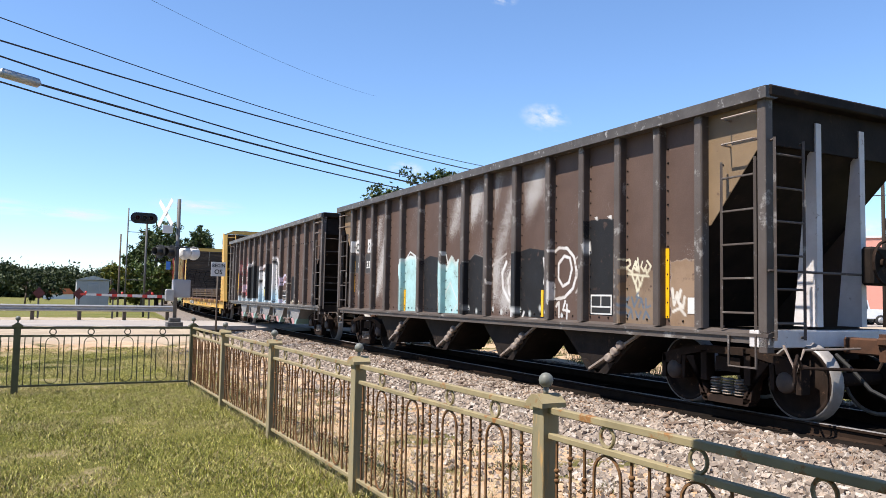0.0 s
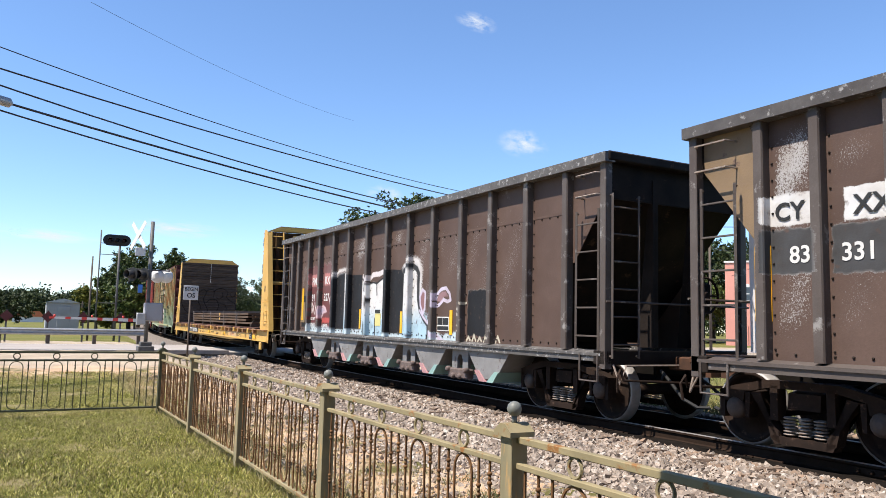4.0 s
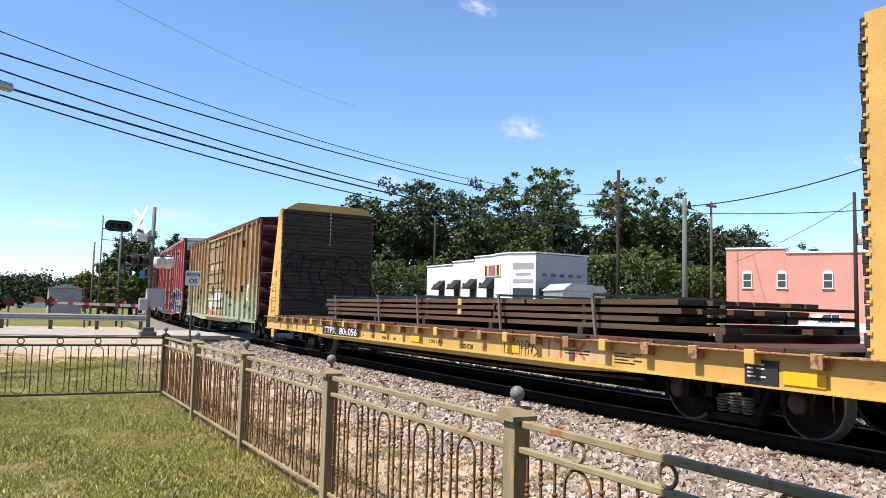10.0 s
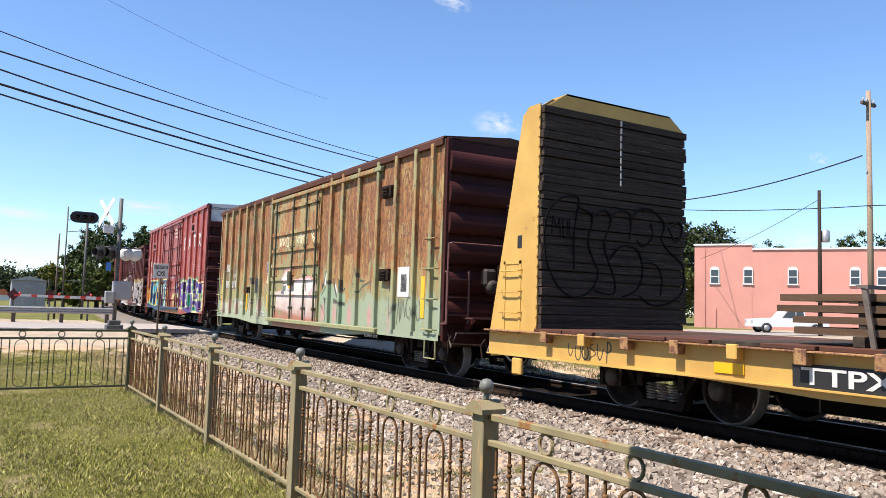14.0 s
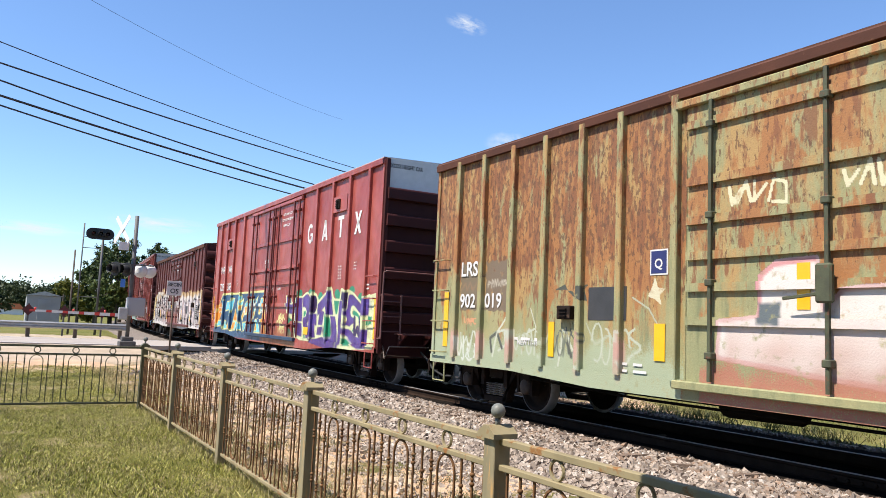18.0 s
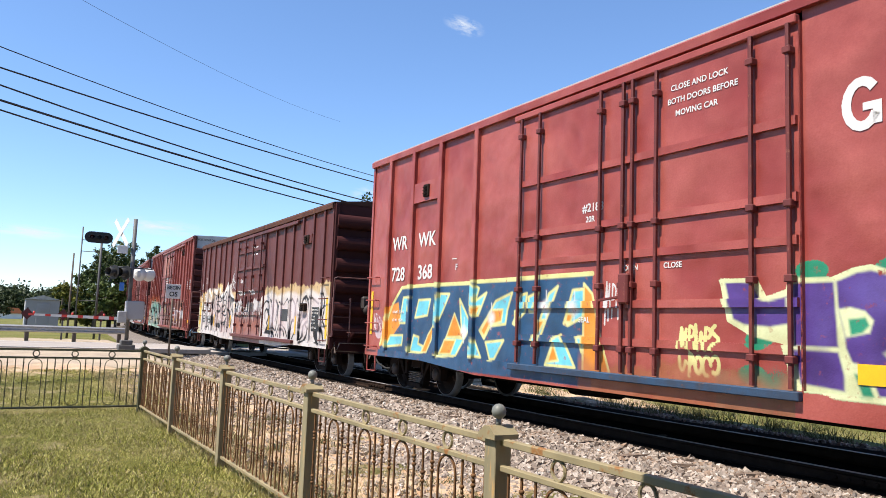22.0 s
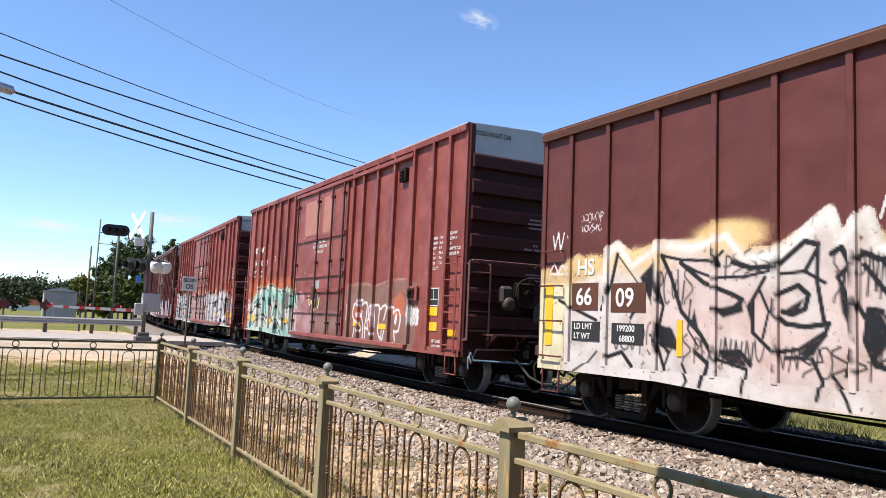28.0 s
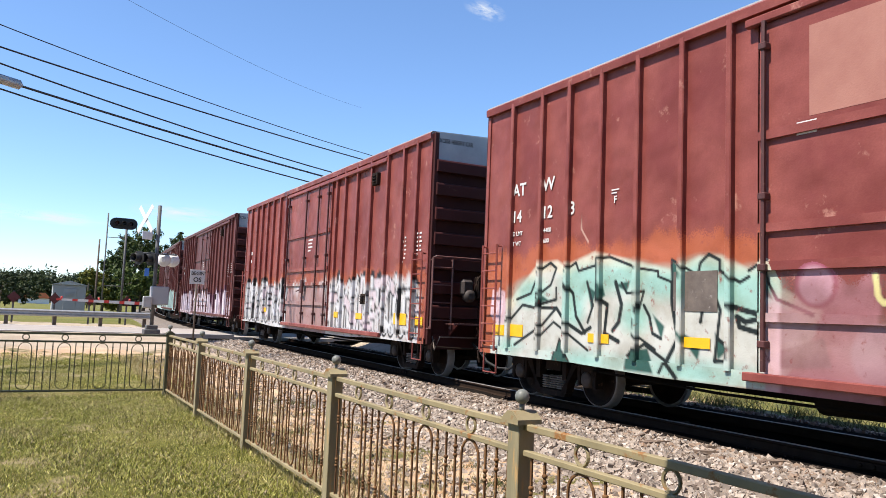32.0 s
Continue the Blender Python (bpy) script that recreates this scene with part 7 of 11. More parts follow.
V_BODY_B = [[(4.47, 1.52), (3.99, 1.52), (3.97, 1.37), (3.95, 1.22), (4.07, 1.21), (4.14, 1.28), (4.09, 1.07), (4.01, 0.9), (4.41, 0.86), (4.47, 0.97), (4.5, 1.05), (4.46, 1.36)], [(3.95, 1.76), (3.88, 1.81), (3.56, 1.93), (3.04, 2.14), (2.99, 2.02), (2.94, 1.89), (3.3, 1.87), (3.32, 1.77), (3.61, 1.61), (3.44, 1.58), (3.5, 1.31), (3.51, 1.23), (3.85, 1.23), (3.83, 1.34), (3.79, 1.52), (3.92, 1.46), (3.96, 1.63)], [(3.87, 1.18), (3.51, 1.19), (3.55, 1.06), (3.6, 0.97), (3.92, 0.97)], [(3.28, 1.86), (2.98, 1.88), (2.91, 1.77), (2.83, 1.6), (2.79, 1.5), (3.1, 1.5), (3.19, 1.63), (3.26, 1.75)]]
V_BODY_C = [[(3, 1.48), (2.65, 1.47), (2.55, 1.28), (2.48, 1.09), (2.47, 0.9), (2.55, 0.69), (2.68, 0.61), (3.36, 0.67), (4.38, 0.75), (4.38, 0.84), (3.94, 0.87), (3.55, 0.93), (2.91, 0.9), (2.83, 0.99), (2.85, 1.14), (2.93, 1.33)], [(2.42, 1.86), (2.06, 1.86), (2.07, 1.55), (2.18, 1.22), (2.16, 0.92), (2.14, 0.8), (2.31, 0.76), (2.34, 0.64), (2.46, 0.62), (2.41, 0.84), (2.42, 1.16), (2.45, 1.41)], [(2.07, 1.19), (1.73, 1.18), (1.56, 1.14), (1.34, 1.04), (1.28, 1.02), (1.01, 0.99), (0.91, 1.08), (0.88, 1.19), (0.62, 1.2), (0.63, 0.76), (1.11, 0.74), (1.41, 0.8), (1.6, 0.91), (1.79, 1), (2.14, 1.05), (2.16, 1.17)]]
V_BODY_D = [[(1.84, 1.98), (1.73, 2.01), (1.59, 2), (1.46, 1.96), (1.27, 1.87), (1.02, 1.77), (0.98, 1.87), (0.89, 1.9), (0.6, 1.92), (0.61, 1.52), (0.76, 1.51), (0.95, 1.52), (1.1, 1.56), (1.27, 1.64), (1.43, 1.72), (1.56, 1.73), (1.65, 1.67), (1.67, 1.58), (1.62, 1.49), (1.46, 1.45), (1.44, 1.32), (1.56, 1.29), (1.69, 1.24), (1.83, 1.26), (1.99, 1.27), (1.93, 1.34), (1.86, 1.4), (1.96, 1.52), (1.96, 1.61), (1.89, 1.67)]]
for pts in V_BODY_A + V_BODY_B + V_BODY_C + V_BODY_D:
    s.poly(pts, VIOLET)
for u_, z_, a_, b_ in ((4.75, 1.85, 0.25, 0.18), (3.3, 1.9, 0.3, 0.16), (4.25, 1.3, 0.18, 0.2), (1.0, 1.0, 0.16, 0.1), (1.6, 0.95, 0.2, 0.1), (0.8, 1.75, 0.25, 0.15), (2.2, 1.65, 0.18, 0.14), (5.3, 1.45, 0.06, 0.1), (3.0, 0.95, 0.2, 0.08)):
    s.blob(u_, z_, a_, b_, (0.105, 0.068, 0.27), 0.16, 0.85)
for u_, z_, a_, b_ in ((5.4, 1.1, 0.2, 0.16), (3.4, 1.1, 0.22, 0.1), (3.0, 1.15, 0.25, 0.16), (2.5, 0.8, 0.12, 0.2), (4.7, 1.4, 0.12, 0.2)):
    s.blob(u_, z_, a_, b_, (0.045, 0.02, 0.11), 0.14, 0.8)
V_CREAM_A = [[(5.14, 1.68), (5.02, 1.7), (4.87, 1.66), (4.79, 1.57), (4.83, 1.45), (5.01, 1.41), (5.07, 1.4)], [(5.09, 1.16), (4.96, 1.15), (4.82, 1.05), (4.78, 0.85), (5.03, 0.83)], [(1.63, 1.71), (1.52, 1.74), (1.4, 1.7), (1.16, 1.58), (0.96, 1.5), (0.61, 1.5), (0.62, 1.23), (0.88, 1.2), (0.92, 1.07), (1.01, 1), (1.27, 1.03), (1.56, 1.16), (1.69, 1.22), (1.56, 1.28), (1.43, 1.32), (1.45, 1.46), (1.62, 1.51), (1.66, 1.59)]]
for pts in V_CREAM_A:
    s.poly(pts, LIME)
V_LEAF_A = [[(5.04, 1.58), (4.87, 1.6), (4.83, 1.52), (4.9, 1.45), (5.02, 1.42)], [(4.99, 1.05), (4.87, 1.04), (4.8, 0.84), (4.91, 0.84)], [(3.35, 1.63), (3.24, 1.65), (3.17, 1.53), (2.99, 1.4), (2.91, 1.13), (2.88, 1.03), (2.93, 0.95), (3.35, 0.97), (3.31, 1.25)], [(2.8, 1.87), (2.44, 1.86), (2.52, 1.54), (2.62, 1.51), (2.72, 1.67)], [(1.55, 1.6), (1.46, 1.63), (1.28, 1.59), (1.16, 1.53), (1.13, 1.5), (1.14, 1.34), (1.18, 1.45), (1.25, 1.49), (1.46, 1.51), (1.54, 1.54)], [(1.98, 0.94), (1.86, 0.94), (1.63, 0.85), (1.53, 0.79), (1.97, 0.77)], [(0.74, 1.4), (0.62, 1.41), (0.62, 1.29), (0.74, 1.29)], [(1.53, 1.14), (1.44, 1.21), (1.44, 1.12)]]
for pts in V_LEAF_A:
    s.poly(pts, GREEN)
V_NIGHT_A = [[(2.31, 2.09), (1.87, 2.06), (1.88, 1.98), (1.93, 1.66), (2.07, 1.64), (2.05, 1.86), (2.36, 1.88)]]
for pts in V_NIGHT_A:
    s.poly(pts, (0.03, 0.015, 0.065))
s.blob(4.24, 1.77, 0.25, 0.24, (0.03, 0.015, 0.06), 0.02)
V_TAG_A = [[(1.4, 1.44), (1.37, 1.09)], [(1.3, 1.09), (1.21, 1.22), (1.11, 1.06), (1.06, 1.47)], [(1.06, 1.24), (0.97, 1.28), (0.94, 1.45)]]
s.outlines(V_TAG_A, 0.12, (0.035, 0.018, 0.085), 0.15)
s.line(V_RIM, 0.05, LIME)
s.block(0.42, 0.6, 1.3, 1.5, GREEN, 0.01)
s.outlines([[(0.55, 1.02), (0.52, 0.88), (0.46, 1.0)], [(0.42, 1.02), (0.40, 0.85), (0.34, 0.98), (0.30, 0.86)]], 0.03, LIME, 0.2)
s.band(5.6, 6.6, 1.0, (0.05, 0.12, 0.08), 0.1, 0.2, alpha=0.6)
s.poly([(8.9, 2.05), (8.72, 1.9), (8.55, 1.3), (8.35, 0.8), (8.9, 0.8)], ORANGE, LEMON, 0.04)
s.scrawl(6.85, 1.2, 0.6, 0.3, LEMON, 0.045, 41, 5)
s.scrawl(6.85, 0.9, 0.6, 0.25, LEMON, 0.045, 42, 5)
s.scrawl(8.3, 1.5, 0.35, 0.6, WHITE, 0.03, 43, 3)
s.band(5.6, 9.0, 1.0, (0.30, 0.10, 0.05), 0.1, 0.2, alpha=0.7)
s.scrawl(15.75, 1.25, 0.25, 0.35, WHITE, 0.025, 14, 4)
def ring_quads(rw, rh, w, zc=3.725, n=14):
    ring_pts = [(math.cos(a), math.sin(a)) for a in np.linspace(math.pi + 0.5, math.pi + 5.6, n)]
    return [[(rw * c, zc + rh * d), ((rw - w) * c, zc + (rh - w) * d), ((rw - w) * e, zc + (rh - w) * f), (rw * e, zc + rh * f)] for (c, d), (e, f) in zip(ring_pts, ring_pts[1:])]


s.blob(15.64, 1.3, 0.2, 0.24, (0.52, 0.40, 0.42), 0.05, 0.9)
s.scrawl(15.64, 1.38, 0.36, 0.2, (0.25, 0.06, 0.07), 0.03, 47, 5)
s.scrawl(15.62, 1.2, 0.34, 0.18, (0.25, 0.06, 0.07), 0.03, 48, 5)
WR = boxcar("boxcar", dict(
    L=16.2, H=5.08, mat=M_RED, spray=s, paint_top=2.5, grain=0.016, door=(5.5, 10.48), fish=0.14, shift=0.11, gable=0.05, brake=False, plate_at=(0.03, 0.86, 1.63, 2.02), rib_tops=(4.39, 3.79, 3.2, 2.6, 2.01, 1.62), white_top=0.69, panel_mat=M_WHITE, end_text=("WRWK 728368",),
    track_mat=M_NAVY_STEEL, track_from=5.4, posts=[0.83, 2.0, 3.14, 4.33, 11.84, 13.1, 14.2, 15.25], post_w=0.12, post_d=0.08, rods=(0.02, 0.115, 0.4, 0.485, 0.52, 0.61, 0.89, 0.985), rod_mat=M_RED_ROD, door_beams=(1.25, 1.75, 2.41, 2.87, 3.70), tall_ladders=False, ladder_top=2.4,
    label="bright red boxcar with blue, orange and purple graffiti below", roof_mat=M_GALV,
    marks=[("text", "WR", 15.1, 2.95, 0.40), ("text", "WK", 13.95, 2.95, 0.40), ("text", "728", 15.1, 2.3, 0.40), ("text", "368", 13.95, 2.3, 0.40),
           ("shape", 4.86, ring_quads(0.21, 0.28, 0.1) + [[(-0.01, 3.65), (-0.2, 3.65), (-0.2, 3.73), (-0.01, 3.73)], [(-0.11, 3.5), (-0.2, 3.5), (-0.2, 3.65), (-0.11, 3.65)]]), ("shape", 3.72, [[(0.21, 3.45), (0.1, 3.45), (-0.045, 4.0), (0.045, 4.0)], [(-0.21, 3.45), (-0.1, 3.45), (0.045, 4.0), (-0.045, 4.0)], [(0.11, 3.55), (-0.11, 3.55), (-0.09, 3.64), (0.09, 3.64)]]), ("shape", 2.6, [[(0.055, 3.45), (-0.055, 3.45), (-0.055, 3.9), (0.055, 3.9)], [(0.19, 3.9), (-0.19, 3.9), (-0.19, 4.0), (0.19, 4.0)]]), ("shape", 1.5, [[(0.21, 3.45), (0.09, 3.45), (-0.21, 4.0), (-0.09, 4.0)], [(-0.21, 3.45), (-0.09, 3.45), (0.21, 4.0), (0.09, 4.0)]]),
           ("panel", 2.15, 3.15, 4.1, 4.5), ("box", 2.7, 4.3, 0.25, 0.25), ("panel", 13.15, 14.15, 3.85, 4.25), ("box", 13.6, 4.05, 0.2, 0.25),
           ("bars", 2.6, 2.7, [[0.08, 0.1], [0.1, 0.1], [0.08, 0.1], [0.1, 0.08], [0.1, 0.1]], 0.05), ("bars", 1.6, 2.75, [[0.06, 0.06], [0.06, 0.06], [0.06, 0.06]], 0.05), ("bars", 0.95, 2.2, [[0.4], [0.4]], 0.06), ("text", "CLOSE AND LOCK", 7.3, 4.46, 0.105), ("text", "BOTH DOORS BEFORE", 7.35, 4.29, 0.105), ("text", "MOVING CAR", 7.22, 4.12, 0.105),
           ("text", "OPEN", 8.1, 2.2, 0.10), ("text", "CLOSE", 7.4, 2.2, 0.10), ("text", "SEAL", 9.0, 1.5, 0.11), ("text", "F", 12.5, 2.42, 0.16), ("bars", 12.62, 2.62, [[0.2]], 0.03),
           ("text", "LD LMT 212400", 14.97, 1.62, 0.075), ("text", "LT WT  73600", 14.97, 1.45, 0.075), ("text", "#2188", 8.95, 3.08, 0.17), ("text", "20R", 8.88, 2.93, 0.12),
           ("reflector", 15.96, 16.06, 1.15, 2.1), ("reflector", 4.6, 4.95, 0.95, 1.15), ("reflector", 0.2, 0.3, 1.0, 1.9)]))
CARS.append((WR, 80.79, 1.5, 14.6))

s = Spray(5)
CREAM = (0.46, 0.33, 0.17)
s.band(0.0, 5.98, 2.36, CREAM, 0.10, 0.14)
s.band(9.6, 16.0, 2.28, CREAM, 0.12, 0.2)
s.band(6.2, 9.6, 1.95, (0.50, 0.47, 0.46), 0.14, 0.14, alpha=0.8)
s.band(6.2, 9.6, 1.5, (0.20, 0.06, 0.05), 0.25, 0.3, alpha=0.8)
PINKW = (0.50, 0.40, 0.375)
HS_TOP = [(15.2, 1.6), (15, 1.9), (14.33, 2.07), (14.24, 2.43), (14.09, 2.5), (13.81, 2.21), (13.27, 2.45), (12.73, 2.38), (12.25, 2.5), (12.01, 2.22), (11.54, 2.23), (10.94, 2.64), (10.84, 2.32), (10.54, 2.58), (10.45, 2.25), (10.05, 2.1), (9.87, 1.94), (9.7, 1.9)]
HS_TOP2 = [(6.15, 2.0), (5.16, 2.2), (4.63, 2.02), (3.56, 2.12), (3.14, 2.1), (2.44, 2.0), (1.97, 2.14), (1.54, 2.16), (0.95, 1.98), (0.59, 2.2), (0.42, 1.98), (0.1, 1.9)]
for top in (HS_TOP, HS_TOP2):
    s.poly(top + [(top[-1][0], 0.6), (top[0][0], 0.6)], (0.52, 0.475, 0.455))
    s.line(top, 0.17, (0.55, 0.51, 0.47), 0.1)
for u_, z_, a_, b_ in ((12.6, 2.1, 0.5, 0.2), (12.2, 1.7, 0.3, 0.2), (11.6, 1.35, 0.45, 0.5), (10.8, 1.9, 0.3, 0.35), (12.9, 1.4, 0.4, 0.4), (11.2, 1.0, 0.5, 0.25), (4.0, 1.3, 0.4, 0.4), (2.0, 1.5, 0.3, 0.3)):
    s.blob(u_, z_, a_, b_, PINKW, 0.25, 0.75)
HS_NEAR_A = [[(0.89, 1.96), (0.78, 2.01), (0.63, 2.12), (0.53, 1.99), (0.5, 1.88)], [(0.51, 1.86), (0.5, 1.65), (0.57, 1.51), (0.56, 1.37), (0.47, 1.31), (0.36, 1.21), (0.15, 1.07)], [(0.66, 1.55), (0.65, 1.71), (0.53, 1.75)], [(0.89, 1.71), (0.9, 1.43), (0.8, 1.3), (0.57, 1.13), (0.47, 0.9)], [(1.8, 1.95), (1.54, 2.03), (1.33, 1.97), (0.99, 1.86), (0.91, 1.84)], [(1.8, 1.95), (1.72, 1.81), (1.69, 1.64), (1.68, 0.89)], [(2.28, 1.8), (2.2, 1.96), (2.03, 2.03), (1.92, 2.04), (1.8, 1.95)], [(2.03, 2.03), (1.94, 1.91)], [(2.35, 0.96), (2.42, 1.16), (2.19, 1.4), (1.85, 1.53)], [(1.63, 1.38), (1.9, 1.33), (2.12, 1.21), (2.06, 0.98), (2.35, 0.84)]]
HS_NEAR_B = [[(1.9, 1.26), (1.75, 1.19), (1.78, 0.96), (1.94, 0.83)], [(2.29, 0.77), (2, 0.83), (1.63, 1.12), (1.52, 1.2)], [(1.22, 1.21), (1.17, 1), (0.97, 0.83)], [(3.45, 1.9), (3.32, 1.85), (3.15, 2), (2.87, 1.85), (2.84, 1.72), (2.86, 1.47)], [(3.32, 1.85), (3.3, 1.59), (3.4, 1.46)], [(3.31, 1.59), (3.26, 1.29), (3.38, 0.95)], [(3.17, 0.79), (3.18, 1.04), (3.12, 1.3), (3.03, 1.38), (2.9, 1.39)], [(2.8, 1.64), (2.78, 1.85), (2.69, 1.97), (2.56, 1.9), (2.41, 1.8)], [(3.93, 1.81), (3.71, 1.95), (3.61, 2.01), (3.46, 1.88)], [(4.41, 1.91), (4.16, 1.89), (3.96, 1.83)], [(4.43, 1.82), (4.51, 1.44), (4.61, 1.07)]]
HS_NEAR_C = [[(4.74, 1.97), (4.57, 1.87), (4.59, 1.63)], [(4.6, 0.88), (4.29, 1.22), (3.98, 1.23), (3.67, 1.11), (3.45, 0.9)], [(4.36, 0.89), (4.24, 1.08), (3.97, 1.11), (3.82, 1.05), (3.74, 0.93)], [(6.09, 1.73), (5.94, 1.91), (5.74, 1.96), (5.49, 1.91), (5.41, 1.73), (5.62, 1.58)], [(5.81, 1.42), (5.86, 1.63), (5.69, 1.71), (5.47, 1.63), (5.43, 1.43), (5.6, 1.28), (5.4, 1.08)], [(5.31, 1.98), (5.18, 1.93), (4.99, 1.83), (5.1, 1.53), (5.04, 1.14), (4.77, 0.87)], [(4.74, 1.97), (4.53, 1.82), (4.55, 1.58), (4.71, 1.35)], [(5.22, 1.09), (4.96, 1.15), (4.69, 1.06)], [(2.25, 1.72), (2.3, 1.48), (2.51, 1.15)], [(2.77, 1.35), (2.78, 1.06), (3.04, 0.84)]]
HS_A = [[(14.09, 2.38), (14.2, 1.98), (14.4, 1.62)], [(14.09, 2.38), (13.68, 1.97), (13.22, 1.67)], [(13.36, 1.97), (13.22, 1.67), (13.34, 1.22), (13.19, 0.86)], [(13.26, 2.32), (12.94, 2.25), (12.43, 2.21), (12.29, 2.32)], [(13.26, 2.32), (13.09, 2.03), (12.92, 1.6), (12.61, 1.32), (12.41, 1.05)], [(12.94, 2.21), (12.68, 2.09), (12.43, 2.01), (11.97, 2)], [(12.94, 2.21), (12.57, 1.95), (12.14, 1.8), (12.01, 1.74), (12.18, 1.6), (12.42, 1.63)], [(12.77, 1.74), (12.81, 1.38), (12.65, 1.18)], [(12.15, 2.18), (11.88, 2.1), (11.54, 2.12), (11.22, 2.36), (11.07, 2.32)], [(12.01, 2), (11.66, 2.06)]]
HS_B = [[(11.71, 1.99), (11.87, 1.74), (11.87, 1.37), (11.61, 1.16), (11.29, 1.21), (10.99, 1.4), (10.95, 1.49)], [(10.95, 1.49), (11.22, 1.45), (11.45, 1.48), (11.62, 1.61), (11.54, 1.8), (11.3, 1.89), (11.18, 1.79), (11.22, 1.64), (11.37, 1.58), (11.49, 1.61)], [(11.54, 2.02), (11.22, 2.04), (10.99, 1.91)], [(11.22, 2.04), (11.07, 2.28), (11.08, 1.92), (11, 1.49)], [(10.85, 1.97), (10.57, 2.2), (10.43, 2.13), (9.87, 2.05)], [(10.85, 1.97), (10.7, 1.67), (10.67, 1.32), (10.77, 0.97)], [(10.57, 2.08), (10.3, 1.73), (10.05, 1.59)]]
HS_C = [[(10.37, 2.1), (10.12, 1.78), (10.02, 1.56), (10.09, 1.34), (10.3, 1.06), (10.47, 1.1), (10.57, 1.33), (10.53, 1.64), (10.4, 1.62)], [(10.4, 1.62), (10.27, 1.39), (10.3, 1.2), (10.47, 1.1)], [(10.99, 1.37), (11.21, 1.12), (11.45, 1.11)], [(12.41, 1.05), (11.95, 0.95), (11.99, 0.68)], [(12.31, 1.13), (12.04, 1.14), (11.9, 1.01)], [(13.45, 1.29), (13.11, 1.09), (13.21, 0.86)], [(12.9, 0.95), (12.79, 0.75), (12.89, 0.6)], [(11.14, 1.12), (11.02, 0.89), (11.06, 0.71)], [(10.91, 0.96), (10.77, 0.79), (10.7, 0.63)], [(14.28, 0.95), (13.97, 1.04), (13.78, 0.86)], [(12.7, 1.11), (12.5, 0.98), (12.59, 0.7)]]
HS_D = [[(11.33, 1.14), (11.17, 1.06), (11.02, 1.1), (11.06, 1.22)], [(10.15, 1.07), (10.06, 0.91), (10.15, 0.69)], [(10.03, 0.97), (10, 0.81)], [(13.48, 2.04), (13.64, 1.74), (13.81, 1.51)], [(12.34, 2.15), (12.44, 2.33)], [(15.36, 1.75), (14.99, 1.62), (14.5, 1.46)], [(14.94, 0.71), (14.67, 0.85), (14.48, 1.02)], [(11.79, 1.87), (11.66, 1.61), (11.74, 1.31)], [(10.67, 1.73), (10.57, 1.56)], [(10.92, 2.21), (10.81, 2.27), (10.74, 2.13)]]
HS_NEAR_DARK = [[(2.55, 1.57), (1.79, 1.54), (1.82, 1.47), (2.13, 1.44), (2.41, 1.08), (2.24, 1.39), (2.19, 1.48)], [(1.26, 1.28), (0.98, 1.22), (0.88, 0.94), (0.71, 0.76), (0.93, 0.81), (1.12, 0.96)], [(5.81, 0.93), (5.6, 1.17), (5.31, 1.04), (5.04, 1.02), (5.03, 0.9), (5.49, 0.93)], [(1.77, 1.79), (1.66, 1.75), (1.63, 1.38), (1.74, 1.41)], [(0.89, 1.47), (0.8, 1.33), (0.53, 1.07), (0.48, 0.9), (0.61, 1.06), (0.84, 1.22)], [(3.48, 1.59), (3.34, 1.57), (3.33, 1.33), (3.44, 1.36)], [(2.85, 1.64), (2.75, 1.6), (2.75, 1.43), (2.85, 1.43)], [(3.38, 0.99), (3.24, 0.95), (3.31, 0.85)], [(2.12, 1.25), (2.01, 1.24), (2.06, 0.98), (2.23, 0.91)], [(0.85, 0.88), (0.7, 0.87), (0.67, 0.77), (0.82, 0.78)]]
s.poly([(15.9, 2.02), (14.85, 1.98), (15.06, 1.62), (15.26, 1.58), (15.22, 0.6), (15.9, 0.6)], (0.56, 0.52, 0.36))
for u_, z_, a_, b_ in ((14.6, 2.3, 0.5, 0.12), (13.6, 2.28, 0.5, 0.2), (12.2, 2.5, 0.6, 0.22), (9.7, 1.9, 0.2, 0.4)):
    s.blob(u_, z_, a_, b_, (0.60, 0.42, 0.20), 0.25, 0.8)
for u_, z_, a_, b_ in ((13.4, 1.5, 0.3, 0.4), (12.6, 1.35, 0.35, 0.4), (11.9, 1.6, 0.4, 0.3), (11.4, 1.1, 0.6, 0.2), (10.7, 1.5, 0.25, 0.5), (10.3, 1.0, 0.3, 0.25), (12.9, 1.9, 0.4, 0.2)):
    s.blob(u_, z_, a_, b_, (0.50, 0.36, 0.33), 0.3, 0.6)
for u_, z_, w_, h_, n_, k_ in ((13.6, 1.05, 1.1, 0.4, 7, 71), (12.3, 0.95, 1.2, 0.35, 8, 72), (11.0, 0.95, 1.2, 0.3, 7, 73), (13.1, 1.65, 0.7, 0.5, 6, 74), (11.9, 2.0, 0.8, 0.3, 5, 75), (10.6, 1.75, 0.6, 0.5, 5, 76)):
    s.scrawl(u_, z_, w_, h_, (0.03, 0.025, 0.025), 0.024, k_, n_)
s.line(HS_TOP[2:-1], 0.08, (0.62, 0.60, 0.57), 0.06)
s.outlines(HS_NEAR_A + HS_NEAR_B + HS_NEAR_C, 0.068, BLACK, 0.35, 51)
for k, rows in enumerate((HS_A, HS_B, HS_C, HS_D)):
    s.outlines(rows, 0.043, BLACK, 0.5, 52 + k)
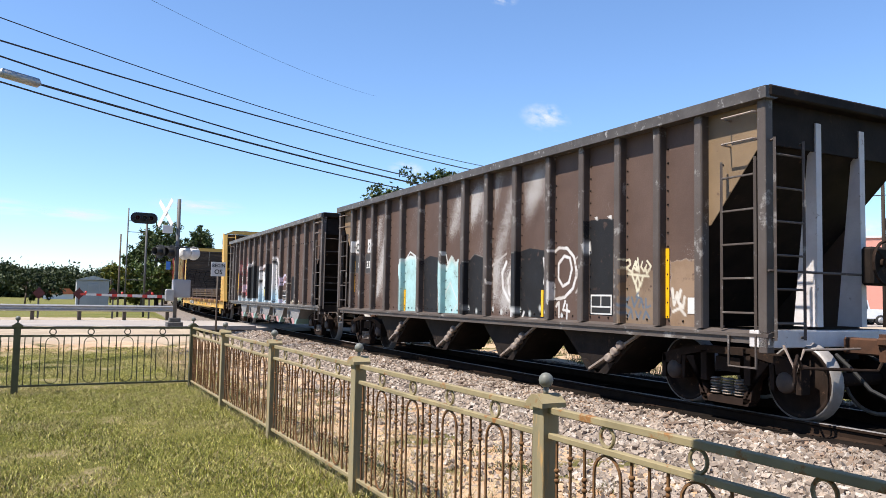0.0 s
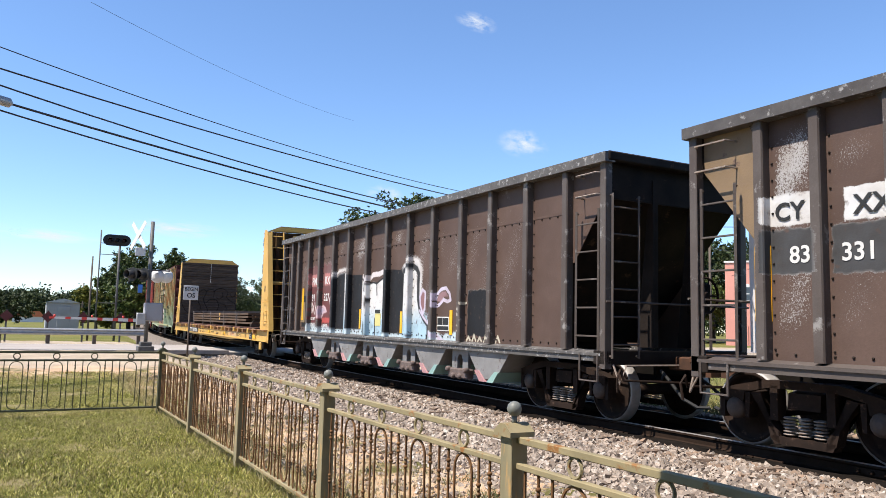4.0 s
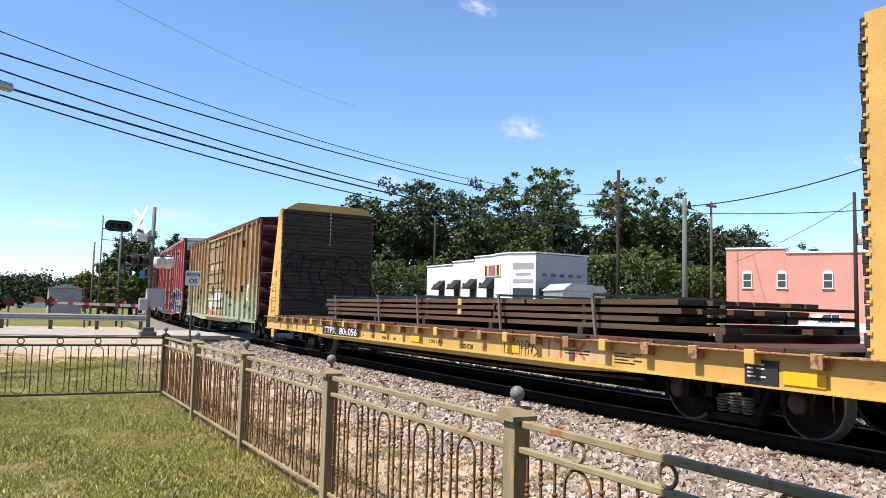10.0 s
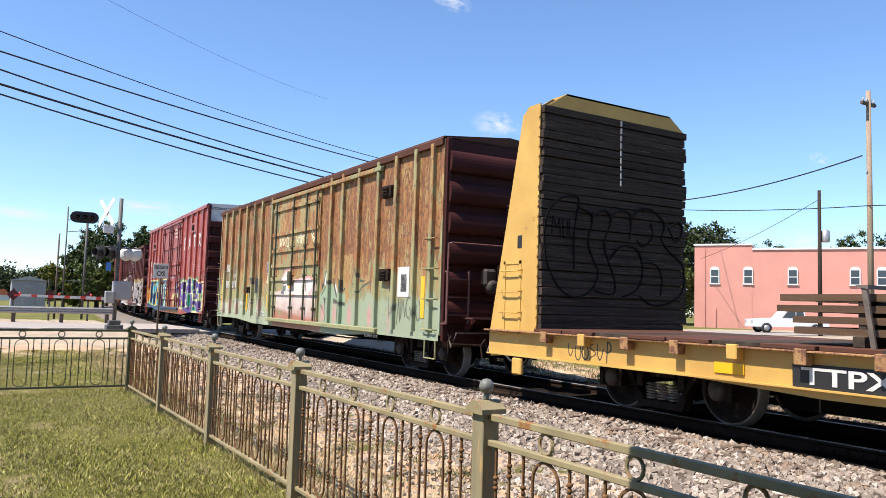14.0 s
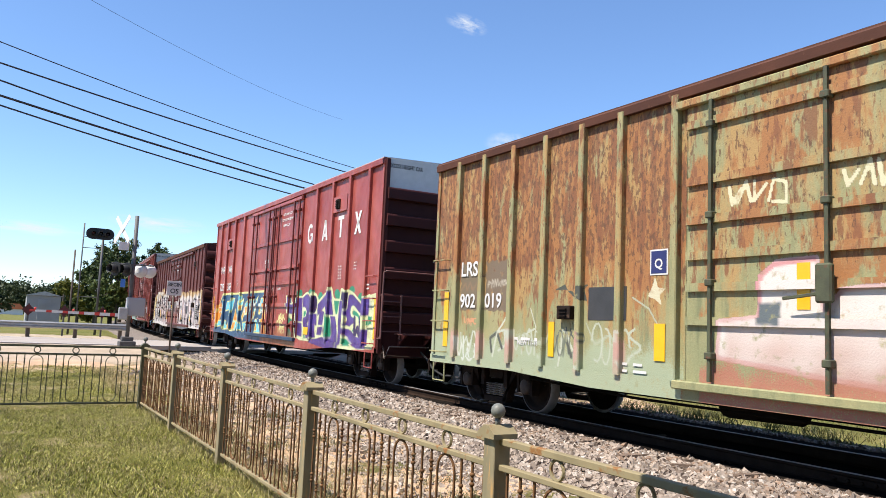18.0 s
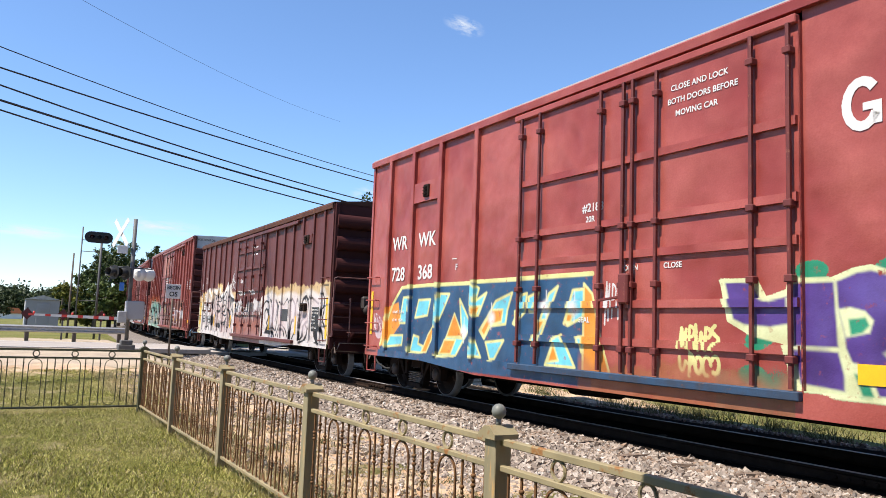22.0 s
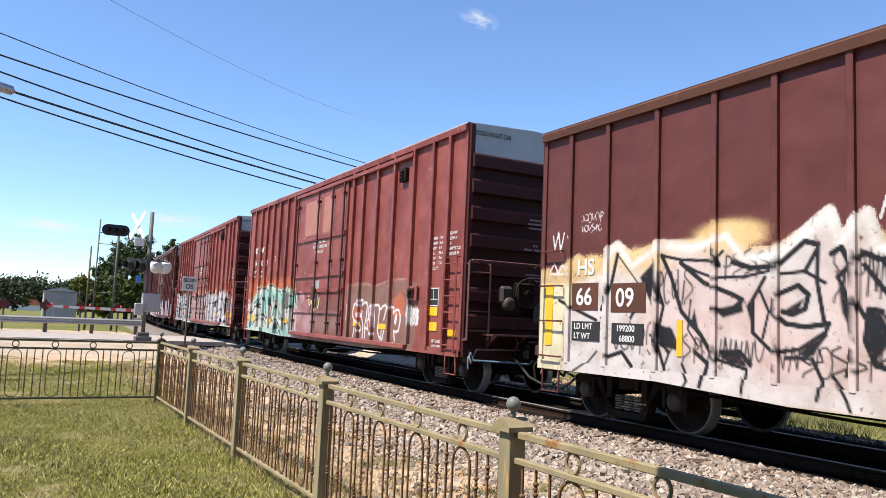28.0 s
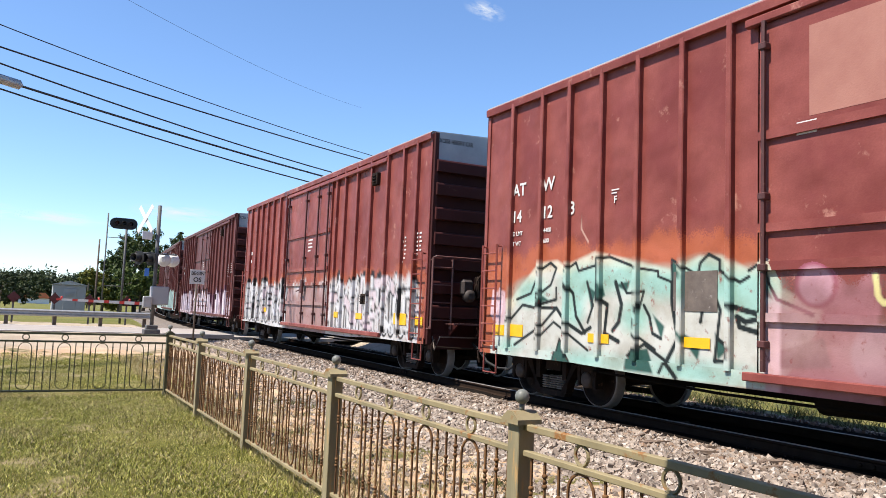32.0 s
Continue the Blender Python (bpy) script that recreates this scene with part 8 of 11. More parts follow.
HS_FILL = [[(13.65, 2.05), (13.37, 2.27), (13.31, 1.96), (13.47, 1.74)], [(10.85, 1.91), (10.71, 1.73), (10.7, 1.38), (10.81, 1.61)], [(10.53, 1.64), (10.4, 1.59), (10.29, 1.36), (10.47, 1.13), (10.55, 1.33)], [(11.49, 1.61), (11.33, 1.7), (11.22, 1.76), (11.33, 1.56)], [(12.42, 1.63), (12.01, 1.7), (12, 1.6), (12.28, 1.53)], [(13.34, 1.44), (13.07, 1.38), (12.9, 1.1), (13.28, 1.15)], [(9.87, 2.05), (10.3, 2.1), (10.1, 1.89)], [(11.75, 1.93), (11.89, 1.74), (11.87, 1.41), (11.96, 1.67)], [(12.71, 1.63), (12.79, 1.42), (12.63, 1.35)], [(10.99, 1.37), (11.12, 1.15), (11.33, 1.14), (11.18, 1.27)], [(12.36, 1.09), (12.08, 1.15), (11.93, 0.98), (12.17, 1)]]
for pts in HS_NEAR_DARK + HS_FILL:
    s.poly(pts, BLACK)
s.outlines([[(15.55, 2.75), (15.5, 2.55), (15.42, 2.8), (15.36, 2.5), (15.28, 2.78)], [(15.2, 2.6), (15.1, 2.78)], [(15.6, 2.2), (15.5, 2.32), (15.4, 2.16), (15.3, 2.3), (15.2, 2.18), (15.1, 2.3)], [(15.6, 2.16), (15.1, 2.14)]], 0.025, WHITE, 0.3)
s.scrawl(14.65, 2.9, 0.5, 0.13, (0.46, 0.40, 0.40), 0.016, 31, 6)
s.scrawl(14.65, 2.74, 0.45, 0.13, (0.46, 0.40, 0.40), 0.016, 32, 6)
s.outlines([[(10.4, 2.54), (10.3, 2.87), (10.21, 2.75), (10.34, 2.7), (10.14, 2.57)], [(10.21, 2.95), (10.05, 3.04), (10.08, 2.54), (10.27, 2.96)], [(10.05, 2.73), (9.86, 2.65)], [(10.3, 2.47), (10.05, 2.53), (9.86, 2.41)]], 0.03, WHITE, 0.2)
s.outlines([[(9.28, 1.95), (9.12, 1.71), (9.18, 1.51)], [(9.14, 1.95), (8.87, 1.71), (8.69, 1.94), (8.57, 1.58)], [(8.43, 1.93), (8.01, 1.88), (8.07, 1.71), (8.34, 1.68), (7.96, 1.52)], [(7.87, 1.89), (7.78, 1.52)], [(6.84, 1.62), (6.43, 1.62), (6.32, 1.43), (6.62, 1.36)], [(9.41, 1.5), (8.85, 1.41), (8.2, 1.49)]], 0.06, BLACK, 0.4, 58)
s.scrawl(8.65, 2.17, 0.8, 0.15, WHITE, 0.03, 33, 9)
s.scrawl(7.3, 2.17, 0.62, 0.17, WHITE, 0.03, 36, 8)
s.block(7.0, 7.57, 1.47, 1.89, (0.13, 0.11, 0.11), 0.02)
for u_, z_, a_, b_ in ((9.2, 1.15, 0.4, 0.3), (8.5, 1.05, 0.5, 0.25), (7.4, 1.2, 0.6, 0.2), (6.6, 1.2, 0.35, 0.3)):
    s.blob(u_, z_, a_, b_, (0.30, 0.11, 0.075), 0.3, 0.7)
s.scrawl(8.68, 2.6, 0.5, 0.14, WHITE, 0.028, 34, 5)
s.scrawl(7.6, 1.2, 2.6, 0.5, (0.10, 0.03, 0.03), 0.05, 35, 9)
for u_, z_, a_, b_ in ((4.9, 1.6, 0.35, 0.4), (3.9, 1.5, 0.35, 0.4), (2.9, 1.7, 0.3, 0.45), (2.0, 1.4, 0.35, 0.4), (1.1, 1.7, 0.3, 0.4)):
    s.blob(u_, z_, a_, b_, (0.56, 0.47, 0.48), 0.2, 0.55)
HS = boxcar("boxcar", dict(
    L=15.8, H=4.44, shift=0.08, gable=0.18, round_ribs=True, rib_tall=0.36, rib_tops=(4.13, 3.57, 3.01, 2.46, 1.9, 1.35), end_text=("HS 6609",), mat=M_MAROON, eave_mat=M_ROOFRUST, spray=s, paint_top=3.05, grain=0.018, door=(6.03, 9.5), fish=0.1, ladder_top=2.5, tall_ladders=False,
    posts=[0.69, 1.52, 2.39, 3.25, 4.1, 4.94, 10.68, 11.56, 12.4, 13.34, 14.29, 15.11], post_w=0.085, post_d=0.055,
    label="maroon boxcar with cream, white and black spray along its bottom",
    marks=[("text", "HS", 14.94, 2.12, 0.33), ("patch", 14.47, 15.05, 1.6, 2.0, M_ROOFRUST, "brown renumbering patch"), ("text", "66", 14.95, 1.68, 0.36), ("patch", 13.53, 14.2, 1.58, 1.98, M_ROOFRUST, "brown renumbering patch"), ("text", "09", 14.1, 1.66, 0.36),
           ("patch", 14.42, 15.03, 1.16, 1.44, M_BLACK, "black data panel"), ("patch", 13.56, 14.17, 1.15, 1.43, M_BLACK, "black data panel"), ("text", "LD LMT", 14.98, 1.33, 0.12), ("text", "LT WT", 14.98, 1.19, 0.12), ("text", "199200", 14.08, 1.32, 0.12), ("text", "68800", 14.02, 1.18, 0.12),
           ("patch", 0.8, 1.4, 1.12, 1.75, M_BLACK, "black dimension panel"), ("text", "EXW 10-6 H 12-3", 1.36, 1.66, 0.065), ("text", "EW   9-7 H 14-10", 1.36, 1.57, 0.065), ("text", "IL   50-6", 1.36, 1.48, 0.065), ("text", "IW   9-6", 1.36, 1.39, 0.065), ("text", "IH   11-0", 1.36, 1.30, 0.065), ("text", "CU FT   5221", 1.36, 1.19, 0.065),
           ("patch", 3.5, 4.05, 1.35, 1.7, M_SMUDGE, "grey service panel"), ("reflector", 0.2, 0.34, 0.95, 2.0), ("reflector", 2.7, 2.8, 1.0, 1.5), ("reflector", 5.3, 5.4, 1.05, 1.5), ("reflector", 15.5, 15.68, 1.06, 2.0), ("reflector", 12.89, 12.98, 1.04, 1.49), ("reflector", 8.36, 8.46, 1.48, 1.94), ("reflector", 10.24, 10.34, 1.02, 1.47), ("patch", 9.27, 9.6, 1.6, 1.73, M_BLACK, "black door service plate"), ("text", "DOOR LUBED", 9.58, 1.675, 0.04), ("text", "ERBW 05-2021", 9.58, 1.62, 0.04),
           ("panel", 1.6, 2.3, 3.5, 3.75), ("box", 1.95, 3.62, 0.35, 0.22), ("box", 2.0, 1.75, 0.35, 0.22), ("bars", 7.6, 3.75, [[0.4, 0.3], [0.35, 0.3], [0.4, 0.25]], 0.08)]))
CARS.append((HS, 99.18, 1.5, 14.35))


def tall_boxcar(seed, mat, spray, label, marks, posts=None, door=(6.0, 10.0), lever=None, end_text=(), grain=0.07):
    return boxcar("boxcar", dict(
        grain=grain, L=15.85, H=5.13, mat=mat, spray=spray, paint_top=2.7, door=door, fish=0.06, gable=0.06, end_ladder=2.46, brake_x=-0.25, lever=lever, end_text=end_text, white_top=0.58, ladder_top=2.6,
        posts=posts or [0.62, 1.31, 2.19, 3.17, 4.1, 4.95, 5.6, 10.4, 11.15, 11.95, 12.7, 13.45, 14.15, 15.0], post_w=0.085, post_d=0.085, roof_mat=M_GALV, rod_mat=M_BROWN_ROD, rods=(0.03, 0.24, 0.52, 0.97), door_beams=(1.45, 2.02, 2.45, 3.5), label=label, marks=marks))


s = Spray(6)
s.band(9.9, 15.8, 2.5, (0.36, 0.10, 0.05), 0.12, 0.4, alpha=0.85)
PALEGREY, TEALISH = (0.47, 0.475, 0.43), (0.25, 0.46, 0.40)
AT_TOP = [(15.5, 1.2), (14.97, 1.55), (14.19, 2.15), (13.75, 2.17), (13.54, 2.08), (12.82, 2.26), (11.95, 2.07), (11.33, 1.94), (10.87, 2.1), (10.57, 2.09), (10.16, 1.91), (9.9, 2.03), (9.75, 1.71), (9.28, 1.48)]
s.poly(AT_TOP + [(9.28, 1.3), (9.75, 0.65), (15.5, 0.65)], PALEGREY)
s.line(AT_TOP[1:], 0.16, (0.54, 0.50, 0.40), 0.06)
for u_, z_, a_, b_ in ((14.4, 1.75, 0.45, 0.22), (13.1, 1.9, 0.5, 0.25), (12.3, 1.95, 0.6, 0.2), (11.5, 1.85, 0.4, 0.2), (10.8, 1.85, 0.5, 0.3), (10.1, 1.7, 0.4, 0.3), (12.0, 1.4, 0.3, 0.2), (13.3, 1.5, 0.25, 0.25), (11.0, 0.75, 0.9, 0.14), (13.0, 0.75, 0.8, 0.12), (15.0, 0.85, 0.3, 0.12)):
    s.blob(u_, z_, a_, b_, TEALISH, 0.2, 0.85)
AT_A = [[(14.8, 1.64), (14.41, 1.74), (14.19, 2.1), (13.9, 2.22), (13.75, 2.13), (13.88, 1.87), (14.17, 1.73), (14.24, 1.55), (13.73, 1.64), (13.74, 1.82)], [(15.03, 1.26), (14.63, 1.55), (14.32, 1.51), (13.72, 1.51), (14.07, 1.24), (14.84, 0.88)], [(13.72, 1.51), (13.5, 1.3), (13.1, 1.14), (12.91, 1.23)], [(14.21, 1.01), (13.78, 1.29), (12.96, 0.9)], [(13.53, 1.9), (13.54, 2.08), (13.27, 2.2), (13.2, 2.07), (12.82, 2.14), (12.82, 2.24), (12.52, 2.25), (11.95, 2.07)], [(13.53, 1.9), (13.32, 1.73), (13.24, 1.39), (13.03, 1.15)], [(13.0, 1.9), (12.86, 1.56), (12.97, 1.31)]]
AT_B = [[(12.76, 2.22), (12.74, 1.65), (12.55, 1.57), (12.6, 1.16), (12.31, 1.06)], [(11.95, 2.07), (11.58, 2.02), (11.58, 1.95), (11.33, 1.87), (11.34, 2.16), (10.87, 1.93)], [(12.39, 1.89), (12.26, 1.57), (12.31, 1.33), (12.43, 1.21)], [(12.27, 1.88), (12.16, 1.73), (11.83, 1.76), (12.03, 1.19), (11.61, 0.99)], [(11.83, 1.57), (11.72, 1.42), (11.66, 1.2), (11.51, 1.14)], [(11.33, 1.87), (11.32, 1.58), (11.22, 1.15), (11.41, 0.85), (11.21, 0.66)], [(10.91, 1.93), (10.87, 2.1), (10.74, 2.2), (10.57, 2.12), (10.57, 1.99), (10.28, 1.85), (10.16, 1.91)], [(10.87, 1.93), (10.82, 1.58), (10.86, 1.37)]]
AT_C = [[(10.69, 1.79), (10.56, 1.52), (10.64, 0.91), (10.47, 0.92), (10.39, 1.06), (10.6, 1.18)], [(10.16, 1.98), (10.05, 2.04), (9.9, 2.0), (9.86, 1.84), (9.75, 1.65), (9.28, 1.48)], [(10.44, 1.58), (10.2, 1.52), (10.05, 1.49), (10.01, 1.43), (10.2, 1.39), (10.32, 1.45), (10.28, 1.33), (10.01, 1.27)], [(12.13, 0.88), (11.81, 1.05), (11.41, 0.85), (11.5, 0.7)], [(13.76, 0.68), (13.63, 1.04), (13.34, 0.71)]]
DARKTEAL = (0.03, 0.085, 0.07)
for pts in ([(13.76, 0.68), (13.63, 1.04), (13.3, 0.68)], [(12.15, 0.68), (12.1, 0.95), (11.75, 1.0), (11.6, 0.68)], [(12.76, 2.1), (12.6, 1.7), (12.74, 1.62)], [(13.0, 1.85), (12.8, 1.75), (12.9, 1.5)], [(11.34, 2.16), (11.33, 1.88), (11.1, 1.95)], [(12.4, 1.85), (12.1, 1.9), (12.16, 1.75)], [(10.64, 1.25), (10.45, 1.05), (10.6, 0.92)], [(14.1, 1.7), (13.9, 1.62), (14.15, 1.6)], [(11.66, 1.45), (11.45, 1.3), (11.5, 1.12)], [(9.9, 1.9), (9.8, 1.65), (9.95, 1.7)], [(9.7, 1.1), (9.2, 1.25), (9.1, 0.95), (9.7, 0.9)], [(11.3, 1.3), (10.9, 0.9), (10.85, 1.1)]):
    s.poly(pts, DARKTEAL)
for k, rows in enumerate((AT_A, AT_B, AT_C)):
    s.outlines(rows, 0.05, (0.015, 0.02, 0.02), 0.4, 61 + k)
s.band(8.6, 9.9, 1.8, (0.55, 0.25, 0.30), 0.2, 0.2, alpha=0.6)
s.blob(9.28, 1.8, 0.24, 0.24, (0.30, 0.08, 0.12))
s.blob(9.28, 1.8, 0.2, 0.2, (0.52, 0.30, 0.36))
s.blob(8.6, 1.1, 0.3, 0.3, (0.48, 0.28, 0.33))
s.blob(15.3, 1.5, 0.3, 0.3, (0.50, 0.36, 0.40), 0.05, 0.9)
s.band(6.1, 9.7, 1.95, (0.15, 0.06, 0.052), 0.12, 0.35, alpha=0.6)
s.scrawl(8.2, 1.5, 0.9, 0.4, (0.6, 0.55, 0.25), 0.05, 62, 4)
s.scrawl(15.4, 1.3, 0.35, 0.5, (0.62, 0.45, 0.5), 0.05, 63, 3)
s.chalk(6.2, 9.7, 0.8, 1.5, (0.45, 0.36, 0.31), 0.18)
s.band(1.9, 5.95, 2.14, (0.20, 0.105, 0.085), 0.10, 0.12, alpha=0.8)
s.line([(5.75, 2.12), (4.9, 2.16), (4.05, 2.1), (3.3, 2.2), (2.3, 2.22)], 0.05, (0.36, 0.20, 0.17), 0.05, 0.6)
ATORANGE = (0.36, 0.095, 0.05)
s.block(4.82, 5.36, 1.27, 1.58, ATORANGE, 0.03, 0.8)
s.block(4.12, 4.42, 1.1, 1.58, ATORANGE, 0.03, 0.8)
s.block(2.46, 3.0, 1.42, 1.9, (0.40, 0.11, 0.055), 0.03, 0.85)
AT_BUBBLE = [
    [(4.93, 1.62), (5.03, 1.67), (5.17, 1.7), (5.32, 1.65), (5.39, 1.51), (5.38, 1.36), (5.28, 1.25), (5.07, 1.26), (4.9, 1.2), (4.81, 1.1), (4.86, 1.01), (4.97, 1.05)],
    [(4.93, 1.62), (4.97, 1.75), (4.77, 1.76), (4.8, 1.63), (4.67, 1.7), (4.52, 1.7), (4.49, 1.59), (4.52, 1.35), (4.59, 1.14), (4.55, 0.87)],
    [(4.8, 1.49), (4.83, 1.37), (4.98, 1.36), (5.13, 1.4), (5.12, 1.46), (5.02, 1.46), (4.91, 1.41), (4.81, 1.42)], [(4.8, 1.34), (4.7, 1.14), (4.7, 0.86)], [(5.24, 1.25), (5.26, 1.0), (5.32, 0.85)],
    [(4.38, 1.34), (4.43, 1.52), (4.37, 1.61), (4.11, 1.65), (4.08, 1.56), (4.16, 1.36), (4.12, 1.26), (4.19, 1.1), (4.18, 0.85)], [(4.4, 1.07), (4.47, 1.28), (4.43, 1.3), (4.16, 1.31)], [(4.59, 1.11), (4.4, 1.07)], [(4.18, 1.05), (4.12, 0.98), (4.03, 0.98)]]
AT_BUBBLE2 = [
    [(4.09, 1.56), (4.03, 1.36), (4.03, 1.14)], [(4.09, 1.56), (4.05, 1.64), (3.81, 1.64), (3.76, 1.53), (3.8, 1.24), (3.82, 1.06), (3.74, 0.94), (3.62, 0.87), (3.59, 1.2), (3.57, 1.13), (3.45, 1.13), (3.55, 0.86)],
    [(3.76, 1.56), (3.66, 1.56), (3.6, 1.61), (3.45, 1.65), (3.38, 1.59), (3.43, 1.47), (3.5, 1.32)], [(3.38, 1.56), (3.31, 1.61), (3.21, 1.61), (3.23, 1.51), (3.25, 1.33)], [(3.25, 1.21), (3.36, 0.87)],
    [(3.13, 1.6), (2.99, 1.6), (3.01, 1.46), (2.88, 1.54), (2.73, 1.54), (2.65, 1.43), (2.64, 1.29), (2.71, 1.1), (2.82, 1.06), (2.95, 1.08), (2.84, 0.72)], [(2.88, 1.4), (2.85, 1.45), (2.84, 1.34), (2.88, 1.24), (2.92, 1.28), (2.88, 1.4)]]
for pts in AT_BUBBLE + AT_BUBBLE2:
    s.line(pts, 0.05, (0.60, 0.55, 0.56))
s.scrawl(5.72, 1.22, 0.2, 0.5, (0.55, 0.5, 0.5), 0.03, 65, 3)
s.scrawl(2.0, 1.42, 0.46, 0.2, WHITE, 0.04, 64, 5)
s.scrawl(1.98, 1.24, 0.4, 0.18, WHITE, 0.04, 66, 5)
s.line([(13.2, 2.75), (13.0, 2.5)], 0.03, (0.4, 0.25, 0.2))
AT = tall_boxcar(1, M_BROWNRED, s, "brown-red boxcar with mint green graffiti near one end", [
    ("text", "AT", 15.0, 3.4, 0.30), ("text", "W", 14.15, 3.4, 0.30), ("text", "14", 15.0, 2.95, 0.28), ("text", "12", 14.15, 2.95, 0.28), ("text", "3", 13.45, 2.95, 0.28),
    ("text", "LD LMT", 15.02, 2.72, 0.10), ("text", "LT WT", 15.02, 2.55, 0.10), ("text", "214400", 14.2, 2.72, 0.10), ("text", "71600", 14.2, 2.55, 0.10), ("text", "F", 12.45, 3.02, 0.14), ("bars", 12.5, 3.2, [[0.2], [0.14]], 0.03),
    ("reflector", 15.15, 15.5, 1.02, 1.2), ("reflector", 14.6, 15.0, 1.02, 1.22), ("reflector", 12.5, 12.95, 1.02, 1.15), ("reflector", 10.7, 11.2, 1.05, 1.18), ("reflector", 0.95, 1.3, 1.45, 1.62), ("reflector", 0.95, 1.3, 1.15, 1.32), ("reflector", 0.2, 0.5, 1.05, 1.2), ("reflector", 3.29, 3.77, 1.1, 1.22), ("reflector", 4.84, 5.3, 1.12, 1.23),
    ("patch", 0.93, 1.36, 1.64, 2.0, M_WHITE, "white-framed data panel"), ("patch", 0.95, 1.135, 1.78, 1.98, M_BLACK, "black data panel"), ("patch", 1.155, 1.34, 1.78, 1.98, M_BLACK, "black data panel"), ("patch", 0.95, 1.34, 1.66, 1.765, M_BLACK, "black data panel"), *[("text", a, 1.23, 2.96 - 0.1 * k, 0.085) for k, a in enumerate(("EXH", "EEW", "EW", "IL", "IW", "IH", "CU.FT."))], *[("text", a, 0.99, 2.96 - 0.1 * k, 0.085) for k, a in enumerate(("17-0", "10-8", "9-7", "50-6", "9-6", "13-1"))],
    *[("text", a, 0.56, 3.02 - 0.1 * k, 0.085) for k, a in enumerate(("EXH W", "EXW H", "H", "EMPTY C.G.", "FLOOR H"))],
    ("text", "CLOSE AND LOCK", 8.45, 3.35, 0.11), ("text", "BOTH DOORS BEFORE", 8.5, 3.21, 0.11), ("text", "MOVING CAR", 8.35, 3.07, 0.11), ("bars", 9.5, 3.55, [[0.3], [0.2], [0.3]], 0.04), ("text", "LIFT AND", 1.15, 0.92, 0.085), ("text", "JACK HERE", 1.15, 0.82, 0.085), ("panel", 1.8, 2.3, 1.75, 2.05), ("box", 2.05, 1.9, 0.25, 0.2), ("box", 2.7, 4.5, 0.3, 0.3), ("patch", 10.6, 11.3, 1.5, 2.0, M_STRAP, "grey patch plate"), ("patch", 8.02, 9.35, 3.62, 4.62, M_TAN2, "faded pinkish patch on the door"), ("patch", 7.1, 7.8, 3.62, 4.62, M_TAN2, "faded pinkish patch on the door"), ("patch", 7.86, 8.14, 1.75, 2.3, M_GALV, "pale lock cover plate")], lever=M_BLUE_ROD, end_text=("ATW 14123",), grain=0.018)
CARS.append((AT, 117.28, 1.5, 14.35))

s = Spray(8)
s.band(0.0, 15.9, 2.4, (0.32, 0.09, 0.05), 0.15, 0.3, alpha=0.6)
s.band(0.3, 15.6, 2.0, (0.50, 0.50, 0.50), 0.2, 0.2, alpha=0.95)
s.band(6.0, 9.9, 2.0, (0.22, 0.06, 0.05), 0.3, 0.4, alpha=0.7)
s.spikes(0.6, 6.0, 0.9, 2.25, 0.5, (0.52, 0.52, 0.525), BLACK, 81)
s.spikes(10.0, 15.6, 0.9, 2.2, 0.5, (0.52, 0.52, 0.525), BLACK, 82)
s.piece(0.7, 6.0, 0.95, 2.1, 5, [(0.52, 0.52, 0.53), (0.52, 0.45, 0.48)], BLACK, None, 0.2, 0.2, 0.03, seed=83, curl=0.2)
s.piece(10.2, 15.4, 0.95, 2.1, 5, [(0.52, 0.52, 0.53), (0.52, 0.45, 0.48)], BLACK, None, 0.2, 0.2, 0.03, seed=84, curl=0.2)
MID_MARKS = [("reflector", 0.95, 1.6, 1.05, 1.3), ("reflector", 0.15, 0.5, 1.05, 1.25), ("reflector", 3.5, 3.9, 1.1, 1.25), ("reflector", 5.2, 5.5, 1.1, 1.25), ("reflector", 12.4, 12.8, 1.1, 1.25),
             ("bars", 1.35, 2.95, [[0.1, 0.1], [0.12, 0.08], [0.1, 0.1], [0.12, 0.1], [0.1, 0.1], [0.08, 0.1], [0.12]], 0.06), ("bars", 0.6, 3.0, [[0.1, 0.12], [0.1, 0.1], [0.1, 0.14], [0.1, 0.1], [0.12, 0.1], [0.1]], 0.06),
             ("bars", 7.9, 3.3, [[0.5], [0.45], [0.5], [0.3]], 0.07), ("bars", 15.0, 3.2, [[0.25], [0.2]], 0.2), ("bars", 13.6, 3.2, [[0.25], [0.2]], 0.2), ("box", 2.9, 4.5, 0.3, 0.3), ("box", 3.3, 1.6, 0.3, 0.25)]
C6 = tall_boxcar(2, M_BROWNRED, s, "brown-red boxcar with white drips and black outlines", MID_MARKS)
CARS.append((C6, 135.28, 1.5, 14.35))

s = Spray(9)
s.band(0.3, 15.6, 1.6, (0.55, 0.42, 0.45), 0.25, 0.3, alpha=0.9)
s.spikes(0.6, 15.4, 0.9, 1.9, 0.7, (0.62, 0.55, 0.6), (0.08, 0.03, 0.05), 91)
C7 = tall_boxcar(3, M_MAROON, s, "dark maroon boxcar with a faded pinkish sprayed band", [m for m in MID_MARKS if m[0] != "reflector"], door=(5.6, 10.4))
CARS.append((C7, 153.3, 1.5, 14.35))
s = Spray(10)
s.band(0.2, 15.7, 2.0, (0.45, 0.55, 0.52), 0.2, 0.3, alpha=0.9)
C8 = tall_boxcar(4, M_MAROON, s, "boxcar with a pale greenish painted lower side", [])
CARS.append((C8, 171.4, 1.5, 14.35))

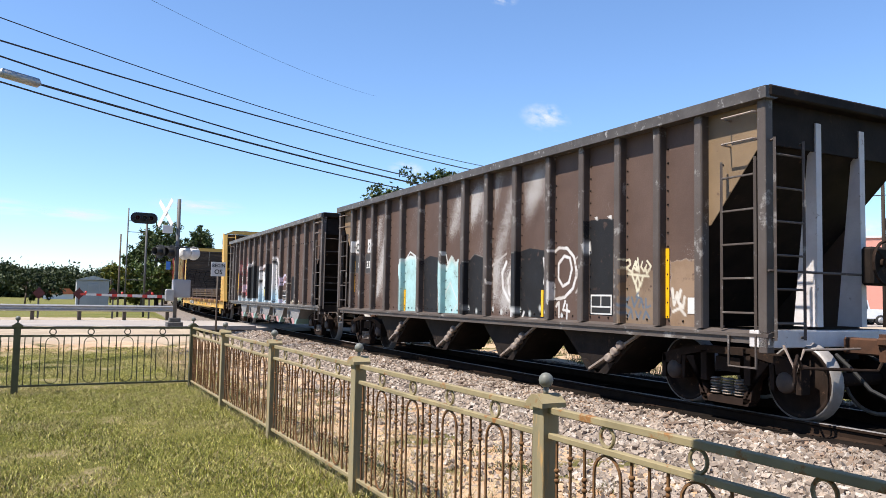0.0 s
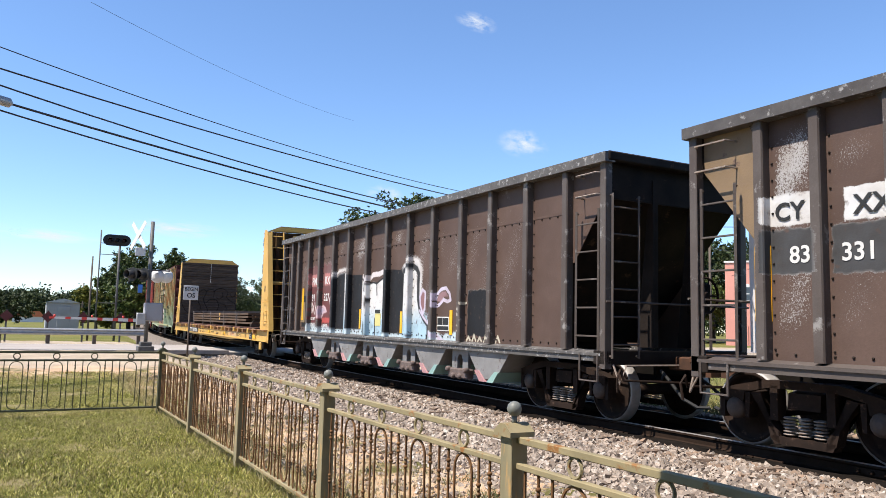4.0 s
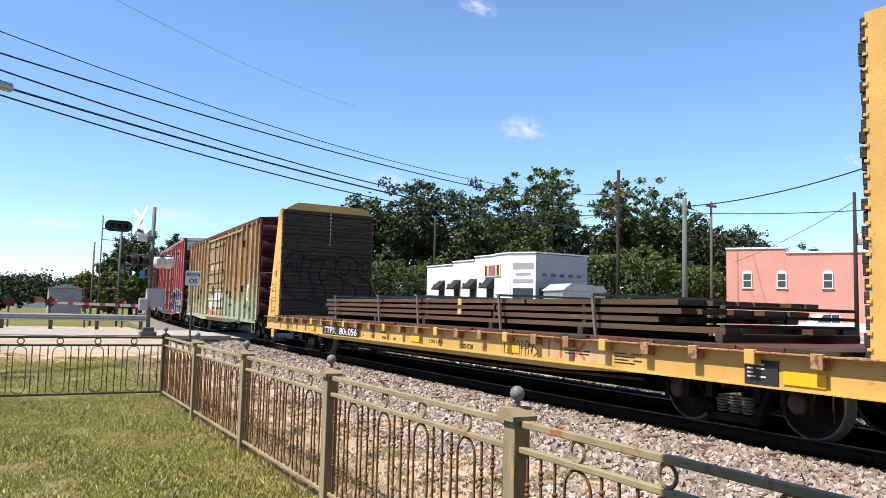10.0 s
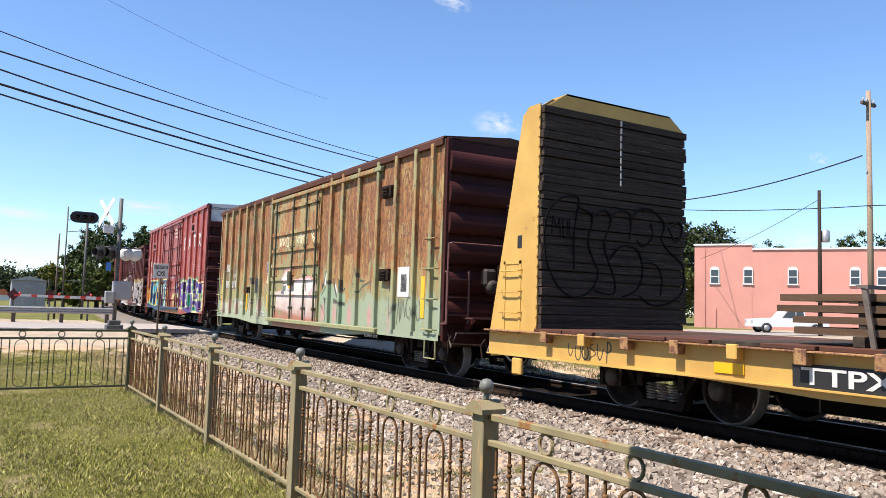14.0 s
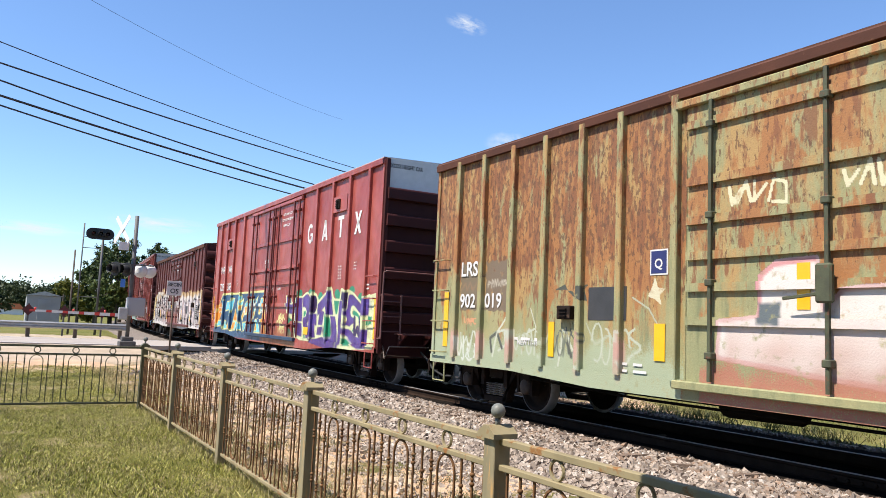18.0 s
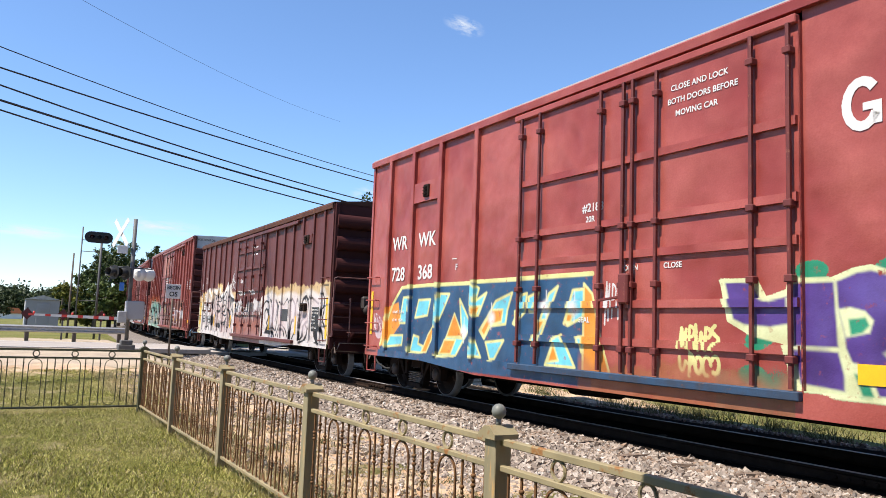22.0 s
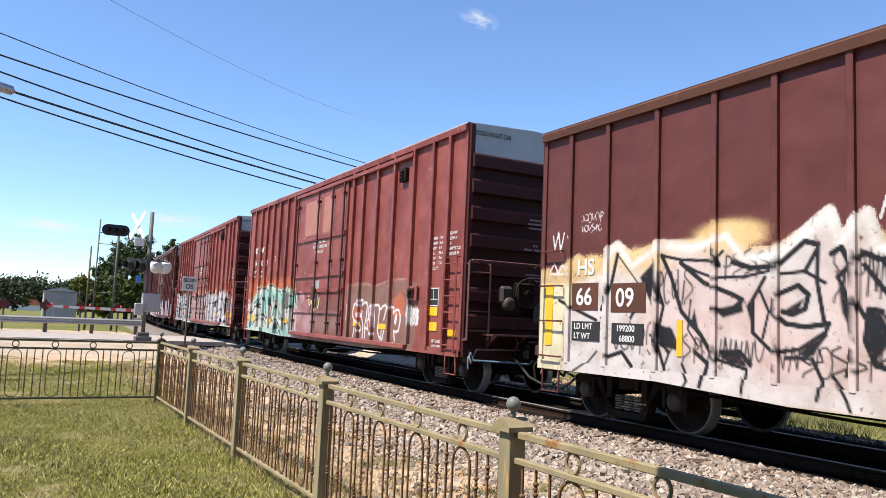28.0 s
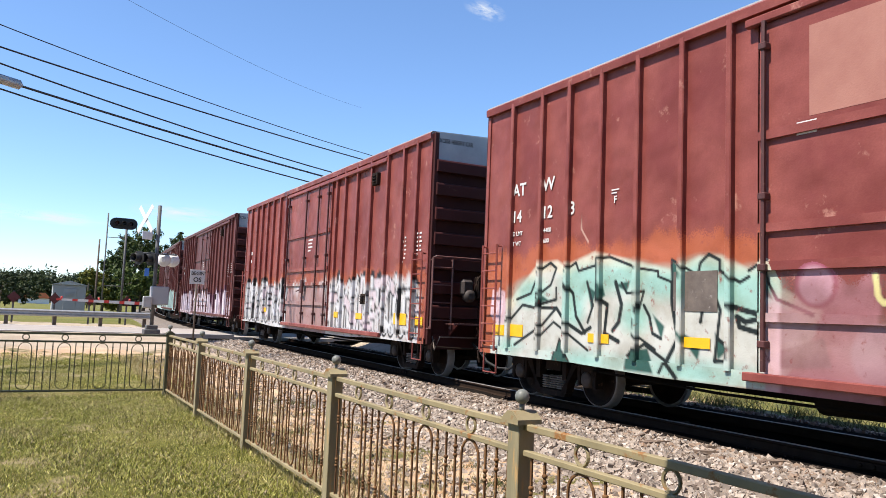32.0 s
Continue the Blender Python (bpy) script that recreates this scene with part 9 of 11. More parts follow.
# the flatcar's load: long steel bars in layers on timber, held by stakes
rnd = random.Random(11)
load = thing("steel_bar_stack", "stack of long rusty steel bars on a flatcar", "steel load")
for layer in range(4):
    z = 1.16 + layer * 0.115
    for k in range(9):
        x = -1.3 + k * 0.29 + rnd.uniform(-0.01, 0.01)
        ends = ((3.0, 4.0, 3.65, 3.7)[layer] + rnd.uniform(0, 0.25), 16.95 - rnd.uniform(0, 0.25) - (2.0 if layer == 3 and k % 2 else 0))
        mid = 7.9 + rnd.uniform(-1, 1)
        for a, b in ((ends[0], mid), (mid + 0.06, ends[1])):
            bm = B()
            prism(bm, [(x, z), (x + 0.24, z), (x + 0.27, z + 0.03), (x + 0.27, z + 0.072), (x, z + 0.072)], a, b, "y")
            part("steel_bar", bm, M_STEEL_LOAD, load)
for u in (3.2, 5.8, 8.3, 10.9, 13.4, 16.0):
    bm = B()
    box(bm, -1.35, 1.35, u - 0.06, u + 0.06, 1.05, 1.16, 0.006)
    part("dunnage", bm, M_TIE, load)
    for layer in range(3):
        bm = B()
        box(bm, -1.28, 1.3, u - 0.04, u + 0.04, 1.232 + layer * 0.115, 1.275 + layer * 0.115, 0.004)
        part("spacer", bm, M_TIE, load)
for u in (5.35, 7.85, 11.0, 13.0, 15.8):
    bm = B()
    prism(bm, [(u - 0.025, 0.98), (u + 0.025, 0.98), (u + 0.125, 1.64), (u + 0.075, 1.66)], -1.43, -1.40)
    prism(bm, [(u + 0.05, 1.62), (u + 0.17, 1.64), (u + 0.17, 1.66), (u + 0.05, 1.66)], -1.44, 1.3)
    part("tie_down", bm, M_STRAP, load)
bm = B()
box(bm, -1.306, -1.29, 9.42, 9.56, 1.28, 1.585)
part("paint_mark", bm, M_YELLOW, load, "yellow paint mark across the bars")
CARS.append((load, 38.7, 3.25, 18.8))


def car_pose(t, lead, a, b):
    s0 = lead - travelled(t)
    p, _ = on_track(s0 + a)
    q, _ = on_track(s0 + b)
    d = (q - p)
    heading, tilt = math.atan2(-d.x, d.y), math.atan2(d.z, math.hypot(d.x, d.y))
    turn = Euler((tilt, 0, heading)).to_matrix().to_4x4()
    return Matrix.Translation(p) @ turn @ Matrix.Translation((0, -a, 0))


def motions():
    for ob, lead, a, b in CARS:
        walk(ob, [(k * 1.0, car_pose(k * 1.0, lead, a, b)) for k in range(33)])
    turns = {}
    for w, u, r in WHEELS:
        if r not in turns:
            turns[r] = [(t, math.degrees(travelled(t) / r)) for t in (k * 0.16 for k in range(201))]
        walk(w, [(t, pose(0, u, r, deg)) for t, deg in turns[r]])


# ---- the ground, one sheet to the horizon ----
def track_centre_x(y):
    return TRACK_X + (max(0.0, y - BEND_Y)) ** 2 / (2 * BEND_R)


def step01(a, b, v):
    k = np.clip((v - a) / (b - a), 0, 1)
    return k * k * (3 - 2 * k)


def ground_height(x, y):
    x, y = np.asarray(x, float), np.asarray(y, float)
    rise = 0.42 * step01(15.0, 29.0, y)
    cx = TRACK_X + np.maximum(0, y - BEND_Y) ** 2 / (2 * BEND_R)
    dx = np.abs(x - cx)
    bed = (RAIL_Z - 0.30 + GRADE * np.clip(y - BEND_Y, 0, 90)) * (1 - step01(3.2, 4.6, dx))
    ditch = -0.10 * step01(2.5, 3.4, x) * (1 - step01(13, 17, y)) * (1 - step01(14, 20, x))
    base = rise + ditch
    return base * (1 - (1 - step01(3.2, 4.6, dx))) + np.where(dx < 4.6, bed, 0)


def graded(edges):
    out = []
    for a, b, d in edges:
        out += list(np.arange(a, b, d))
    return np.array(out + [edges[-1][1]])


gx = graded([(-2600, -300, 400), (-300, -40, 40), (-40, -8, 4), (-8, 17, 0.25), (17, 60, 3), (60, 300, 40), (300, 2600, 400)])
gy = graded([(-2600, -300, 400), (-300, -20, 40), (-20, -4, 2), (-4, 46, 0.25), (46, 120, 4), (120, 300, 30), (300, 2600, 400)])
GX, GY = np.meshgrid(gx, gy, indexing="ij")
GZ = ground_height(GX, GY)
near = (GX > -8) & (GX < 17) & (GY > -4) & (GY < 46)
GZ = GZ + np.where(near, 0.012 * np.sin(GX * 3.1 + GY * 1.7) + 0.008 * np.sin(GX * 7.3 - GY * 5.1), 0)
co = np.stack([GX, GY, GZ], -1).reshape(-1, 3)
nz = len(gy)
i = (np.arange(len(gx) - 1)[:, None] * nz + np.arange(nz - 1)[None, :]).ravel()
ground_me = bpy.data.meshes.new("ground")
ground_me.from_pydata([tuple(c) for c in co], [], [tuple(q) for q in np.stack([i, i + nz, i + nz + 1, i + 1], 1)])
lawn = (1 - step01(2.3, 2.75, GX)) * (1 - step01(19.0, 23.0, GY))
far_edge = GX - np.maximum(0, GY - 10) ** 2 / 1200 - 2.2 * step01(9.0, 16.0, GY)
far_grass = np.maximum(step01(12.0, 13.6, far_edge), step01(38, 42, GY))
sand = step01(21, 25, GY) * (1 - step01(41, 44, GY)) + 0.55 * step01(55, 65, GY) * (1 - step01(75, 85, GY)) * (GX < -2)
zone = np.stack([lawn, far_grass, np.clip(sand, 0, 1), np.ones_like(lawn)], -1).reshape(-1, 4)
at = ground_me.attributes.new("zone", "FLOAT_COLOR", "POINT")
at.data.foreach_set("color", zone.astype(np.float32).ravel())
m, nt, b = nodes_of("ground_cover")
vec = coords(nt, (1, 1, 1), False)
att = nt.nodes.new("ShaderNodeAttribute")
att.attribute_name = "zone"
sep = nt.nodes.new("ShaderNodeSeparateColor")
nt.links.new(att.outputs["Color"], sep.inputs[0])
dirt = mixed(nt, noise_fac(nt, vec, 1.6, 6), (0.42, 0.25, 0.135), (0.55, 0.40, 0.26))
dirt = mixed(nt, noise_fac(nt, vec, 22, 4, 0.5, 0.62), dirt, (0.40, 0.33, 0.25))
dirt = mixed(nt, noise_fac(nt, vec, 0.9, 5, 0.52, 0.62), dirt, (0.11, 0.10, 0.035))
green = mixed(nt, noise_fac(nt, vec, 0.55, 6, 0.38, 0.62), (0.16, 0.15, 0.03), (0.25, 0.21, 0.065))
green = mixed(nt, noise_fac(nt, vec, 55, 6, 0.36, 0.62, 0.75), green, (0.045, 0.05, 0.012))
green = mixed(nt, noise_fac(nt, vec, 1.1, 6, 0.53, 0.64), green, (0.27, 0.215, 0.12))
green = mixed(nt, noise_fac(nt, vec, 0.30, 4, 0.58, 0.70), green, (0.245, 0.205, 0.075))
dry = mixed(nt, noise_fac(nt, vec, 0.25, 6, 0.4, 0.6), (0.115, 0.125, 0.035), (0.22, 0.185, 0.075))
dry = mixed(nt, noise_fac(nt, vec, 14, 4, 0.3, 0.7), dry, (0.12, 0.125, 0.03))
sandy = mixed(nt, noise_fac(nt, vec, 1.2, 6, 0.4, 0.6), (0.42, 0.34, 0.25), (0.33, 0.27, 0.20))
def edge(sock, k=6.0):
    n = noise_fac(nt, vec, k, 5, 0.2, 0.8)
    a = nt.nodes.new("ShaderNodeMath")
    a.operation = "ADD"
    nt.links.new(sock, a.inputs[0])
    nt.links.new(n, a.inputs[1])
    r = nt.nodes.new("ShaderNodeMapRange")
    r.inputs["From Min"].default_value, r.inputs["From Max"].default_value = 0.85, 1.15
    nt.links.new(a.outputs[0], r.inputs["Value"])
    return r.outputs["Result"]
col = mixed(nt, edge(sep.outputs[0]), dirt, green)
col = mixed(nt, edge(sep.outputs[1], 2.0), col, dry)
col = mixed(nt, edge(sep.outputs[2], 1.5), col, sandy)
nt.links.new(col, b.inputs["Base Color"])
b.inputs["Roughness"].default_value, b.inputs["Specular IOR Level"].default_value = 0.95, 0.1
bp = nt.nodes.new("ShaderNodeBump")
bp.inputs["Strength"].default_value, bp.inputs["Distance"].default_value = 0.6, 0.04
nt.links.new(noise_fac(nt, vec, 26, 5, 0.2, 0.8), bp.inputs["Height"])
nt.links.new(bp.outputs["Normal"], b.inputs["Normal"])
ground_me.materials.append(m)
tagged(new("ground", ground_me), "mown lawn, dry dirt strip and rough grass", "ground", kind="structure")


# ---- track: ballast, ties, rails ----
M_BALLAST = surf("pale_crushed_stone", (0.22, 0.18, 0.145), (0.13, 0.105, 0.085), (0.07, 0.058, 0.048), 9.0, 0.9, bump=0.8, fine=22.0, wear_amount=0.55)
# The train's shadow on the bed, put into the stone's colour as near-black.
M_BED_SHADE = surf("shade_black_ballast", (0.011, 0.0095, 0.0085), (0.020, 0.016, 0.0135), scale=5.0, spec=0.0, rough=0.95, bump=0.8, fine=22.0)


def stone_material(name, dark, mid, warm, pale):
    m, nt, b = nodes_of(name)
    g = nt.nodes.new("ShaderNodeNewGeometry")
    ramp = nt.nodes.new("ShaderNodeValToRGB")
    els = ramp.color_ramp.elements
    els[0].position, els[0].color = 0.0, (*dark, 1)
    els[1].position, els[1].color = 1.0, (*pale, 1)
    e = els.new(0.45)
    e.color = (*mid, 1)
    e = els.new(0.8)
    e.color = (*warm, 1)
    nt.links.new(g.outputs["Random Per Island"], ramp.inputs["Fac"])
    vec = coords(nt, (1, 1, 1), False)
    col = mixed(nt, noise_fac(nt, vec, 45, 3, 0.4, 0.8), ramp.outputs["Color"], (0.20, 0.17, 0.14))
    nt.links.new(col, b.inputs["Base Color"])
    b.inputs["Roughness"].default_value, b.inputs["Specular IOR Level"].default_value = 0.9, 0.1
    return m


M_STONE = stone_material("ballast_stone", (0.13, 0.095, 0.075), (0.32, 0.265, 0.22), (0.39, 0.305, 0.24), (0.53, 0.48, 0.425))
M_STONE_RUSTY = stone_material("rust_dusted_stone", (0.06, 0.04, 0.03), (0.20, 0.145, 0.105), (0.28, 0.18, 0.12), (0.42, 0.35, 0.29))
prof = [(-4.0, -0.36), (-3.3, -0.30), (-2.3, -0.16), (-1.3, -0.13), (0.0, -0.15), (1.3, -0.13), (1.75, -0.12), (2.3, -0.16), (3.3, -0.32), (4.0, -0.36)]
verts, faces = [], []
ss = list(np.arange(-12, 60, 0.5)) + list(np.arange(60, 300, 6.0))
for s_ in ss:
    for k, (dx, dz) in enumerate(prof):
        p, _ = on_track(s_, dx)
        p.z += dz + 0.012 * math.sin(s_ * 2.3 + k)
        verts.append(p)
for r_ in range(len(ss) - 1):
    for k in range(len(prof) - 1):
        a = r_ * len(prof) + k
        faces.append((a, a + 1, a + 1 + len(prof), a + len(prof)))
me = bpy.data.meshes.new("ballast_bed")
me.from_pydata(verts, [], faces)
me.materials.append(M_BALLAST)
me.materials.append(M_BED_SHADE)
# Shade colour on the faces that lie in the train's shadow.
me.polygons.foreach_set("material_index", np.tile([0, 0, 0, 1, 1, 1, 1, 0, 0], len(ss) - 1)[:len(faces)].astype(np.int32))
tagged(new("ballast_bed", me), "bed of pale crushed stone under the track", "ballast", kind="structure")


def scatter_stones(name, count, place, size, label, material):
    """Many small broken stones in one mesh; place(rng) gives a point."""
    rng = np.random.default_rng(abs(hash(name)) % 1000 if False else len(name))
    base = np.array([(x, y, z) for x in (-1, 1) for y in (-1, 1) for z in (-1, 1)], float) * 0.72
    quad = np.array([(0, 1, 3, 2), (4, 6, 7, 5), (0, 4, 5, 1), (2, 3, 7, 6), (0, 2, 6, 4), (1, 5, 7, 3)])
    pts = place(rng, count)
    r = rng.uniform(size[0], size[1], (count, 1, 1)) * rng.uniform(0.6, 1.3, (count, 1, 3))
    v = base[None] * r * rng.uniform(0.7, 1.25, (count, 8, 1))
    v += rng.normal(0, 0.13, (count, 8, 3)) * r
    q = rng.normal(0, 1, (count, 4))
    q /= np.linalg.norm(q, axis=1)[:, None]
    w, qv = q[:, None, :1], np.repeat(q[:, None, 1:], 8, 1)
    t_ = 2 * np.cross(qv, v)
    v = v + w * t_ + np.cross(qv, t_) + pts[:, None, :]
    f = quad[None] + (np.arange(count) * 8)[:, None, None]
    me = bpy.data.meshes.new(name)
    me.vertices.add(count * 8)
    me.vertices.foreach_set("co", v.astype(np.float32).ravel())
    me.loops.add(count * 24)
    me.loops.foreach_set("vertex_index", f.astype(np.int32).ravel())
    me.polygons.add(count * 6)
    me.polygons.foreach_set("loop_start", np.arange(count * 6, dtype=np.int32) * 4)
    me.update(calc_edges=True)
    me.shade_flat()
    me.materials.append(material)
    return tagged(new(name, me), label, "stones", kind="stuff")


def on_bed(rng, n, lo=-4.2, hi=-1.35, far=34.0):
    y = 0.8 + (far - 0.8) * rng.random(n) ** 1.7
    d = rng.uniform(lo, hi, n)
    z = np.interp(d, [q[0] for q in prof], [q[1] for q in prof])
    x = TRACK_X + np.maximum(0, y - BEND_Y) ** 2 / (2 * BEND_R) + d
    return np.stack([x, y, RAIL_Z + z + GRADE * np.maximum(0, y - BEND_Y) + rng.uniform(-0.012, 0.018, n)], 1)


scatter_stones("ballast_stones", 36000, on_bed, (0.020, 0.044), "loose crushed ballast stones beside the rail", M_STONE)
scatter_stones("rusty_ballast_stones", 6500, lambda rng, n: on_bed(rng, n, -2.1, -1.3, 30.0), (0.02, 0.042), "brown dusted stones close beside the rail", M_STONE_RUSTY)
scatter_stones("ballast_stones_far", 8000, lambda rng, n: on_bed(rng, n, 2.2, 4.2, 30.0), (0.02, 0.045), "loose ballast stones on the far side of the track", M_STONE_RUSTY)


def on_strip(rng, n):
    y = 1.2 + 20 * rng.random(n) ** 1.5
    x = 2.5 + 2.4 * rng.random(n) ** 0.6
    return np.stack([x, y, ground_height(x, y) + 0.008], 1)


scatter_stones("strip_gravel", 5000, on_strip, (0.010, 0.032), "scattered stones on the dry strip behind the fence", M_STONE)

rnd = random.Random(17)
bm = B()
for k in range(50):
    y = rnd.uniform(1.5, 26.0)
    d = -1.45 - rnd.random() ** 2 * 0.9
    x = track_centre_x(y) + d
    z = RAIL_Z + float(np.interp(d, [q[0] for q in prof], [q[1] for q in prof])) + GRADE * max(0, y - BEND_Y) + 0.02
    half, wide, a = rnd.uniform(0.07, 0.22), rnd.uniform(0.025, 0.07), rnd.uniform(-0.9, 0.9)
    c, d2 = math.cos(a), math.sin(a)
    corners = [(x + c * p - d2 * q, y + d2 * p + c * q) for p, q in ((-half, -wide), (half, -wide * 0.8), (half * 0.9, wide), (-half, wide * 0.9))]
    low = [bm.verts.new((px, py, z - 0.01)) for px, py in corners]
    high = [bm.verts.new((px, py, z + 0.022 + rnd.uniform(0, 0.015))) for px, py in corners]
    bm.faces.new(high)
    for i in range(4):
        bm.faces.new((low[i], low[(i + 1) % 4], high[(i + 1) % 4], high[i]))
M_SPLINTER = surf("split_tie_wood", (0.20, 0.14, 0.10), (0.11, 0.075, 0.055), scale=3.0, rough=0.9, stretch=(3, 3, 3), bump=0.4)
solid("wood_debris", bm, M_SPLINTER, "split pieces of old tie lying on the ballast", "debris")
track = thing("railway_track", "single railway track on weathered timber ties", "railway track", kind="structure")
tie_me = {}
rnd = random.Random(3)
for k in range(3):
    bm = B()
    box(bm, -1.3, 1.3, -0.115, 0.115, -0.17, 0.0, 0.012)
    for v in bm.verts:
        v.co += Vector((rnd.uniform(-0.02, 0.02), rnd.uniform(-0.008, 0.008), rnd.uniform(-0.006, 0.004)))
    tie_me[k] = data_of("tie", bm, M_TIE)
for k in range(150):
    s_ = -8 + k * 0.53
    p, a = on_track(s_)
    ob = part("tie", tie_me[k % 3], None, track)
    ob.matrix_basis = Matrix.Translation(p + Vector((rnd.uniform(-0.04, 0.04), 0, -0.155))) @ pose(0, 0, 0, 0, 0, -math.degrees(a) + rnd.uniform(-0.8, 0.8))


def sweep(name, outline, side, material, s0=-12.0, s1=300.0, step=2.0):
    ss = [s0]
    while ss[-1] < s1:
        ss.append(ss[-1] + (step if ss[-1] < 80 else step * 4))
    verts, faces = [], []
    n = len(outline)
    for s_ in ss:
        for a, z in outline:
            p, _ = on_track(s_, side + a)
            verts.append((p.x, p.y, p.z + z))
    for r_ in range(len(ss) - 1):
        for k in range(n):
            a, b2 = r_ * n + k, r_ * n + (k + 1) % n
            faces.append((a, b2, b2 + n, a + n))
    me = bpy.data.meshes.new(name)
    me.from_pydata(verts, [], faces)
    me.materials.append(material)
    return me


for sx in (-0.755, 0.755):
    foot = [(-0.07, -0.155), (0.07, -0.155), (0.07, -0.145), (0.02, -0.13), (0.009, -0.115), (0.009, -0.045), (0.034, -0.03), (0.034, -0.004), (-0.034, -0.004), (-0.034, -0.03), (-0.009, -0.045), (-0.009, -0.115), (-0.02, -0.13), (-0.07, -0.145)]
    part("rail", sweep("rail", foot, sx, M_RAIL), None, track)
    part("rail_head", sweep("rail_head", [(-0.033, -0.006), (0.033, -0.006), (0.03, 0.0), (-0.03, 0.0)], sx, M_TREAD), None, track, "bright worn running surface")
plate_bm = B()
box(plate_bm, -0.19, 0.19, -0.09, 0.09, -0.158, -0.147, 0.004)
for a in (-0.12, 0.12):
    for y in (-0.05, 0.05):
        box(plate_bm, a - 0.015, a + 0.015, y - 0.012, y + 0.012, -0.15, -0.128)
plate_me = data_of("tie_plate", plate_bm, M_RAIL)
for k in range(8, 70):
    s_ = -8 + k * 0.53
    p, a = on_track(s_, -0.755)
    part("tie_plate", plate_me, None, track).location = p
for s_ in (4.6, 16.4):
    bm = B()
    box(bm, -0.05, -0.012, -0.45, 0.45, -0.115, -0.045, 0.006)
    for k in range(6):
        lathe(bm, [(0.022, -0.05), (0.022, -0.07), (0.01, -0.078)], (0, -0.37 + k * 0.15, -0.08), "x", 6)
    ob = part("joint_bar", bm, M_RAIL, track, "bolted rail joint bar")
    ob.location = on_track(s_, -0.755)[0]


# ---- fence ----
fence_group = "fence posts and panels"
POST_Y = [-2.03, 0.62, 3.27, 5.93, 8.56, 11.22, 13.87]
FX = 2.3


M_ALU_GREEN = surf("grey_green_finial_paint", (0.17, 0.175, 0.155), (0.12, 0.125, 0.11), scale=20.0, rough=0.5)


def fence_bay(length, rail_mat, bar_mat, label, panel=True):
    """A bay along +y from 0 to length: its post, rails, rings, pickets with collars and arched pairs."""
    f = thing("iron_fence", label, "fence", "fence bays round the lawn")
    bm = B()
    box(bm, -0.05, 0.05, -0.05, 0.05, -0.15, 1.06, 0.004)
    post = part("post", bm, M_POST if rail_mat is M_FENCE else rail_mat, f)
    bm = B()
    prism(bm, [(-0.075, 1.06), (0.075, 1.06), (0.075, 1.085), (0.02, 1.125), (-0.02, 1.125), (-0.075, 1.085)], -0.075, 0.075)
    part("cap", bm, rail_mat, post)
    bm = B()
    rod(bm, (0, 0, 1.12), (0, 0, 1.16), 0.014, 8)
    lathe(bm, [(0.004, -0.039), (0.020, -0.034), (0.034, -0.02), (0.039, 0), (0.034, 0.02), (0.020, 0.034), (0.004, 0.039)], (0, 0, 1.195), "z", 16)
    part("ball_finial", bm, M_ALU_GREEN, post, "dull grey ball finial")
    if not panel:
        return f
    for nm, z, h in (("top_rail", 1.045, 0.035), ("middle_rail", 0.915, 0.03), ("bottom_rail", 0.12, 0.03)):
        bm = B()
        box(bm, -0.019, 0.019, 0.05, length - 0.05, z - h / 2, z + h / 2, 0.004)
        part(nm, bm, rail_mat, f)
    pitch = length / 24.0
    centres = [pitch * (4.5 + 5 * k) for k in range(4)]
    for c in centres:
        bm = B()
        ring(bm, (0, c, 0.98), 0.047, 0.009, "x", 16, 5)
        part("ring", bm, rail_mat, f)
        bm = B()
        arc(bm, (0, c, 0.80), pitch * 0.85, 0.008, 0, 180, "x", 8)
        pipe(bm, [(0, c, 0.80 + pitch * 0.85), (0, c, 0.905)], 0.008, 4)
        arc(bm, (0, c, 0.24), pitch * 0.85, 0.008, 180, 360, "x", 8)
        for sg in (-1, 1):
            rod(bm, (0, c + sg * pitch * 0.85, 0.24), (0, c + sg * pitch * 0.85, 0.80), 0.008, 5)
        part("arched_picket", bm, bar_mat, f)
    used = [c + sg * pitch * 0.85 for c in centres for sg in (-1, 1)]
    k = 0
    for n in range(1, 24):
        y = n * pitch
        if min(abs(y - u) for u in used) < pitch * 0.55 or min(abs(y - c) for c in centres) < pitch * 0.6:
            continue
        bm = B()
        rod(bm, (0, y, 0.13), (0, y, 0.905), 0.008, 5)
        for z in ((0.78, 0.30) if k % 2 else (0.70, 0.36)):
            for dz in (0.0, 0.05):
                lathe(bm, [(0.008, -0.011), (0.0145, -0.005), (0.0145, 0.005), (0.008, 0.011)], (0, y, z + dz), "z", 7)
            lathe(bm, [(0.0085, 0.012), (0.0115, 0.025), (0.0085, 0.038)], (0, y, z), "z", 6)
        part("picket", bm, bar_mat, f)
        k += 1
    return f


FENCE_A = "sage green iron fence with rings and rusting collared pickets"
FENCE_B = "dark green iron fence with rings, between lawn and road"
first = fence_bay(POST_Y[3] - POST_Y[2], M_FENCE, M_FENCE_RUST, FENCE_A)
first.matrix_world = pose(FX, POST_Y[2], 0)
for k, a in enumerate(POST_Y[:-1]):
    if k != 2:
        copy_thing(first, pose(FX, a, 0))
side = fence_bay(2.7, M_FENCE_DARK, M_FENCE_DARK, FENCE_B)
side.matrix_world = pose(FX, POST_Y[-1], 0, 0, 0, 90)
for k in range(1, 5):
    copy_thing(side, pose(FX - 2.7 * k, POST_Y[-1], 0, 0, 0, 90))


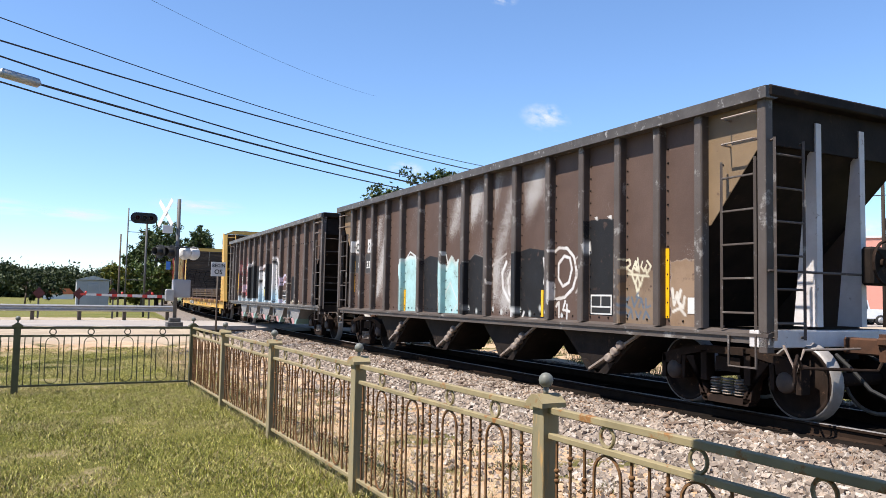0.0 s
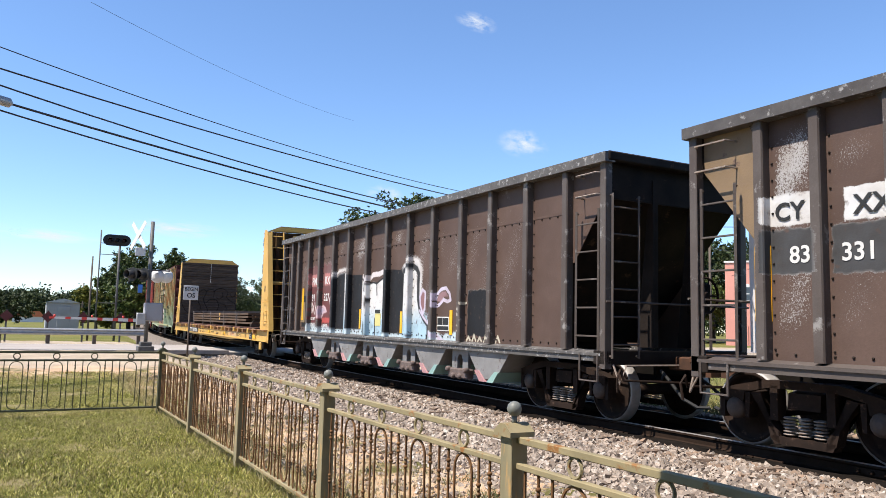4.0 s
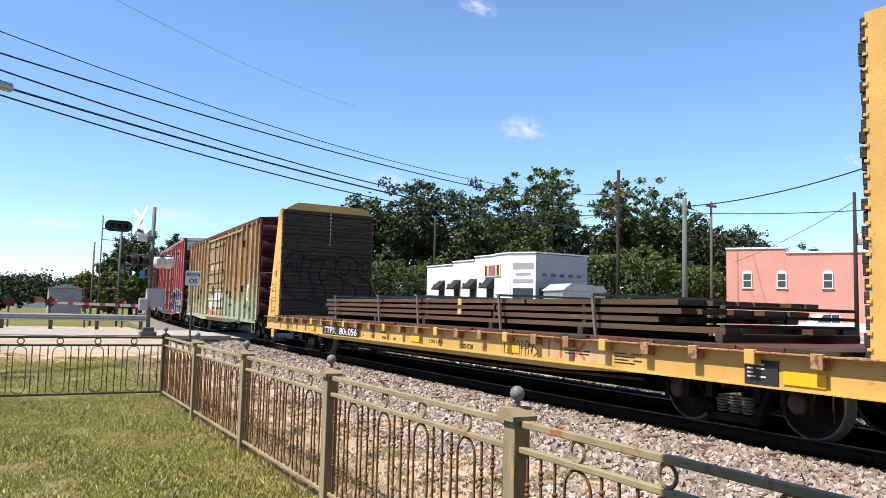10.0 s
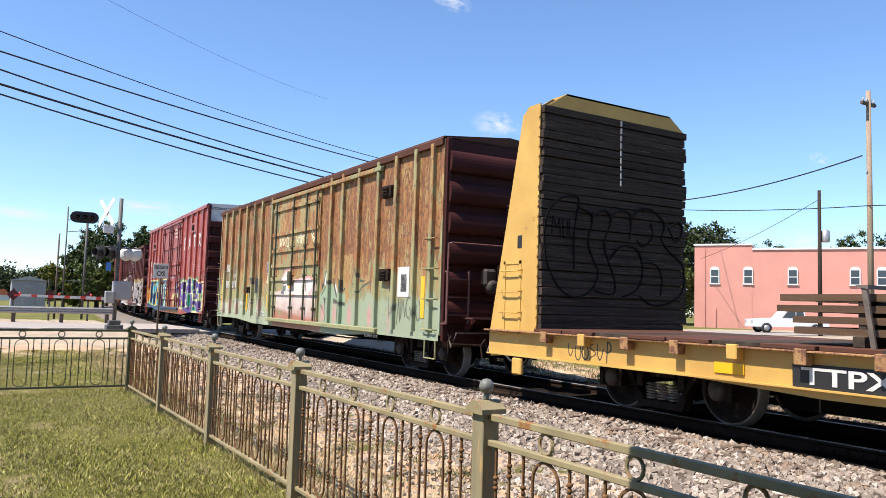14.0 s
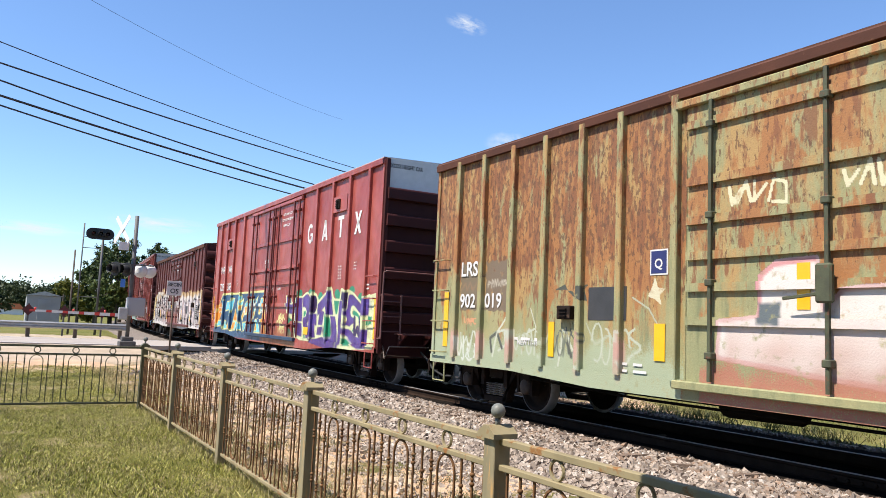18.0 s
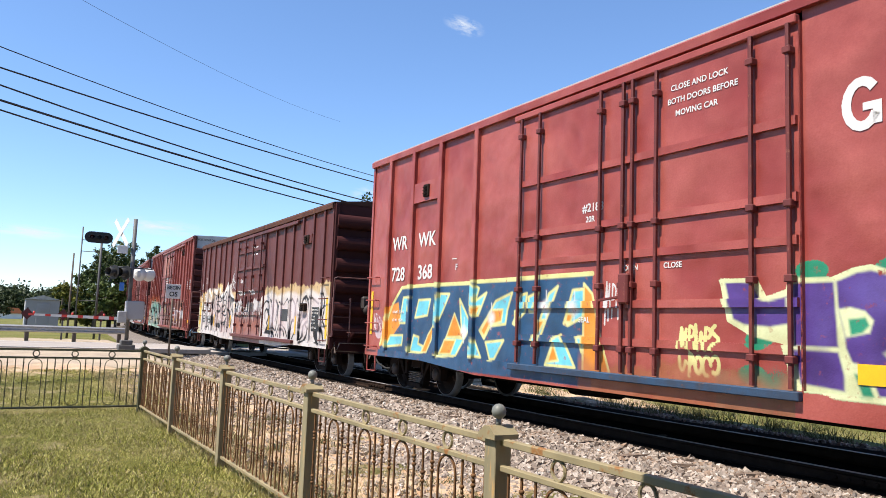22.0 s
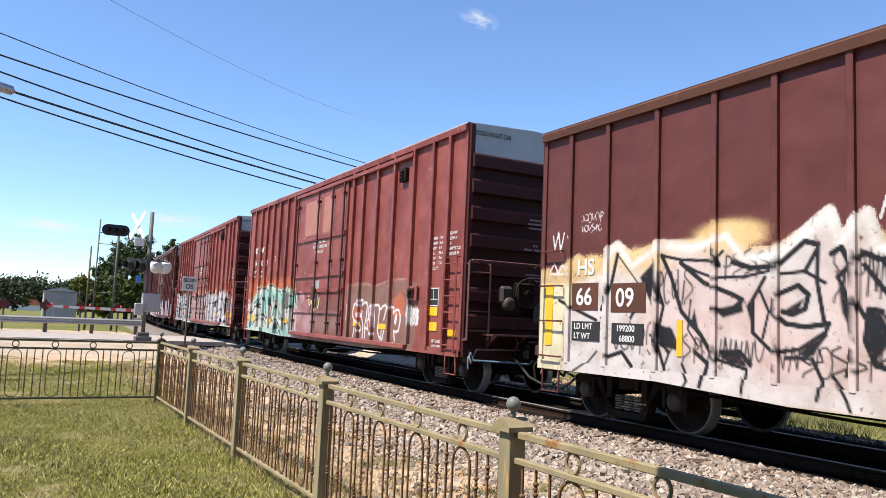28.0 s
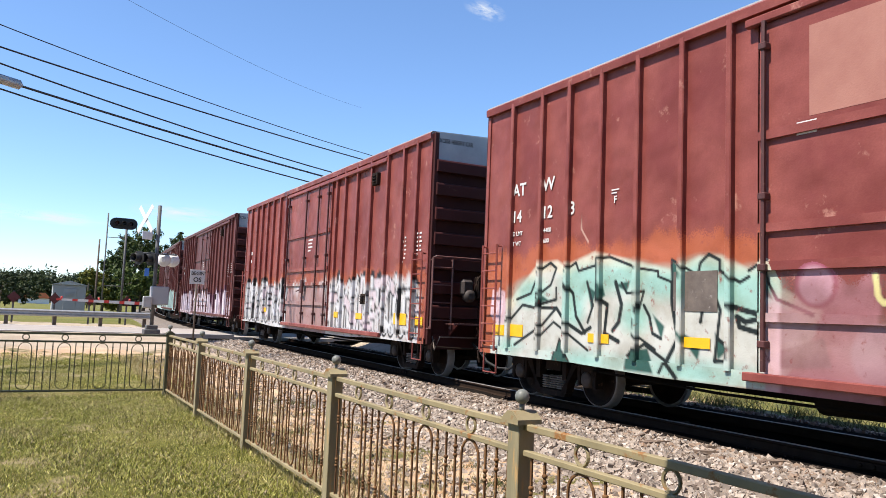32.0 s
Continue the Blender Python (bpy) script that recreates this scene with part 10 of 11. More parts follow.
# unseen walls added behind the viewer, so that their shade ends on the fence
bm = B()
for x0, x1, y0, y1 in ((-2.8, -2.5, -14.0, 2.09), (-10.0, -9.7, -14.0, 2.09), (-9.7, -2.8, 1.79, 2.09), (-9.7, -2.8, -14.0, -13.7)):
    box(bm, x0, x1, y0, y1, -0.1, 8.7)
box(bm, -10.0, -2.5, -14.0, 2.09, 8.7, 8.88)
solid("wall_west", bm, surf("shade_wall_finish", (0.50, 0.46, 0.40), (0.45, 0.41, 0.36), scale=1.0, rough=0.9), "unseen added wall block that shades the near fence", "wall", kind="structure")


# ---- plants ----
def leaf_material(name, a, b_, c, patches=None):
    m, nt, b = nodes_of(name)
    g = nt.nodes.new("ShaderNodeNewGeometry")
    ramp = nt.nodes.new("ShaderNodeValToRGB")
    els = ramp.color_ramp.elements
    els[0].position, els[0].color = 0.0, (*a, 1)
    els[1].position, els[1].color = 1.0, (*c, 1)
    els.new(0.55).color = (*b_, 1)
    nt.links.new(g.outputs["Random Per Island"], ramp.inputs["Fac"])
    col = ramp.outputs["Color"]
    if patches:
        vec = coords(nt, (1, 1, 1), False)
        for k, (size, lo) in enumerate(((0.45, 0.46), (0.7, 0.50))):
            half = nt.nodes.new("ShaderNodeMath")
            half.operation, half.inputs[1].default_value = "MULTIPLY", 0.55
            nt.links.new(noise_fac(nt, vec, size, 5, lo, lo + 0.2), half.inputs[0])
            col = mixed(nt, half.outputs[0], col, patches[k])
    nt.links.new(col, b.inputs["Base Color"])
    b.inputs["Roughness"].default_value, b.inputs["Specular IOR Level"].default_value = 0.6, 0.25
    return m


M_LEAF = leaf_material("oak_leaves", (0.024, 0.038, 0.010), (0.043, 0.063, 0.016), (0.078, 0.102, 0.024))
M_LEAF_LIGHT = leaf_material("light_green_leaves", (0.039, 0.061, 0.013), (0.068, 0.098, 0.022), (0.116, 0.140, 0.033))
M_LEAF_YELLOW = leaf_material("yellowing_leaves", (0.07, 0.085, 0.014), (0.13, 0.135, 0.02), (0.18, 0.16, 0.03))
M_LEAF_DARK = leaf_material("dark_wood_leaves", (0.018, 0.028, 0.009), (0.030, 0.044, 0.013), (0.046, 0.062, 0.018))
M_BLADE = leaf_material("lawn_blades", (0.04, 0.045, 0.01), (0.285, 0.28, 0.045), (0.64, 0.57, 0.22), ((0.45, 0.36, 0.20), (0.20, 0.22, 0.028)))
M_TUFT = leaf_material("tuft_blades", (0.03, 0.042, 0.008), (0.18, 0.195, 0.03), (0.48, 0.46, 0.12))
M_THATCH = leaf_material("dry_thatch", (0.12, 0.085, 0.045), (0.27, 0.20, 0.12), (0.46, 0.37, 0.25))
M_DRYBLADE = leaf_material("dry_grass_blades", (0.16, 0.14, 0.045), (0.36, 0.28, 0.13), (0.52, 0.43, 0.24))
M_FARBLADE = leaf_material("rough_grass_blades", (0.09, 0.095, 0.028), (0.19, 0.165, 0.06), (0.30, 0.25, 0.12))
M_WEED = leaf_material("weed_leaves", (0.05, 0.06, 0.02), (0.09, 0.10, 0.03), (0.14, 0.13, 0.05))
M_BARK = surf("grey_brown_bark", (0.10, 0.08, 0.065), (0.06, 0.05, 0.04), scale=4.0, rough=0.95, bump=0.6, stretch=(3, 3, 0.6))


def leaf_mesh(name, centres, per, spread, size, material, rng, flat=0.75):
    """Small leaf clumps as loose bent quads round the given centres."""
    n = len(centres) * per
    c = np.repeat(centres, per, 0) + rng.normal(0, 1, (n, 3)) * np.repeat(spread, per)[:, None] * np.array([1, 1, flat])
    u = rng.normal(0, 1, (n, 3))
    u /= np.linalg.norm(u, axis=1)[:, None]
    w = np.cross(u, rng.normal(0, 1, (n, 3)))
    w /= np.linalg.norm(w, axis=1)[:, None]
    s = rng.uniform(size * 0.6, size * 1.4, (n, 1))
    v = np.stack([c - u * s, c + w * s * 0.55, c + u * s, c - w * s * 0.55], 1).reshape(-1, 3)
    return quads_mesh(name, v, material)


def quads_mesh(name, v, material):
    n = len(v) // 4
    me = bpy.data.meshes.new(name)
    me.vertices.add(n * 4)
    me.vertices.foreach_set("co", v.astype(np.float32).ravel())
    me.loops.add(n * 4)
    me.loops.foreach_set("vertex_index", np.arange(n * 4, dtype=np.int32))
    me.polygons.add(n)
    me.polygons.foreach_set("loop_start", np.arange(n, dtype=np.int32) * 4)
    me.update(calc_edges=True)
    me.shade_flat()
    me.materials.append(material)
    return me


def tree(seed, height, spread, material, low=0.25, clumps=330, per=40, size=0.205, label="broad green tree with an uneven crown"):
    rng = np.random.default_rng(seed)
    r = random.Random(seed)
    t = thing("tree", label, "tree", "trees behind the track")
    bm = B()
    top = Vector((r.uniform(-.4, .4), r.uniform(-.4, .4), height * 0.62))
    rod(bm, (0, 0, -0.3), top * 0.5, height * 0.024, 8, height * 0.018)
    rod(bm, top * 0.5, top, height * 0.018, 8, height * 0.008)
    tips = []
    for k in range(9):
        a, z = 2.4 * k + r.random(), height * r.uniform(low + 0.05, 0.6)
        base = top * (z / top.z)
        tip = base + Vector((math.cos(a) * spread * r.uniform(0.45, 0.85), math.sin(a) * spread * r.uniform(0.45, 0.85), height * r.uniform(0.10, 0.28)))
        rod(bm, base, tip, height * 0.009, 6, height * 0.003)
        tips.append(tip)
    part("trunk", bm, M_BARK, t)
    cs, sp = [], []
    lobes = [(Vector((0, 0, height * 0.72)), spread * 0.7)] + [(tip, spread * r.uniform(0.35, 0.55)) for tip in tips]
    while len(cs) < clumps:
        o, rad = r.choice(lobes)
        d = Vector((r.gauss(0, 1), r.gauss(0, 1), r.gauss(0, 0.8))).normalized() * rad * r.uniform(0.45, 1.0)
        p = o + d
        if height * low < p.z < height:
            cs.append(p)
            sp.append(r.uniform(0.25, 0.5) * spread * 0.135)
    part("crown", leaf_mesh("crown", np.array(cs), per, np.array(sp), size, material, rng), None, t)
    return t


def bearing(px_angle, y):
    """x of a point at depth y seen at that angle (degrees) from the track's line."""
    return math.tan(radians(px_angle)) * y


kinds = [tree(1, 17.0, 6.5, M_LEAF), tree(2, 15.0, 6.0, M_LEAF, low=0.15), tree(3, 19.0, 5.2, M_LEAF_LIGHT, low=0.3, clumps=210, label="tall light green tree with gaps in its crown"), tree(4, 12.0, 5.5, M_LEAF_LIGHT, low=0.08, label="low bushy light green tree"), tree(5, 14.0, 6.5, M_LEAF_DARK, low=0.1, label="dense dark green tree")]
# kind, angle, depth, size
spots = [(0, 26.4, 85, 1.13), (1, 28.6, 90, 0.92), (1, 24.0, 84, 0.9), (4, 21.6, 88, 0.68), (3, 19.8, 92, 0.66), (4, 30.6, 88, 0.98), (1, 32.4, 80, 1.08), (4, 31.5, 96, 1.0), (2, 36.2, 82, 1.08), (1, 34.2, 78, 0.85), (2, 37.6, 90, 0.8),
         (3, 36.4, 76, 0.85), (4, 39.4, 84, 0.85), (4, 41.0, 86, 0.92), (2, 43.0, 84, 1.02), (1, 44.3, 88, 0.95), (4, 45.8, 84, 1.08), (1, 47.4, 86, 0.95), (4, 49.0, 86, 0.95), (3, 50.6, 96, 0.7), (2, 51.6, 125, 0.6), (3, 29.2, 74, 0.6), (3, 24.6, 76, 0.6), (3, 33.4, 72, 0.55), (3, 22.4, 78, 0.55), (3, 40.2, 74, 0.7), (3, 44.6, 74, 0.75), (3, 47.4, 76, 0.6),
         (1, 55.0, 96, 0.72), (4, 58.2, 90, 0.7), (0, 61.0, 100, 0.8)]
used = set()
for k, ang, dist, sc in spots:
    y = dist * math.cos(radians(ang)) * 1.12
    m4 = pose(bearing(ang, y), y, 0.4, 0, 0, (ang * 47) % 360) @ Matrix.Scale(sc, 4)
    if k not in used:
        kinds[k].matrix_world = m4
        used.add(k)
    else:
        ob = copy_thing(kinds[k], m4)
        ob.scale = (sc, sc, sc)
# trees behind the crossing and to its west
for seed, ang, y, h, spread, mat in ((21, 7.0, 92, 10.6, 3.4, M_LEAF), (22, 8.6, 95, 10.0, 3.2, M_LEAF), (23, 6.0, 90, 7.6, 2.6, M_LEAF), (32, 5.0, 92, 5.0, 2.2, M_LEAF_YELLOW), (33, 7.6, 100, 10.2, 3.6, M_LEAF_DARK), (34, 9.0, 92, 9.4, 3.4, M_LEAF_DARK), (24, 9.6, 100, 8.0, 3.0, M_LEAF), (25, 7.4, 84, 5.0, 2.6, M_LEAF_LIGHT), (26, -1.2, 92, 4.0, 3.2, M_LEAF_DARK), (27, 10.6, 110, 8.0, 3.0, M_LEAF_DARK), (28, 11.8, 120, 8.0, 3.6, M_LEAF), (29, 13.2, 130, 9.0, 4.0, M_LEAF_DARK), (30, 15.0, 140, 9.5, 4.5, M_LEAF_DARK), (31, 17.2, 130, 8.5, 4.5, M_LEAF)):
    t = tree(seed, h, spread, mat, low=0.03, clumps=200, per=40, size=0.14, label="dark green tree at the field's edge")
    t.matrix_world = pose(bearing(ang, y), y, 0.4)
rng = np.random.default_rng(5)


def wood(name, a0, a1, y, low, high, count, material, label):
    ang = rng.uniform(a0, a1, count)
    yy = y * rng.uniform(1.0, 1.12, count) * np.cos(np.radians(ang))
    hmax = low + (high - low) * (0.5 + 0.25 * np.sin(ang * 1.9) + 0.25 * np.sin(ang * 4.7 + 1))
    z = 0.3 + hmax * rng.random(count) ** 0.6
    x = np.tan(np.radians(ang)) * yy
    me = leaf_mesh(name, np.stack([x, yy, z], 1), 14, np.full(count, 0.55 * y / 100), 0.17 * y / 100, material, rng)
    tagged(new(name, me), label, "woods", kind="stuff")


wood("far_woods", -8, 16, 230, 5.5, 8.5, 9000, M_LEAF_DARK, "far line of dark green woods beyond the field")
wood("hedge", 18, 46, 78, 2.5, 6.0, 7000, M_LEAF_DARK, "dark understorey between the trees")
wood("far_trees", 14, 80, 260, 6.0, 11.0, 6000, M_LEAF_DARK, "far tree line on the horizon")


def blades(name, xy, h, w, material, label, lean=0.35):
    n = len(xy)
    z = ground_height(xy[:, 0], xy[:, 1])
    a = rng.uniform(0, 6.28, n)
    hh = rng.uniform(h * 0.5, h * 1.3, n)
    d = np.stack([np.cos(a), np.sin(a), np.zeros(n)], 1)
    tip = np.stack([rng.normal(0, lean, n) * hh, rng.normal(0, lean, n) * hh, hh], 1)
    base = np.column_stack([xy, z - 0.01])
    ww = rng.uniform(w * 0.6, w * 1.3, n)[:, None]
    v = np.stack([base - d * ww, base + d * ww, base + tip + d * ww * 0.25, base + tip - d * ww * 0.25], 1).reshape(-1, 3)
    tagged(new(name, quads_mesh(name, v, material)), label, "grass", kind="stuff")


def lawn_points(n, x0, x1, y0, y1, power):
    y = y0 + (y1 - y0) * rng.random(n) ** power
    x = x0 + (x1 - x0) * rng.random(n)
    return np.stack([x, y], 1)


def thinned(xy, share):
    """Keeps the points where a slow wave pattern is high: thick and thin patches of turf."""
    w = np.sin(xy[:, 0] * 2.3 + 1.3 * np.sin(xy[:, 1] * 0.9)) + np.sin(xy[:, 1] * 1.7 + 1.1 * np.sin(xy[:, 0] * 1.9)) + np.sin(xy[:, 0] * 5.1 - xy[:, 1] * 3.7)
    return xy[rng.random(len(xy)) < share + (1 - share) * (0.5 + 0.5 * np.tanh(w))]


near_lawn = np.concatenate([thinned(lawn_points(230000, -1.1, 2.42, 2.6, 14.5, 1.3), 0.8), lawn_points(40000, -6.0, -1.1, 2.6, 14.0, 1.0), lawn_points(80000, -2.0, 3.3, 14.0, 22.0, 1.0)])
blades("lawn_grass", near_lawn, 0.030, 0.0056, M_BLADE, "short yellow-green mown lawn grass", 0.55)
blades("lawn_tufts", thinned(lawn_points(60000, -1.1, 2.4, 2.6, 14.0, 1.3), 0.6), 0.042, 0.0055, M_TUFT, "darker green tufts standing out of the lawn", 0.5)
blades("lawn_thatch", thinned(lawn_points(90000, -1.1, 2.4, 2.6, 15.0, 1.35), 0.7), 0.024, 0.005, M_THATCH, "dry brown thatch between the grass blades", 1.6)
n = 16000
yy = 1.2 + 20 * rng.random(n) ** 1.4
xx = 2.25 + np.abs(rng.normal(0, 0.8, n))
blades("dry_weeds", np.stack([xx, yy], 1), 0.11, 0.004, M_DRYBLADE, "dry weeds and straw on the strip behind the fence", 0.6)
n = 1800
yy = 2.5 + 12 * rng.random(n)
xx = 2.28 + rng.normal(0, 0.09, n)
blades("fence_weeds", np.stack([xx, yy], 1), 0.075, 0.005, M_BLADE, "longer grass along the foot of the fence", 0.5)
n = 42000
yy = 0 + 46 * rng.random(n)
xx = 13.6 + 14 * rng.random(n) ** 1.3 + np.maximum(0, yy - 10) ** 2 / 1200
blades("far_grass", np.stack([xx, yy], 1), 0.12, 0.009, M_FARBLADE, "rough dry grass beyond the track", 0.5)
cy, cx = rng.uniform(2, 26, 46), rng.normal(13.1, 0.7, 46)
wy, wx = (np.repeat(c, 90) + rng.normal(0, 0.16, 46 * 90) for c in (cy, cx))
blades("far_weeds", np.stack([wx + np.maximum(0, wy - 10) ** 2 / 1200, wy], 1), 0.22, 0.008, M_WEED, "dark weed clumps along the far side of the track", 0.5)
cy, cx = rng.uniform(2.5, 14, 60), rng.uniform(2.5, 4.6, 60)
wy, wx = (np.repeat(c, 40) + rng.normal(0, 0.07, 60 * 40) for c in (cy, cx))
blades("strip_weeds", np.stack([wx, wy], 1), 0.10, 0.004, M_WEED, "small green weeds on the dry strip behind the fence", 0.7)


# ---- road and crossing ----
M_ASPHALT = surf("pale_worn_asphalt", (0.30, 0.265, 0.235), (0.36, 0.315, 0.275), (0.23, 0.205, 0.185), 0.7, 0.9, fine=60.0, bump=0.3)
bm = B()
for x0, x1 in ((-60, 7.7 - 0.15), (11.8, 90)):
    box(bm, x0, x1, 30.6, 37.0, 0.30, 0.455)
solid("road", bm, M_ASPHALT, "pale worn asphalt road over the tracks", "road", kind="structure")
bm = B()
box(bm, 7.55, 11.8, 30.6, 37.0, 0.25, RAIL_Z + GRADE * 22 + 0.0)
solid("crossing_deck", bm, M_ASPHALT, "worn asphalt level crossing between the rails", "crossing", kind="structure")
bm = B()
for y in (30.75, 36.8):
    box(bm, -60, 7.0, y - 0.06, y + 0.06, 0.4555, 0.459)
solid("road_edge_line", bm, M_WHITE, "faded white road edge lines", "road marking", kind="structure")

signal = thing("crossing_signal", "level crossing signal mast with crossbuck, lamps and gate", "crossing signal", at=pose(4.32, 30.0, 0.42))
bm = B()
rod(bm, (0, 0, 0), (0, 0, 4.85), 0.07, 12)
part("mast", bm, M_MAST, signal, "dark grey steel mast")
bm = B()
box(bm, -0.28, 0.28, -0.28, 0.28, 0.0, 0.2, 0.02)
box(bm, -0.2, 0.2, -0.2, 0.2, 0.2, 0.36, 0.02)
part("mast_base", bm, M_MAST, signal)
for s_ in (-1, 1):
    bm = B()
    d = Vector((0.62 * 0.707, 0.0, s_ * 0.62 * 0.707))
    pts = [(-0.09, -0.67), (0.09, -0.67), (0.09, 0.67), (-0.09, 0.67)]
    prism(bm, pts, -0.18 - 0.012 * s_, -0.17 - 0.012 * s_, "y")
    ob = part("crossbuck_blade", bm, M_WHITE, signal, "white crossbuck blade")
    ob.matrix_basis = pose(-0.35, -0.2, 4.27, 0, 0, -68) @ pose(0, 0, 0, 0, s_ * 45, 0)
bm = B()
box(bm, -0.58, -0.22, -0.19, -0.17, 3.52, 3.82, 0.01)
part("track_count_plate", bm, M_WHITE, signal, "white plate under the crossbuck")
bm = B()
pipe(bm, [(-0.75, -0.05, 3.02), (0.72, -0.05, 3.02)], 0.03, 6)
part("lamp_arm", bm, M_MAST, signal)
for x, sy in ((-0.62, -1), (-0.22, -1), (0.3, 1), (0.62, 1)):
    bm = B()
    lathe(bm, [(0.26, -0.02), (0.26, 0.0), (0.18, 0.06), (0.1, 0.14)], (0, 0, 0), "y", 18)
    lamp = part("lamp_plate", bm, M_BLACKPAINT if sy < 0 else M_WHITE, signal, "round lamp housing")
    lamp.matrix_basis = pose(x, sy * 0.18, 2.82, 0, 0, -55 if sy < 0 else 150)
    bm = B()
    lathe(bm, [(0.15, 0.0), (0.16, -0.28), (0.15, -0.28), (0.14, 0.0)], (0, 0, 0), "y", 14, caps=False)
    part("hood", bm, M_BLACKPAINT, lamp)
    bm = B()
    lathe(bm, [(0.13, -0.03), (0.08, -0.05), (0.01, -0.06)], (0, 0, 0), "y", 14)
    part("lens", bm, M_RED_SIGN, lamp)
bm = B()
box(bm, -0.4, -0.24, -0.13, -0.12, 2.16, 2.46, 0.005)
part("notice_plate", bm, M_BLUE_SIGN, signal, "small blue notice plate")
bm = B()
box(bm, -0.12, 0.5, -0.28, 0.22, 1.12, 1.8, 0.03)
part("gate_mechanism", bm, M_GREYWALL, signal, "grey gate machine housing")
bm = B()
box(bm, -0.42, -0.1, -0.42, -0.28, 0.98, 1.42, 0.03)
part("counterweight", bm, M_ALU, signal)
n = 17
arm0, arm1 = -0.35, -3.25
for k in range(n):
    a, b2 = arm0 + (arm1 - arm0) * k / n, arm0 + (arm1 - arm0) * (k + 1) / n
    z = 1.14 + 0.04 * k / n
    bm = B()
    h = 0.06 - 0.025 * k / n
    box(bm, b2, a, -0.36, -0.33, z - h, z + h)
    part("gate_arm_stripe", bm, M_STRIPE_RED if k % 3 == 1 else M_WHITE, signal)
for k in (3, 9, 16):
    x = arm0 + (arm1 - arm0) * k / n
    bm = B()
    rod(bm, (x, -0.34, 1.2), (x, -0.34, 1.29), 0.035, 8)
    part("gate_lamp", bm, M_STRIPE_RED, signal)

far_signal = thing("crossing_signal", "second crossing signal with crossbuck beyond the track", "crossing signal", at=pose(16.4, 41.0, 0.4, 0, 0, -28))
bm = B()
rod(bm, (0, 0, 0), (0, 0, 4.9), 0.075, 10)
part("mast", bm, M_ALU, far_signal)
for s_ in (-1, 1):
    bm = B()
    prism(bm, [(-0.115, -0.6), (0.115, -0.6), (0.115, 0.6), (-0.115, 0.6)], -0.14 - 0.012 * s_, -0.13 - 0.012 * s_, "y")
    ob = part("crossbuck_blade", bm, M_WHITE, far_signal)
    ob.matrix_basis = pose(0, 0, 4.2) @ pose(0, 0, 0, 0, s_ * 45, 0)
for x in (-0.45, 0.45):
    bm = B()
    lathe(bm, [(0.30, -0.02), (0.30, 0.0), (0.14, 0.03), (0.13, 0.12)], (x, -0.12, 2.7), "y", 16)
    part("lamp_plate", bm, M_BLACKPAINT, far_signal)
bm = B()
box(bm, -0.25, 0.3, -0.2, 0.25, 1.0, 1.6, 0.03)
part("gate_mechanism", bm, M_ALU, far_signal)

rail_signal = thing("railway_signal", "three-lamp black railway signal on a mast with ladder", "railway signal", at=pose(4.72, 44.0, 0.42))
bm = B()
rod(bm, (0, 0, 0), (0, 0, 5.6), 0.06, 10)
part("mast", bm, M_MAST, rail_signal)
bm = B()
pts = [(-0.32 + 0.0 + 0.3 * math.cos(a) - 0.25, 5.37 + 0.3 * math.sin(a)) for a in np.linspace(math.pi / 2, 1.5 * math.pi, 9)] + [(0.32 + 0.3 * math.cos(a) - 0.1, 5.37 + 0.3 * math.sin(a)) for a in np.linspace(-math.pi / 2, math.pi / 2, 9)]
prism(bm, pts, -0.16, -0.12, "y")
head = part("signal_head", bm, M_BLACKPAINT, rail_signal, "black oblong signal head")
for k in range(3):
    bm = B()
    lathe(bm, [(0.12, -0.12), (0.13, -0.4), (0.12, -0.4), (0.1, -0.13)], (-0.52 + k * 0.35, 0, 5.37), "y", 12, caps=False)
    part("hood", bm, M_BLACKPAINT, head)
    bm = B()
    lathe(bm, [(0.1, -0.165), (0.05, -0.18)], (-0.52 + k * 0.35, 0, 5.37), "y", 12)
    part("lens", bm, M_RED_SIGN if k != 1 else M_SMUDGE, head)
bm = B()
rod(bm, (-0.95, 0.1, 0), (-0.95, 0.1, 5.9), 0.035, 8)
for z in (2.0, 4.6, 5.2):
    rod(bm, (-0.95, 0.1, z), (0, 0, z), 0.02, 5)
part("ladder_pole", bm, M_MAST, rail_signal)

hut = thing("equipment_hut", "small pale grey steel equipment hut beside the line", "hut", at=pose(2.95, 60.0, 0.42))
bm = B()
box(bm, -1.05, 1.05, -0.9, 0.9, 0, 2.2, 0.02)
part("wall", bm, M_GREYWALL, hut)
bm = B()
prism(bm, [(-1.15, 2.2), (1.15, 2.2), (0.0, 2.5)], -1.0, 1.0, "y")
part("roof", bm, M_ALU, hut)
bm = B()
box(bm, -0.35, 0.45, -0.93, -0.9, 0.05, 1.95, 0.01)
part("door", bm, M_GREYWALL, hut)
bm = B()
for k in range(6):
    box(bm, -0.2, 0.3, -0.95, -0.93, 1.4 + k * 0.06, 1.43 + k * 0.06)
part("louvre", bm, M_GREYWALL, hut)

